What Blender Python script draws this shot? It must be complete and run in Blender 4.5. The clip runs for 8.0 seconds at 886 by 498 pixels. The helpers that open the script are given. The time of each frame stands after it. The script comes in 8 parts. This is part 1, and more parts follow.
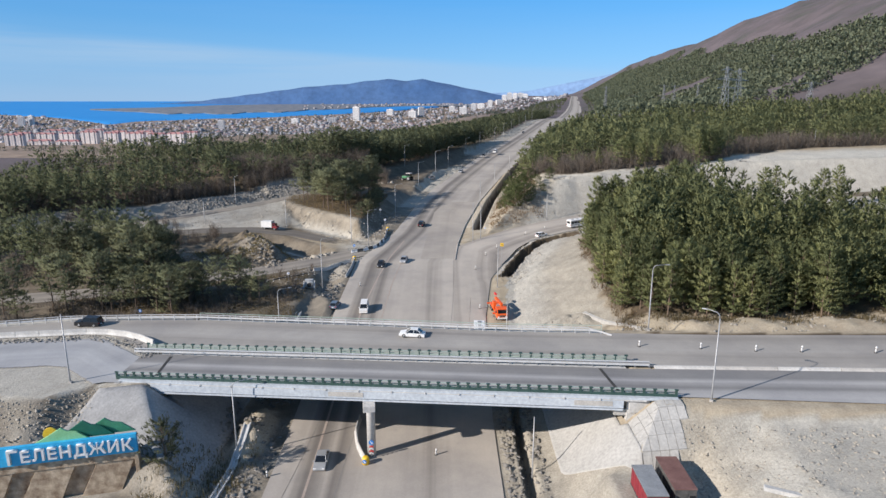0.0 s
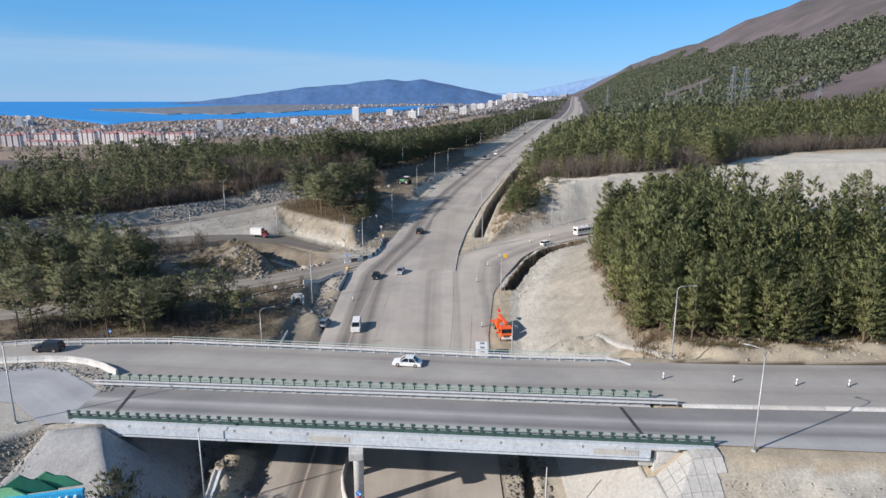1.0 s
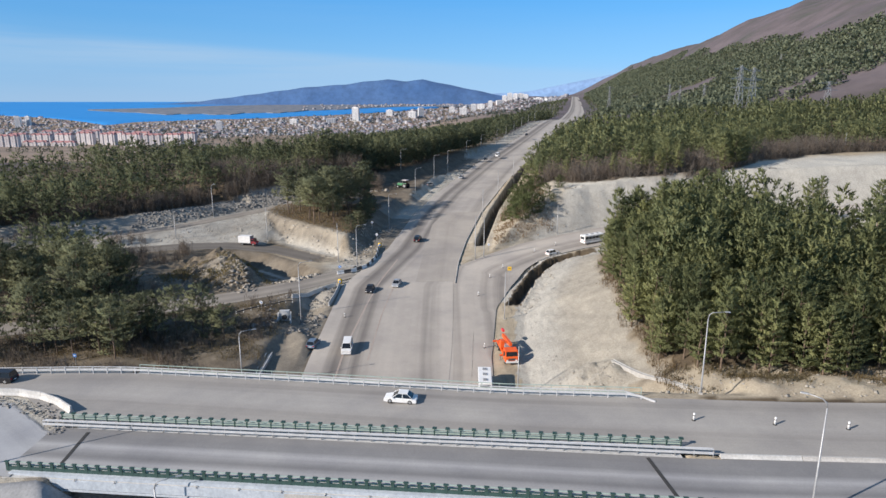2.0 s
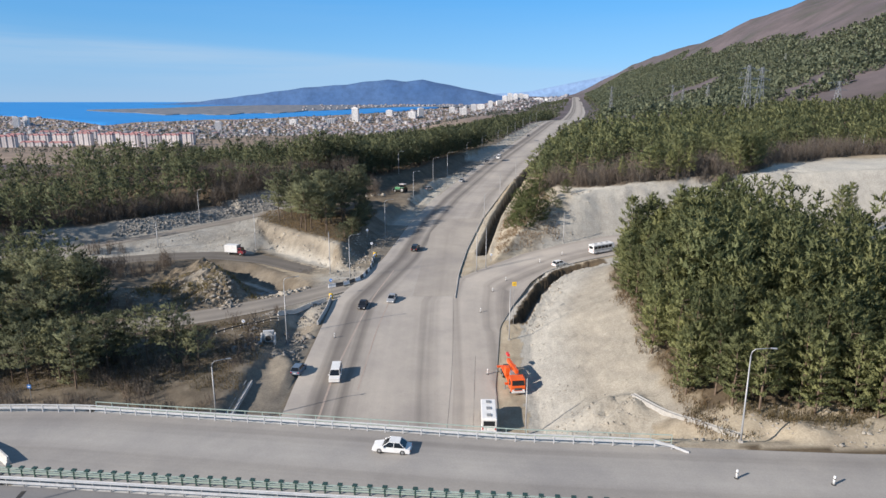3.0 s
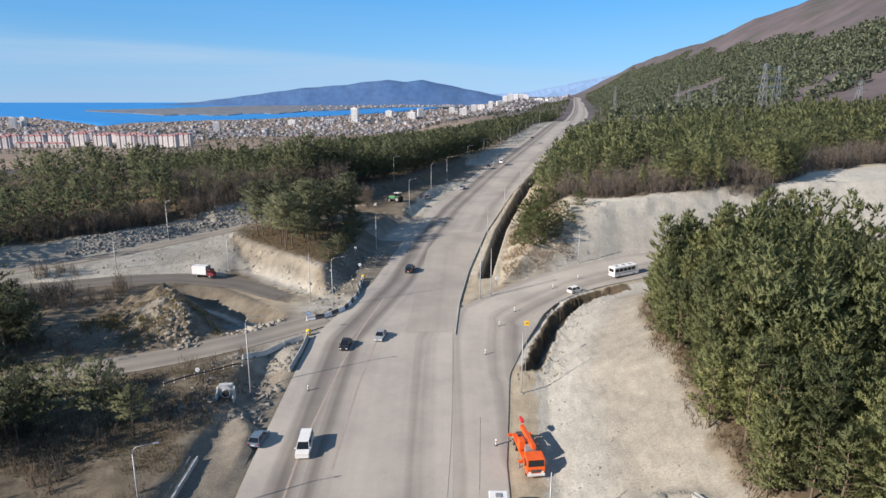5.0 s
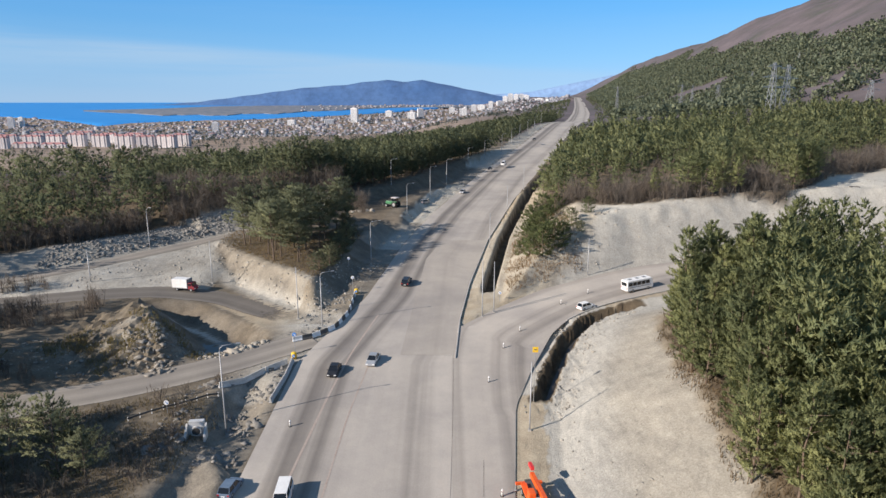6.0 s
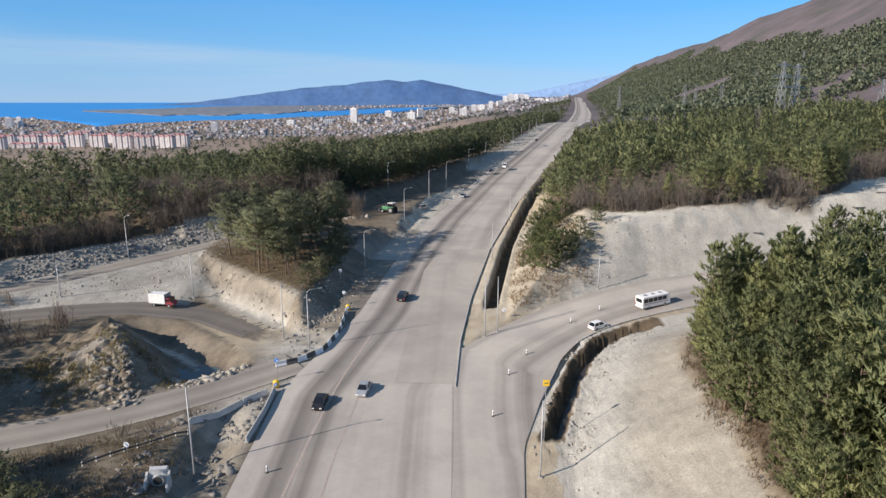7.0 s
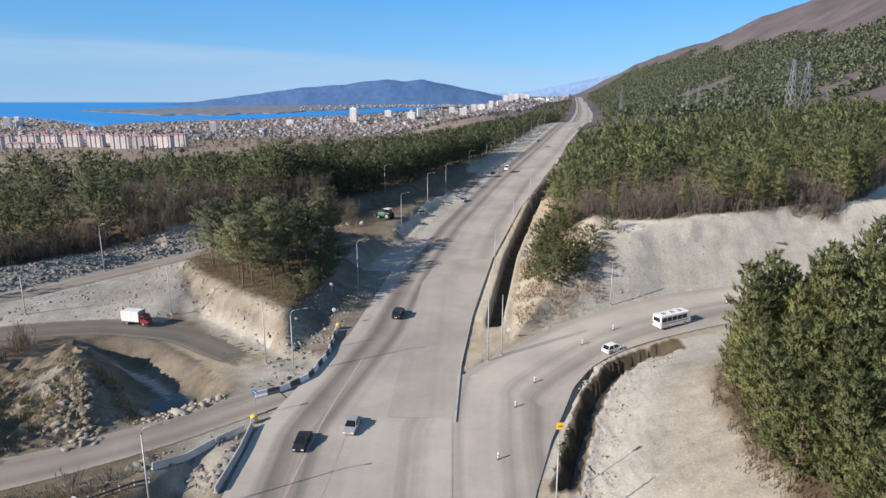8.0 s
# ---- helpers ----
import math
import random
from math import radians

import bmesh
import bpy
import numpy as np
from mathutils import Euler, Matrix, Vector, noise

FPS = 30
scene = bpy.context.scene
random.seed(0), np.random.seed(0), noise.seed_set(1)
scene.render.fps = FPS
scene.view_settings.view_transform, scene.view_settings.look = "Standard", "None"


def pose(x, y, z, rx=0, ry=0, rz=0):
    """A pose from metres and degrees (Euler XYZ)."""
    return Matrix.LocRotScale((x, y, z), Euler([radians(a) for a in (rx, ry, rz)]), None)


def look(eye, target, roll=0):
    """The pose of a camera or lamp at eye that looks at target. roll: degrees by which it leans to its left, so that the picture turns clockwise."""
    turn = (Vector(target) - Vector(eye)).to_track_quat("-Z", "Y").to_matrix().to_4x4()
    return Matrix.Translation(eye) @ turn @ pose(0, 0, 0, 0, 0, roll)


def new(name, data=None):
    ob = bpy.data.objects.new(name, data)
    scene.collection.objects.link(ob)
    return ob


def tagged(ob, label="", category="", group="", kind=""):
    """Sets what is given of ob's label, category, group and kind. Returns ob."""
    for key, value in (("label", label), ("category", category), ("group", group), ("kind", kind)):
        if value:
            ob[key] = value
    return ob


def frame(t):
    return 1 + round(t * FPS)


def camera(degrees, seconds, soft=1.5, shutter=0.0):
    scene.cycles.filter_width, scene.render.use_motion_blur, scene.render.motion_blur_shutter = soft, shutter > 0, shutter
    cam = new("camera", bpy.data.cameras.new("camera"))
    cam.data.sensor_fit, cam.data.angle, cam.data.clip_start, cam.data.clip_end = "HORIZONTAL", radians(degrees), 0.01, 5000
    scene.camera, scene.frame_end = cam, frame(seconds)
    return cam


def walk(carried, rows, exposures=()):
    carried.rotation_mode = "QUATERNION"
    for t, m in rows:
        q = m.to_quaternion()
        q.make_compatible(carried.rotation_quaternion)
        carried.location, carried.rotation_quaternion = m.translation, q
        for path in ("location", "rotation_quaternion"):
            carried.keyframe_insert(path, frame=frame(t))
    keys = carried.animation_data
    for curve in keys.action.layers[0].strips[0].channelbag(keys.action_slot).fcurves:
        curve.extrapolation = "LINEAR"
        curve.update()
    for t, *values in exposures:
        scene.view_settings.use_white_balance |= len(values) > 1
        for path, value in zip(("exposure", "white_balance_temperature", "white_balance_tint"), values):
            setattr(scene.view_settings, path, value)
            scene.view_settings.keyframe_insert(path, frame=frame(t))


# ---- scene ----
cam = camera(70.0, 8.0)
# a level, straight flight: seconds, share of the way, pitch
METRES, EYE, TILT = 95.0, 50.6, -13.4
ROWS = [(0.0, 0.0, 0.0), (0.5, 0.0602, 0.01), (1.0, 0.1260, 0.02), (1.5, 0.1870, 0.03), (3.0, 0.3774, 0.06),
        (3.5, 0.4402, 0.07), (4.0, 0.5029, 0.09), (4.5, 0.5650, 0.09), (6.0, 0.7511, 0.1), (6.5, 0.8134, 0.09),
        (7.0, 0.8760, 0.1), (7.5, 0.9379, 0.09), (8.0, 1.0, 0.07)]
walk(cam, [(t, pose(0.0179 * METRES * s, METRES * s, EYE, 90 + TILT + pitch, 0, 0)) for t, s, pitch in ROWS],
     [(0.0, 0.37, 6300, 11), (1.5, 0.39, 6330, 11), (3.0, 0.43, 6480, 11), (4.5, 0.48, 6570, 11), (6.0, 0.46, 6560, 11.5), (8.0, 0.46, 6520, 12)])

# ---- world and sun ----
SUN_ELEV = 26.7
SUN_FROM = Vector((-0.888, -0.46, math.tan(radians(SUN_ELEV))))
world = bpy.data.worlds.new("World")
scene.world = world
world.use_nodes = True
wn, wl = world.node_tree.nodes, world.node_tree.links
wn.clear()
sky = wn.new("ShaderNodeTexSky")
sky.sky_type, sky.sun_disc = "NISHITA", False
sky.sun_elevation = radians(SUN_ELEV)
sky.sun_rotation = math.atan2(SUN_FROM.x, SUN_FROM.y)
sky.altitude, sky.air_density, sky.dust_density, sky.ozone_density = 200.0, 1.0, 0.0, 6.0
wbg, wout = wn.new("ShaderNodeBackground"), wn.new("ShaderNodeOutputWorld")
wbg.inputs["Strength"].default_value = 0.108
# clear winter air: the sky deepens quickly above a pale horizon, with thin level cloud over the sea
wco, wsep, wramp, wtint = wn.new("ShaderNodeTexCoord"), wn.new("ShaderNodeSeparateXYZ"), wn.new("ShaderNodeValToRGB"), wn.new("ShaderNodeMix")
for k, (p, c) in enumerate(((0.0, (2.7, 4.45, 6.55)), (0.06, (1.75, 4.05, 6.75)), (0.16, (0.6, 3.0, 6.6)), (0.3, (0.85, 1.9, 3.6)), (1.0, (0.9, 1.5, 2.5)))):
    if k > 1:
        wramp.color_ramp.elements.new(p)
    wramp.color_ramp.elements[k].position, wramp.color_ramp.elements[k].color = p, (*(v / 7 for v in c), 1)
wgain = wn.new("ShaderNodeMix")
wgain.data_type, wgain.blend_type = "RGBA", "MULTIPLY"
wgain.inputs[0].default_value, wgain.inputs[7].default_value = 1.0, (7, 7, 7, 1)
wtint.data_type = "RGBA"
wtint.inputs[0].default_value = 0.93
wmap, wnoise, wcl, wband, wside, wm1, wm2, wmix = (wn.new("ShaderNodeMapping"), wn.new("ShaderNodeTexNoise"), wn.new("ShaderNodeValToRGB"), wn.new("ShaderNodeValToRGB"),
                                                   wn.new("ShaderNodeMapRange"), wn.new("ShaderNodeMath"), wn.new("ShaderNodeMath"), wn.new("ShaderNodeMix"))
wmap.inputs["Scale"].default_value = (1.3, 1.3, 26.0)
wnoise.inputs["Scale"].default_value, wnoise.inputs["Detail"].default_value = 1.7, 5.0
wcl.color_ramp.elements[0].position, wcl.color_ramp.elements[1].position = 0.26, 0.56
for k, (p, v) in enumerate(((0.0, 0.08), (0.025, 0.12), (0.05, 0.42), (0.08, 0.8), (0.092, 0.04), (0.115, 0.0), (0.15, 0.12), (0.3, 0.0))):
    if k > 1:
        wband.color_ramp.elements.new(p)
    wband.color_ramp.elements[k].position, wband.color_ramp.elements[k].color = p, (v, v, v, 1)
wside.inputs["From Min"].default_value, wside.inputs["From Max"].default_value = 0.12, -0.25
wside.inputs["To Min"].default_value, wside.inputs["To Max"].default_value = 0.28, 0.75
wm1.operation = wm2.operation = "MULTIPLY"
wmix.data_type = "RGBA"
wmix.inputs[7].default_value = (3.3, 4.35, 5.5, 1)
wl.new(wco.outputs["Generated"], wsep.inputs[0])
wl.new(wsep.outputs["Z"], wramp.inputs["Fac"])
wl.new(wramp.outputs["Color"], wgain.inputs[6])
wdeep, wshade = wn.new("ShaderNodeMapRange"), wn.new("ShaderNodeMix")
wdeep.inputs["From Min"].default_value, wdeep.inputs["From Max"].default_value = -0.5, 0.45
wdeep.inputs["To Min"].default_value, wdeep.inputs["To Max"].default_value = 0.84, 1.05
wshade.data_type, wshade.blend_type, wshade.inputs[0].default_value = "RGBA", "MULTIPLY", 1.0
wl.new(wsep.outputs["X"], wdeep.inputs["Value"])
wl.new(wdeep.outputs[0], wshade.inputs[7])
wl.new(sky.outputs["Color"], wtint.inputs[6])
wl.new(wgain.outputs[2], wtint.inputs[7])
wl.new(wco.outputs["Generated"], wmap.inputs["Vector"])
wl.new(wmap.outputs["Vector"], wnoise.inputs["Vector"])
wl.new(wnoise.outputs["Fac"], wcl.inputs["Fac"])
# the bank's upper edge sinks towards the mountain
wlean, wlift = wn.new("ShaderNodeMath"), wn.new("ShaderNodeMath")
wlean.operation, wlean.inputs[1].default_value, wlean.inputs[2].default_value = "MULTIPLY_ADD", 0.058, 0.033
wlift.operation = "ADD"
wl.new(wsep.outputs["X"], wlean.inputs[0])
wl.new(wlean.outputs[0], wlift.inputs[0])
wl.new(wsep.outputs["Z"], wlift.inputs[1])
wl.new(wlift.outputs[0], wband.inputs["Fac"])
wl.new(wsep.outputs["X"], wside.inputs["Value"])
wl.new(wcl.outputs["Color"], wm1.inputs[0])
wl.new(wband.outputs["Color"], wm1.inputs[1])
wl.new(wm1.outputs[0], wm2.inputs[0])
wl.new(wside.outputs[0], wm2.inputs[1])
wl.new(wm2.outputs[0], wmix.inputs[0])
wl.new(wtint.outputs[2], wshade.inputs[6])
wl.new(wshade.outputs[2], wmix.inputs[6])
wl.new(wmix.outputs[2], wbg.inputs["Color"])
wl.new(wbg.outputs["Background"], wout.inputs["Surface"])
sun = new("sun", bpy.data.lights.new("sun", "SUN"))
sun.data.energy, sun.data.angle, sun.data.color = 5.0, radians(0.6), (1.0, 0.905, 0.80)
sun.matrix_world = look(SUN_FROM * 100, (0, 0, 0))

# ---- building kit ----
class Shape:
    """Gathers the faces of one part."""

    def __init__(self):
        self.v, self.f = [], []

    def add(self, verts, faces):
        o = len(self.v)
        self.v += [tuple(p) for p in verts]
        self.f += [tuple(i + o for i in f) for f in faces]
        return self

    def box(self, c, s, top=(1, 1), shift=(0, 0), m=None):
        """A box round c; its top may be narrower and shifted."""
        x, y, z = (k / 2 for k in s)
        P = [Vector((sx * x, sy * y, -z)) for sx, sy in ((-1, -1), (1, -1), (1, 1), (-1, 1))]
        P += [Vector((sx * x * top[0] + shift[0], sy * y * top[1] + shift[1], z)) for sx, sy in ((-1, -1), (1, -1), (1, 1), (-1, 1))]
        P = [(m @ p if m else p) + Vector(c) for p in P]
        return self.add(P, [(3, 2, 1, 0), (4, 5, 6, 7), (0, 1, 5, 4), (1, 2, 6, 5), (2, 3, 7, 6), (3, 0, 4, 7)])

    def tube(self, pts, radii, k=8):
        pts = [Vector(p) for p in pts]
        if not isinstance(radii, (list, tuple)):
            radii = [radii] * len(pts)
        V, Fc = [], []
        ref = None
        for i, (p, r) in enumerate(zip(pts, radii)):
            d = (pts[min(i + 1, len(pts) - 1)] - pts[max(i - 1, 0)]).normalized()
            s = d.orthogonal().normalized() if ref is None else (ref - d * ref.dot(d)).normalized()
            ref = s
            t = d.cross(s)
            V += [p + (s * math.cos(6.28319 * j / k) + t * math.sin(6.28319 * j / k)) * r for j in range(k)]
        for i in range(len(pts) - 1):
            for j in range(k):
                Fc.append((i * k + j, i * k + (j + 1) % k, (i + 1) * k + (j + 1) % k, (i + 1) * k + j))
        Fc += [tuple(range(k))[::-1], tuple(range((len(pts) - 1) * k, len(pts) * k))]
        return self.add(V, Fc)

    def prism(self, outline, y0, y1):
        """A side outline of (x, z) carried across from y0 to y1."""
        n = len(outline)
        V = [(x, y0, z) for x, z in outline] + [(x, y1, z) for x, z in outline]
        return self.add(V, [tuple(range(n)), tuple(range(2 * n - 1, n - 1, -1))] + [(i, i + n, (i + 1) % n + n, (i + 1) % n) for i in range(n)])

    def sweep(self, section, path):
        """A closed section of (sideways, up) carried along a path of places."""
        path = [Vector(p) for p in path]
        n = len(section)
        V, Fc = [], []
        for i, p in enumerate(path):
            d = path[min(i + 1, len(path) - 1)] - path[max(i - 1, 0)]
            s = Vector((-d.y, d.x, 0)).normalized()
            V += [p + s * a + Vector((0, 0, b)) for a, b in section]
        for i in range(len(path) - 1):
            for j in range(n):
                Fc.append((i * n + j, (i + 1) * n + j, (i + 1) * n + (j + 1) % n, i * n + (j + 1) % n))
        Fc += [tuple(range(n))[::-1], tuple(range((len(path) - 1) * n, len(path) * n))]
        return self.add(V, Fc)

    def mesh(self, name, mat, bevel=0.0, smooth=False):
        bm = bmesh.new()
        vs = [bm.verts.new(p) for p in self.v]
        for f in self.f:
            try:
                bm.faces.new([vs[i] for i in f])
            except ValueError:
                pass
        bmesh.ops.recalc_face_normals(bm, faces=bm.faces[:])
        if bevel:
            sharp = [e for e in bm.edges if len(e.link_faces) == 2 and e.calc_face_angle(0) > 0.5]
            bmesh.ops.bevel(bm, geom=sharp, offset=bevel, segments=2, affect="EDGES", profile=0.6, clamp_overlap=True)
        me = bpy.data.meshes.new(name)
        bm.to_mesh(me)
        bm.free()
        if smooth:
            for p in me.polygons:
                p.use_smooth = True
        me.materials.append(mat)
        return me


def part(name, shape, mat, parent, label="", bevel=0.0, smooth=False, at=None):
    me = shape if isinstance(shape, bpy.types.Mesh) else shape.mesh(name, mat, bevel, smooth)
    ob = new(name, me)
    ob.parent = parent
    if at is not None:
        ob.matrix_basis = at
    return tagged(ob, label)


def thing(name, m, label, category, group="", kind=""):
    root = new(name)
    root.matrix_basis = m
    return tagged(root, label, category, group, kind)


# ---- materials ----
def material(name, rough=0.85, metal=0.0):
    m = bpy.data.materials.new(name)
    m.use_nodes = True
    b = m.node_tree.nodes["Principled BSDF"]
    b.inputs["Roughness"].default_value, b.inputs["Metallic"].default_value = rough, metal
    return m, m.node_tree, b


def noise_tex(nt, scale, detail=4.0, rough=0.6, stretch=None):
    n = nt.nodes.new("ShaderNodeTexNoise")
    n.inputs["Scale"].default_value, n.inputs["Detail"].default_value, n.inputs["Roughness"].default_value = scale, detail, rough
    co = nt.nodes.new("ShaderNodeTexCoord")
    if stretch:
        mp = nt.nodes.new("ShaderNodeMapping")
        mp.inputs["Scale"].default_value = stretch
        nt.links.new(co.outputs["Object"], mp.inputs["Vector"])
        nt.links.new(mp.outputs["Vector"], n.inputs["Vector"])
    else:
        nt.links.new(co.outputs["Object"], n.inputs["Vector"])
    return n.outputs["Fac"]


def ramp(nt, fac, stops):
    r = nt.nodes.new("ShaderNodeValToRGB")
    while len(r.color_ramp.elements) < len(stops):
        r.color_ramp.elements.new(0.5)
    for e, (p, c) in zip(r.color_ramp.elements, stops):
        e.position = p
        e.color = (*c, 1) if len(c) == 3 else c
    nt.links.new(fac, r.inputs["Fac"])
    return r.outputs["Color"]


def blend(nt, fac, a, b, mode="MIX"):
    n = nt.nodes.new("ShaderNodeMix")
    n.data_type, n.blend_type = "RGBA", mode
    for sock, v in ((n.inputs[0], fac), (n.inputs[6], a), (n.inputs[7], b)):
        if isinstance(v, (int, float)):
            sock.default_value = v
        elif isinstance(v, tuple):
            sock.default_value = (*v, 1)
        else:
            nt.links.new(v, sock)
    return n.outputs[2]


def bump(nt, b, height, strength=0.3, distance=0.1):
    n = nt.nodes.new("ShaderNodeBump")
    n.inputs["Strength"].default_value, n.inputs["Distance"].default_value = strength, distance
    nt.links.new(height, n.inputs["Height"])
    nt.links.new(n.outputs["Normal"], b.inputs["Normal"])


def speckled(name, dark, light, scale, rough=0.85, metal=0.0, fine=None, relief=0.0, depth=0.05, stretch=None):
    """A surface whose colour wanders between two tones at two scales."""
    m, nt, b = material(name, rough, metal)
    c = ramp(nt, noise_tex(nt, scale, 5, 0.6, stretch), [(0.3, dark), (0.7, light)])
    f = noise_tex(nt, fine or scale * 9, 3, 0.7, stretch)
    c = blend(nt, 0.35, c, ramp(nt, f, [(0.3, (0.25, 0.25, 0.25)), (0.7, (0.75, 0.75, 0.75))]), "OVERLAY")
    nt.links.new(c, b.inputs["Base Color"])
    if relief:
        bump(nt, b, f, relief, depth)
    return m


def foliage(name, dark, light, per="island"):
    m, nt, b = material(name, 0.6)
    if per == "object":
        rnd = nt.nodes.new("ShaderNodeObjectInfo").outputs["Random"]
    else:
        rnd = nt.nodes.new("ShaderNodeNewGeometry").outputs["Random Per Island"]
    if per == "tree":
        at = nt.nodes.new("ShaderNodeAttribute")
        at.attribute_name = "tone"
        mx = nt.nodes.new("ShaderNodeMath")
        mx.operation, mx.inputs[1].default_value = "MULTIPLY_ADD", 0.3
        sc = nt.nodes.new("ShaderNodeMath")
        sc.operation, sc.inputs[1].default_value = "MULTIPLY", 0.7
        nt.links.new(at.outputs["Fac"], sc.inputs[0])
        nt.links.new(rnd, mx.inputs[0])
        nt.links.new(sc.outputs[0], mx.inputs[2])
        rnd = mx.outputs[0]
    c = ramp(nt, rnd, [(0.0, dark), (1.0, light)])
    c = blend(nt, 0.5, c, ramp(nt, noise_tex(nt, 0.9, 3), [(0.3, (0.3, 0.32, 0.32)), (0.7, (0.70, 0.70, 0.62))]), "OVERLAY")
    c = blend(nt, 0.5, c, ramp(nt, noise_tex(nt, 0.13, 3), [(0.35, (0.32, 0.36, 0.33)), (0.65, (0.70, 0.64, 0.5))]), "OVERLAY")
    nt.links.new(c, b.inputs["Base Color"])
    b.inputs["Specular IOR Level"].default_value = 0.15
    # thin needles and stalks let some light through
    thin, mix = nt.nodes.new("ShaderNodeBsdfTranslucent"), nt.nodes.new("ShaderNodeMixShader")
    nt.links.new(c, thin.inputs["Color"])
    mix.inputs["Fac"].default_value = 0.45
    nt.links.new(b.outputs["BSDF"], mix.inputs[1])
    nt.links.new(thin.outputs["BSDF"], mix.inputs[2])
    nt.links.new(mix.outputs["Shader"], nt.nodes["Material Output"].inputs["Surface"])
    return m


def ground_material():
    """Soil whose kinds follow the land: red, crushed pale rock; green, fallen needles and painted shade; blue, yellow
    sand.
    """
    m, nt, b = material("ground_soil", 0.95)
    at = nt.nodes.new("ShaderNodeAttribute")
    at.attribute_name = "zone"
    sep = nt.nodes.new("ShaderNodeSeparateColor")
    nt.links.new(at.outputs["Color"], sep.inputs[0])
    big, mid, fine = noise_tex(nt, 0.035, 5), noise_tex(nt, 0.35, 5), noise_tex(nt, 3.6, 5, 0.75)
    grass = ramp(nt, mid, [(0.3, (0.10, 0.082, 0.062)), (0.55, (0.17, 0.142, 0.105)), (0.75, (0.24, 0.205, 0.155))])
    rock = ramp(nt, mid, [(0.3, (0.37, 0.352, 0.312)), (0.7, (0.458, 0.438, 0.39))])
    litter_shade = ramp(nt, mid, [(0.3, (0.07, 0.055, 0.04)), (0.7, (0.15, 0.115, 0.075))])
    sand = ramp(nt, mid, [(0.3, (0.35, 0.285, 0.20)), (0.7, (0.47, 0.40, 0.29))])
    # the far soil's mauve tones have haze mixed into them
    far = ramp(nt, noise_tex(nt, 0.012, 6, 0.65), [(0.3, (0.08, 0.082, 0.07)), (0.5, (0.118, 0.1, 0.105)), (0.72, (0.158, 0.132, 0.138))])
    edge = blend(nt, 0.35, sep.outputs[0], fine, "OVERLAY")
    c = blend(nt, sep.outputs[2], grass, sand)
    rake = ramp(nt, noise_tex(nt, 2.2, 4, 0.65, (1.0, 0.10, 0.10)), [(0.3, (0.40, 0.40, 0.40)), (0.7, (0.61, 0.61, 0.60))])
    half = nt.nodes.new("ShaderNodeMath")
    half.operation, half.inputs[1].default_value = "MULTIPLY", 0.74
    nt.links.new(sep.outputs[2], half.inputs[0])
    rock = blend(nt, half.outputs[0], rock, ramp(nt, mid, [(0.3, (0.53, 0.515, 0.455)), (0.7, (0.62, 0.60, 0.53))]))
    rock = blend(nt, 0.32, rock, rake, "OVERLAY")
    grit = ramp(nt, noise_tex(nt, 2.6, 6, 0.75), [(0.36, (0.30, 0.30, 0.31)), (0.52, (0.52, 0.52, 0.52)), (0.68, (0.68, 0.68, 0.66))])
    rock = blend(nt, 0.4, rock, grit, "OVERLAY")
    c = blend(nt, edge, c, rock)
    c = blend(nt, sep.outputs[1], c, litter_shade)
    al = nt.nodes.new("ShaderNodeMath")
    al.operation = "SUBTRACT"
    al.inputs[0].default_value = 1.0
    nt.links.new(at.outputs["Alpha"], al.inputs[1])
    field = ramp(nt, noise_tex(nt, 0.02, 5), [(0.3, (0.20, 0.155, 0.12)), (0.7, (0.36, 0.28, 0.215))])
    far = blend(nt, sep.outputs[2], far, field)
    c = blend(nt, al.outputs[0], c, far)
    c = blend(nt, 0.5, c, ramp(nt, fine, [(0.3, (0.3, 0.3, 0.3)), (0.7, (0.72, 0.72, 0.72))]), "OVERLAY")
    c = blend(nt, 0.3, c, ramp(nt, big, [(0.35, (0.36, 0.36, 0.37)), (0.65, (0.66, 0.65, 0.63))]), "OVERLAY")
    nt.links.new(c, b.inputs["Base Color"])
    b.inputs["Specular IOR Level"].default_value = 0.2
    bump(nt, b, fine, 0.5, 0.25)
    return m


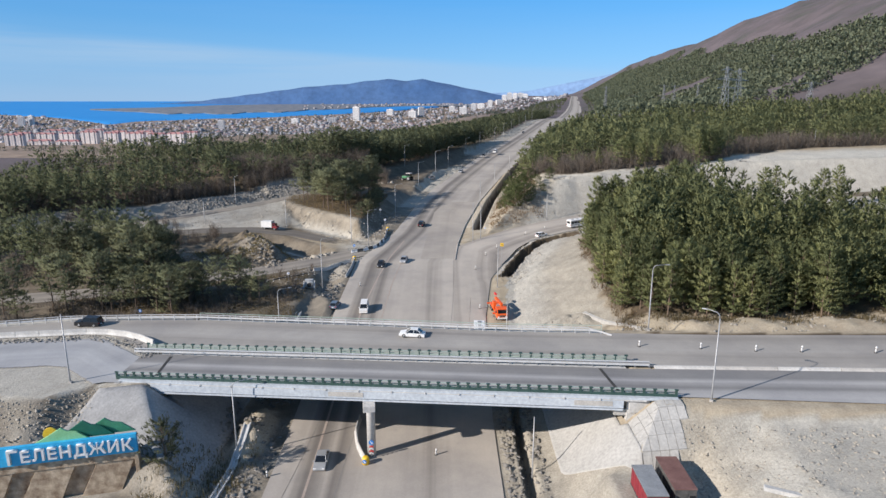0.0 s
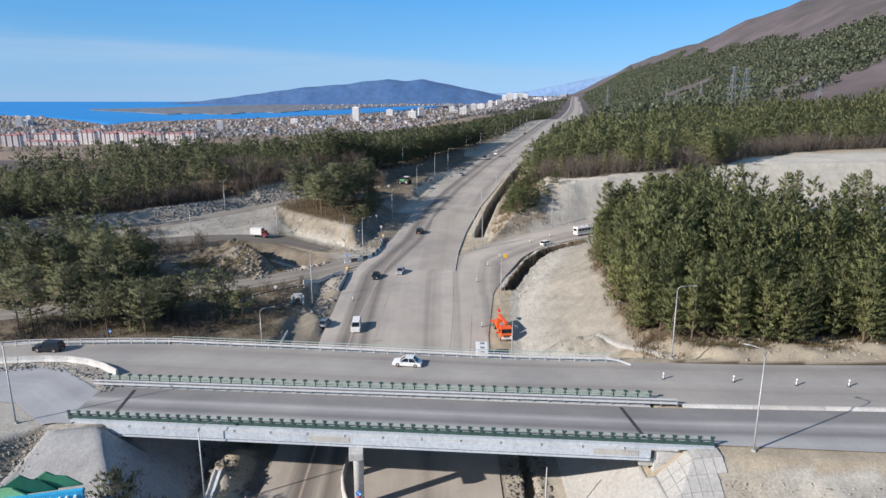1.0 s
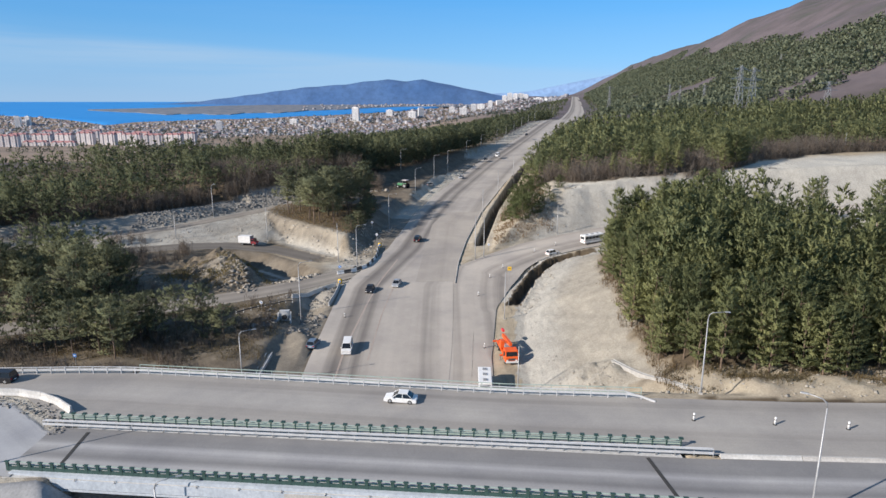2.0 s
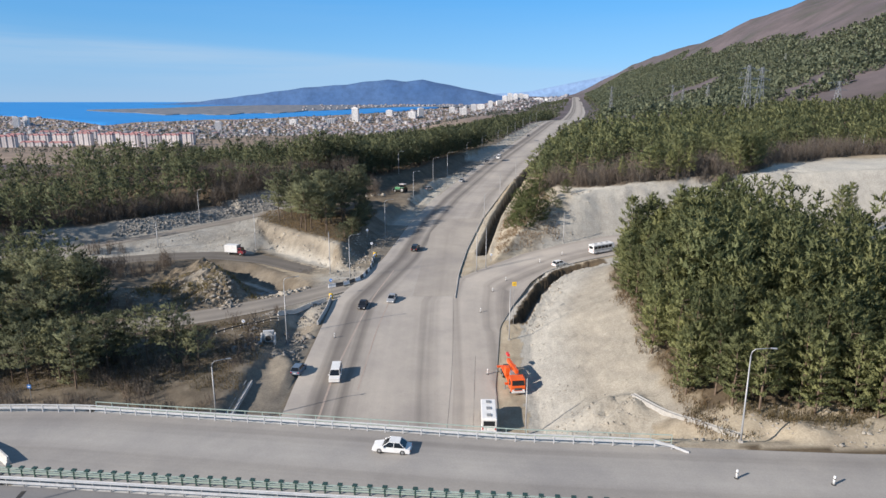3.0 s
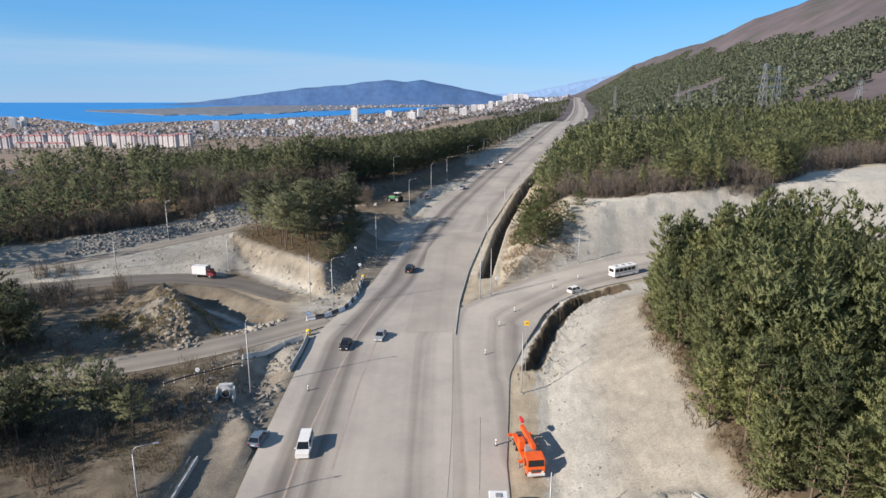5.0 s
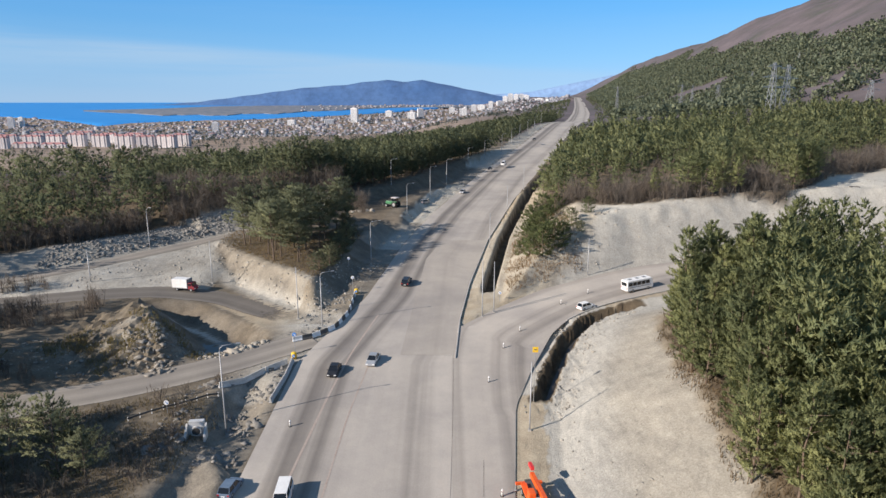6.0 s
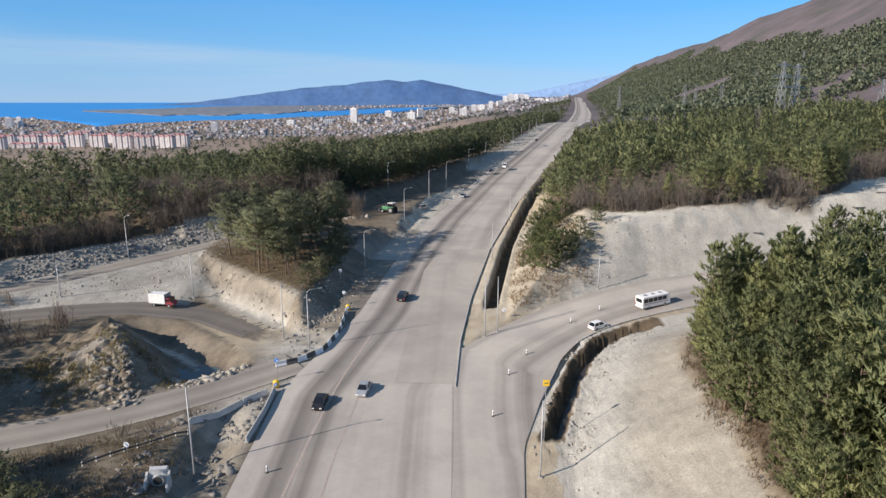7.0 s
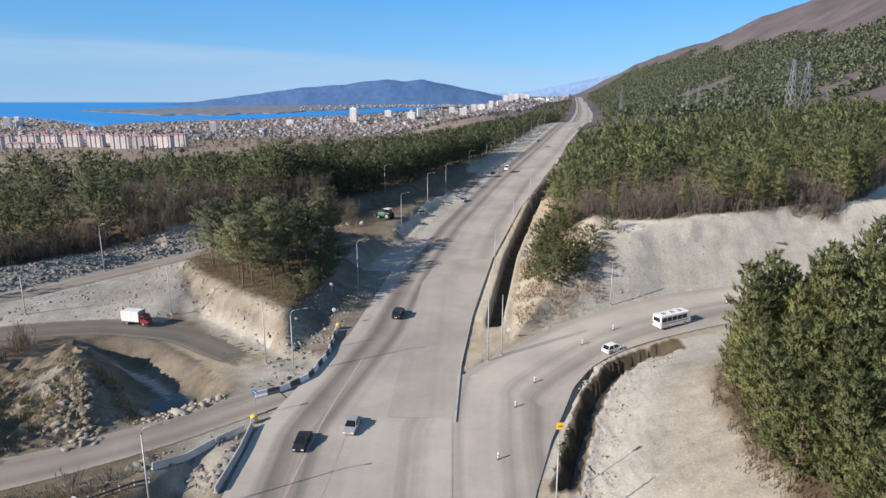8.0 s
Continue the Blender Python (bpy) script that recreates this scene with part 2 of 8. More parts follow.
def road_material(name, dark, light, bands, wide, fade=None):
    """Dusty worn asphalt. bands: how worn dark the strip is at each share of its width, along which tyres run."""
    m, nt, b = material(name, 0.9)
    at = nt.nodes.new("ShaderNodeAttribute")
    at.attribute_name = "lane"
    sep = nt.nodes.new("ShaderNodeSeparateXYZ")
    nt.links.new(at.outputs["Vector"], sep.inputs[0])
    mp, n, n2 = nt.nodes.new("ShaderNodeMapping"), nt.nodes.new("ShaderNodeTexNoise"), nt.nodes.new("ShaderNodeTexNoise")
    mp.inputs["Scale"].default_value = (1.0, 0.012, 1.0)
    nt.links.new(at.outputs["Vector"], mp.inputs["Vector"])
    for t, s, d in ((n, 0.9, 3.0), (n2, 0.16, 2.0)):
        nt.links.new(mp.outputs["Vector"], t.inputs["Vector"])
        t.inputs["Scale"].default_value, t.inputs["Detail"].default_value = s, d
    share, shift = nt.nodes.new("ShaderNodeMath"), nt.nodes.new("ShaderNodeMath")
    share.operation, share.inputs[1].default_value = "DIVIDE", wide
    shift.operation, shift.inputs[1].default_value = "MULTIPLY_ADD", 0.12
    nt.links.new(sep.outputs["X"], share.inputs[0])
    nt.links.new(n2.outputs["Fac"], shift.inputs[0])
    nt.links.new(share.outputs[0], shift.inputs[2])
    worn = ramp(nt, shift.outputs[0], [(p + 0.06, (v, v, v)) for p, v in bands])
    streak = ramp(nt, n.outputs["Fac"], [(0.35, (0.25, 0.25, 0.25)), (0.65, (0.75, 0.75, 0.75))])
    worn = blend(nt, 0.55, worn, streak, "OVERLAY")
    c = blend(nt, worn, light, dark)
    dust = ramp(nt, noise_tex(nt, 0.07, 6, 0.65), [(0.35, (0.36, 0.36, 0.37)), (0.65, (0.64, 0.63, 0.60))])
    c = blend(nt, 0.5, c, dust, "OVERLAY")
    f = noise_tex(nt, 5.0, 4, 0.8)
    c = blend(nt, 0.22, c, ramp(nt, f, [(0.3, (0.3, 0.3, 0.3)), (0.7, (0.7, 0.7, 0.7))]), "OVERLAY")
    nt.links.new(c, b.inputs["Base Color"])
    b.inputs["Specular IOR Level"].default_value = 0.2
    bump(nt, b, f, 0.15, 0.03)
    if fade:
        # the covering thins out over the soil at its ragged edges and, where told, towards its end
        lo = ramp(nt, share.outputs[0], [(0.0, (0, 0, 0)), (0.14, (1, 1, 1)), (0.86, (1, 1, 1)), (1.0, (0, 0, 0))])
        rag = noise_tex(nt, 0.45, 5, 0.7)
        if fade is not True:
            mr = nt.nodes.new("ShaderNodeMapRange")
            mr.inputs["From Min"].default_value, mr.inputs["From Max"].default_value = fade
            mr.inputs["To Min"].default_value, mr.inputs["To Max"].default_value = 1.0, 0.0
            nt.links.new(sep.outputs["Y"], mr.inputs["Value"])
            lo = blend(nt, 1.0, lo, mr.outputs[0], "MULTIPLY")
        cut = blend(nt, 0.75, lo, rag, "OVERLAY")
        nt.links.new(ramp(nt, cut, [(0.25, (0, 0, 0)), (0.5, (1, 1, 1))]), b.inputs["Alpha"])
    return m


M_GROUND = ground_material()
M_ROAD = road_material("worn_asphalt", (0.17, 0.155, 0.142), (0.44, 0.404, 0.364), [(0.0, 0.1), (0.09, 0.2), (0.15, 1.0), (0.21, 0.75), (0.255, 0.4), (0.30, 0.95), (0.36, 0.35), (0.48, 0.12), (0.66, 0.2), (0.74, 0.5), (0.84, 0.08)], 30.0)
M_RAMP = road_material("worn_ramp_asphalt", (0.175, 0.158, 0.144), (0.44, 0.402, 0.36), [(0.0, 0.35), (0.07, 0.4), (0.12, 0.1), (0.42, 0.1), (0.52, 0.5), (0.64, 0.25), (0.76, 0.7), (0.9, 0.25)], 17.0)
M_DECK = road_material("deck_asphalt", (0.195, 0.18, 0.166), (0.36, 0.345, 0.325), [(0.0, 0.3), (0.12, 0.55), (0.3, 0.2), (0.5, 0.1), (0.65, 0.45), (0.9, 0.2)], 14.0)
M_DECK_NEAR = road_material("new_deck_asphalt", (0.185, 0.183, 0.184), (0.40, 0.397, 0.398), [(0.0, 0.9), (0.3, 0.85), (0.42, 0.15), (0.52, 0.55), (0.66, 0.9), (0.78, 0.3), (1.0, 0.15)], 9.0)
M_PAD = road_material("grey_gravel_pad", (0.27, 0.275, 0.285), (0.41, 0.418, 0.435), [(0.0, 0.3), (0.3, 0.6), (0.5, 0.2), (0.8, 0.5), (1.0, 0.3)], 13.0, True)
M_DIRT = road_material("packed_gravel", (0.19, 0.172, 0.152), (0.34, 0.31, 0.272), [(0.0, 0.2), (0.25, 0.8), (0.5, 0.35), (0.75, 0.8), (1.0, 0.1)], 8.6, True)
M_TRACK = road_material("dark_gravel_track", (0.13, 0.118, 0.105), (0.22, 0.2, 0.176), [(0.0, 0.2), (0.25, 0.8), (0.5, 0.35), (0.75, 0.8), (1.0, 0.1)], 9.6, (74.0, 102.0))
M_SHOTCRETE = speckled("sprayed_grey_concrete", (0.24, 0.243, 0.245), (0.325, 0.327, 0.328), 0.3, 0.95, relief=0.25)
M_APRON = speckled("poured_pale_concrete", (0.345, 0.338, 0.32), (0.425, 0.416, 0.395), 0.25, 0.9, relief=0.15)
M_CONC = speckled("concrete", (0.34, 0.33, 0.31), (0.48, 0.46, 0.43), 0.5, 0.85, relief=0.2)
M_CONC_NEW = speckled("pale_concrete", (0.42, 0.415, 0.40), (0.55, 0.54, 0.515), 0.3, 0.8, relief=0.1)
M_FASCIA = speckled("blue_grey_concrete", (0.39, 0.432, 0.477), (0.49, 0.533, 0.578), 0.25, 0.75)
M_GALV = speckled("galvanised_steel", (0.30, 0.305, 0.31), (0.43, 0.435, 0.44), 1.5, 0.5, 0.45)
M_BEAM = speckled("pale_steel_beam", (0.44, 0.45, 0.455), (0.58, 0.59, 0.60), 1.2, 0.5)
M_PALEGREEN = speckled("faded_green_paint", (0.28, 0.36, 0.31), (0.38, 0.46, 0.41), 1.5, 0.6)
M_GREEN = speckled("green_paint", (0.022, 0.052, 0.045), (0.045, 0.09, 0.078), 1.5, 0.5)
M_ROCK = speckled("broken_rock", (0.15, 0.143, 0.132), (0.30, 0.285, 0.262), 0.5, 0.95, relief=0.6, depth=0.2)
M_HEAPROCK = speckled("heaped_rock", (0.17, 0.156, 0.136), (0.37, 0.34, 0.295), 0.8, 0.95, relief=0.6, depth=0.2)
M_PALEROCK = speckled("pale_broken_rock", (0.27, 0.25, 0.215), (0.42, 0.385, 0.33), 0.6, 0.95, relief=0.5, depth=0.15)
M_BARK = speckled("pine_bark", (0.10, 0.07, 0.05), (0.20, 0.15, 0.11), 3.0, 0.95)
M_PINE = foliage("pine_needles", (0.172, 0.194, 0.108), (0.36, 0.376, 0.2), "object")
# extra blue in these needles lends the far woods their haze
M_PINE_FAR = foliage("far_pine_needles", (0.13, 0.155, 0.105), (0.21, 0.23, 0.15), "tree")
# sunlight is put into the colour of the right-hand woods' needles
M_PINE_RIGHT = foliage("sunlit_pine_needles", (0.17, 0.194, 0.113), (0.282, 0.304, 0.176), "tree")
# a lighter copy of the needles, brightening the mound wood through its colour
M_PINE_MOUND = foliage("lightened_mound_needles", (0.165, 0.188, 0.106), (0.275, 0.298, 0.166), "tree")
M_PINE_OLD = foliage("old_pine_needles", (0.15, 0.166, 0.118), (0.32, 0.332, 0.222), "object")
M_BUSH = foliage("bushy_pine_needles", (0.10, 0.128, 0.066), (0.22, 0.245, 0.125))
# paled and blued needles: the hillside's haze is in their colour
M_PINE_HILL = foliage("hazed_hillside_needles", (0.19, 0.222, 0.172), (0.25, 0.28, 0.212), "tree")
M_TWIG = foliage("bare_twigs", (0.125, 0.105, 0.1), (0.235, 0.2, 0.188))
M_SEA, _nt, _b = material("sea_water", 0.35)
_nt.links.new(ramp(_nt, noise_tex(_nt, 0.004, 4, 0.6, (1, 6, 1)), [(0.3, (0.025, 0.23, 0.60)), (0.7, (0.045, 0.28, 0.66))]), _b.inputs["Base Color"])
_b.inputs["Specular IOR Level"].default_value = 0.1
# distance haze is put into the blue base colours of both ranges
M_FARHILL = speckled("haze_tinted_hill", (0.05, 0.12, 0.27), (0.07, 0.145, 0.30), 0.003, 1.0)
M_FARHILL2 = speckled("haze_tinted_pale_hill", (0.20, 0.33, 0.55), (0.22, 0.35, 0.57), 0.003, 1.0)
M_WHITE = speckled("white_paint", (0.68, 0.68, 0.67), (0.82, 0.82, 0.81), 1.2, 0.4)
M_SILVER = speckled("silver_paint", (0.38, 0.39, 0.40), (0.50, 0.51, 0.52), 1.2, 0.35, 0.4)
M_BLACK = speckled("black_paint", (0.012, 0.012, 0.014), (0.03, 0.03, 0.034), 1.2, 0.3)
M_BLUECAR = speckled("slate_blue_paint", (0.10, 0.15, 0.22), (0.16, 0.21, 0.28), 1.2, 0.35)
M_TYRE = speckled("tyre_rubber", (0.015, 0.015, 0.015), (0.035, 0.034, 0.033), 4.0, 0.9)
M_ORANGE = speckled("orange_paint", (0.70, 0.085, 0.012), (0.84, 0.14, 0.02), 1.0, 0.45)
M_RED = speckled("dark_red_paint", (0.17, 0.015, 0.025), (0.27, 0.03, 0.04), 0.8, 0.55)
M_MAROON = speckled("faded_brown_sheet", (0.13, 0.06, 0.05), (0.22, 0.12, 0.10), 0.7, 0.65)
M_GREYSHEET = speckled("grey_roof_sheet", (0.20, 0.21, 0.22), (0.30, 0.31, 0.32), 0.7, 0.6)
M_YELLOW = speckled("yellow_plastic", (0.75, 0.45, 0.02), (0.88, 0.58, 0.05), 1.5, 0.5)
M_TRACTOR = speckled("tractor_green", (0.03, 0.16, 0.07), (0.05, 0.24, 0.10), 1.5, 0.45)
M_CYAN = speckled("sign_blue_panel", (0.03, 0.37, 0.68), (0.05, 0.46, 0.78), 0.8, 0.45)
M_SIGNGREEN = speckled("sign_dark_green", (0.01, 0.11, 0.07), (0.02, 0.16, 0.10), 0.8, 0.5)
M_SIGNLIGHT = speckled("sign_light_green", (0.24, 0.55, 0.26), (0.32, 0.64, 0.34), 0.8, 0.5)
M_SIGNMID = speckled("sign_mid_green", (0.05, 0.22, 0.12), (0.07, 0.29, 0.16), 0.8, 0.5)
M_STAINED = speckled("stained_stone_facing", (0.2, 0.13, 0.08), (0.62, 0.50, 0.36), 0.9, 0.9, relief=0.5, depth=0.1)
M_DIRTY = speckled("dirty_dark_steel", (0.05, 0.05, 0.05), (0.11, 0.105, 0.10), 2.0, 0.7)
M_SEAL = speckled("grey_sealed_crack", (0.19, 0.175, 0.16), (0.26, 0.24, 0.22), 2.0, 0.9)
M_MUD_SHADE = speckled("mud_and_trench_shade", (0.02, 0.018, 0.016), (0.05, 0.044, 0.038), 0.8, 0.5)
M_JOINT = speckled("dark_joint", (0.03, 0.03, 0.03), (0.06, 0.058, 0.055), 2.0, 0.9)
M_REDSIGN = speckled("red_sign_sheet", (0.60, 0.03, 0.03), (0.72, 0.05, 0.05), 2.0, 0.5)
M_BLUESIGN = speckled("blue_sign_sheet", (0.02, 0.16, 0.52), (0.03, 0.22, 0.62), 2.0, 0.5)
M_CREAM = speckled("cream_render", (0.50, 0.455, 0.45), (0.66, 0.62, 0.615), 0.03, 0.9)
# walls and roofs are tinted bluish, with the distance haze in their colours
M_TOWN, _nt, _b = material("town_walls", 0.9)
_nt.links.new(ramp(_nt, _nt.nodes.new("ShaderNodeNewGeometry").outputs["Random Per Island"], [(0.0, (0.23, 0.24, 0.27)), (0.35, (0.29, 0.30, 0.33)), (0.7, (0.36, 0.365, 0.39)), (0.88, (0.35, 0.32, 0.33)), (1.0, (0.58, 0.59, 0.62))]), _b.inputs["Base Color"])
M_TILE, _nt, _b = material("town_roofs", 0.9)
_nt.links.new(ramp(_nt, _nt.nodes.new("ShaderNodeNewGeometry").outputs["Random Per Island"], [(0.0, (0.27, 0.18, 0.18)), (0.3, (0.29, 0.22, 0.22)), (0.5, (0.29, 0.29, 0.32)), (0.8, (0.22, 0.235, 0.27)), (1.0, (0.33, 0.345, 0.38))]), _b.inputs["Base Color"])
M_ROOFRED = speckled("red_tile_roof", (0.34, 0.16, 0.16), (0.44, 0.24, 0.235), 0.02, 0.85)
# panes and trees of the town are greyed, haze being part of the colour
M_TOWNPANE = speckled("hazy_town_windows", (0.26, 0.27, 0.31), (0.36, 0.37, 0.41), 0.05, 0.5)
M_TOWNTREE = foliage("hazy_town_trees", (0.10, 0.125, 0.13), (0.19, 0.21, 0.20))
M_GLASS, _nt, _b = material("dark_window_glass", 0.08)
_b.inputs["Base Color"].default_value = (0.012, 0.015, 0.02, 1)
M_LAMP, _nt, _b = material("white_lamp_lens", 0.2)
_b.inputs["Base Color"].default_value = (0.8, 0.8, 0.78, 1)
M_TAIL, _nt, _b = material("red_lamp_lens", 0.25)
_b.inputs["Base Color"].default_value = (0.45, 0.02, 0.02, 1)
M_PUDDLE, _nt, _b = material("puddle_water", 0.3)
_nt.links.new(ramp(_nt, noise_tex(_nt, 0.3, 3), [(0.3, (0.04, 0.07, 0.08)), (0.7, (0.07, 0.10, 0.11))]), _b.inputs["Base Color"])
M_LINE = speckled("worn_orange_line", (0.345, 0.275, 0.232), (0.395, 0.335, 0.292), 0.4, 0.9)
M_FRESH = road_material("smooth_new_asphalt", (0.30, 0.272, 0.242), (0.395, 0.36, 0.32), [(0.0, 0.4), (0.3, 0.2), (0.6, 0.5), (1.0, 0.2)], 10.0)

# ---- the lie of the land ----
def sstep(a, b, x):
    t = np.clip((x - a) / (b - a), 0, 1)
    return t * t * (3 - 2 * t)


def line_dist(X, Y, pts):
    """The distance of every place to an open line of points."""
    best = np.full(np.shape(X), 1e9)
    for (ax, ay), (bx, by) in zip(pts[:-1], pts[1:]):
        vx, vy = bx - ax, by - ay
        t = np.clip(((X - ax) * vx + (Y - ay) * vy) / (vx * vx + vy * vy), 0, 1)
        best = np.minimum(best, np.hypot(X - ax - t * vx, Y - ay - t * vy))
    return best


def wob(X, Y, size, seed=0.0):
    """A cheap smooth unevenness between about -1 and 1."""
    a, b = X / size, Y / size
    return (np.sin(a * 1.7 + seed + 1.3 * np.sin(b * 1.1 + seed)) + np.sin(b * 1.9 - seed * 2 + 1.7 * np.sin(a * 0.9 + 2))
            + 0.6 * np.sin(a * 3.9 + b * 3.1 + seed) + 0.5 * np.sin(a * 5.3 - b * 6.1 + 2 * seed)) / 3.1


# the main road: its left and right edge and its height by the way along it
def road_left(Y):
    return np.interp(Y, (-300, 60, 93, 136, 177, 195, 211, 255, 297, 382, 508, 705, 900, 1150, 1500, 2800, 4800),
                     (-23.5, -23.5, -24, -25, -25, -20.5, -16.4, -10.7, -2.7, 18.7, 55, 109, 160, 217, 291, 551, 860))


def road_right(Y):
    return np.interp(Y, (-300, 60, 93, 136, 150, 179, 197, 220, 260, 323, 434, 524, 705, 900, 1150, 1500, 2800, 4800),
                     (8, 8, 8, 8.5, 7, 3.4, 4.7, 7.7, 14.8, 29.7, 62.4, 85.4, 138, 188, 246, 318, 578, 890))


def paved_right(Y):
    """The right edge of all asphalt up to the tip of the gore, with the mouth of the ramp."""
    return np.interp(Y, (-300, 93, 136, 162, 174, 188, 194), (8, 8, 9.7, 12.7, 16.7, 22.5, 26.5))


def road_z(Y):
    return np.interp(Y, (-300, 83, 600, 650, 690, 760, 850, 950, 1300, 1800, 2800, 4800), (-6, 0, 25.1, 27.5, 28.6, 27.5, 24, 24.5, 30, 41, 58, 70))


RAMP_FAR = [(4.6, 194), (14, 204), (24, 213), (36.3, 220), (50, 226), (66, 229), (90, 233), (150, 238)]
RAMP_NEAR = [(26.5, 194), (28.5, 196.3), (33, 199.8), (39.5, 203.2), (46, 205.8), (60, 210.4), (90, 217.5), (150, 224)]


def ramp_z(X, Y):
    return road_z(Y) + 0.06 * np.maximum(0, X - 8) * sstep(165, 195, Y)


def deck_z(X):
    return 11.2 + 0.027 * np.clip(X, -140, 140)


def deck_near(X):
    return 80.8 - 0.131 * X + 0.0


def deck_mid(X):
    return np.interp(X, (-160, -80, -60, -49, 30, 63, 160), (104, 105.3, 106.5, 97.2, 86.4, 83.6, 77))


def deck_far(X):
    return np.interp(X, (-160, -83, -71, -55, -46.8, -18, 9.6, 30, 47, 75, 160), (108, 112.5, 114.6, 114.2, 113.6, 108.6, 103.5, 101, 99, 97, 94))


LOW_ROAD = [(-130, 134), (-107, 145.5), (-88, 150.5), (-64, 162.5), (-50, 168.5), (-38, 176), (-24, 187.5)]
TRUCK_ROAD = [(-120, 197), (-95, 204.5), (-78, 211), (-66, 214.5), (-55, 214.5), (-47, 210), (-40, 203.5), (-33, 198)]
TOP_ROAD = [(-130, 196), (-105, 212), (-88, 226), (-72, 246), (-56, 262), (-40, 276)]


PIT_EDGE = [(-60, 216), (-53, 209.5), (-41.5, 200), (-33, 189), (-29, 180)]


def pad_edge(X):
    """The near edge of the overpass, widened by the gravel pad on the approach."""
    return deck_near(X) - 1.6 - 5.0 * sstep(-51, -57, X)


def ridge_frame(X, Y):
    """Across (towards the pit) and along the crest of the rock heap."""
    return (X + 53) * 0.84 + (Y - 184) * 0.54, (X + 53) * 0.54 - (Y - 184) * 0.84


def truck_z(X):
    return np.interp(X, (-80, -66, -55, -47), (7.0, 6.5, 5.6, 5.2))


def top_z(X):
    return np.interp(X, (-105, -70, -40), (9.0, 10.5, 13.5))


def base_z(X, Y):
    """The country at large: hills on the right, the plain that falls to the sea on the left."""
    zr = road_z(Y)
    d = X - 0.5 * (road_left(Y) + road_right(Y))
    left = np.where(d < -110, -0.115 * (-d - 110), 0) + 3.5 * sstep(-25, -60, d) * sstep(235, 300, Y) * sstep(420, 320, Y)
    left = left - 0.07 * np.clip(-d - 40, 0, 140) * sstep(310, 420, Y) - 0.10 * np.clip(-d - 15, 0, 150) * sstep(480, 700, Y)
    right = np.interp(Y, (250, 400, 600, 1200), (12.5, 11, 6, 4)) * sstep(12, 48, d) + 0.07 * np.clip(d - 48, 0, 150)
    z = zr + left + right
    z = z + np.interp(Y, (0, 1300, 1750, 3000, 4000, 4850), (215, 215, 190, 165, 120, 30)) * sstep(0, 1, (X - np.interp(Y, (500, 1000, 1750, 3000, 4850), (240, 300, 420, 590, 880))) / np.interp(Y, (500, 1000, 1750, 3000, 4850), (600, 520, 430, 420, 300))) * sstep(250, 800, Y) * (1 + 0.10 * wob(X, Y, 260, 1) + 0.03 * wob(X, Y, 60, 2))
    plain = np.interp(Y, (900, 1400, 2000, 2900, 3500, 4900), (-35, -68, -92, -88, -46, 14))
    plain = plain + 62 * sstep(0.02, 0.13, X / np.maximum(Y, 1)) * sstep(2500, 4200, Y)
    w = sstep(-330, -800, d) * sstep(900, 1500, Y)
    z = z * (1 - w) + plain * w
    far = sstep(2000, 3200, Y) * sstep(60, -200, d)
    z = z * (1 - far) + np.maximum(plain, -200) * far
    return z + (0.8 * wob(X, Y, 23, 3) + 2.5 * wob(X, Y, 90, 5) * sstep(300, 600, Y)) * sstep(14, 40, np.abs(d))


def ridge_front(X):
    """The front of the wood above the right-hand terrace."""
    return np.interp(X, (30, 40, 52, 66, 96, 106, 122, 160, 260), (262, 256, 247, 245, 245, 252, 270, 290, 312))


def wide_slope(Y):
    return 6.0 * sstep(188, 150, Y)


MOUND_EDGE = [(8, 40), (8, 93), (9.7, 136), (12.7, 162), (16.7, 174), (22.5, 188), (28.5, 196.3), (33, 199.8), (46, 205.8), (60, 210.4), (90, 217.5), (150, 224)]


def verge_foot(Y):
    """How far the shaded bank's foot lies from the highway."""
    return np.interp(Y, (262, 290, 300, 322, 355, 420), (22, 27, 28, 18, 11, 10))


def tree_line(Y):
    """How far the first pines above that bank stand from the highway."""
    return np.interp(Y, (262, 286, 300, 322, 355, 420, 520), (44, 44, 39, 29, 22, 17, 11))


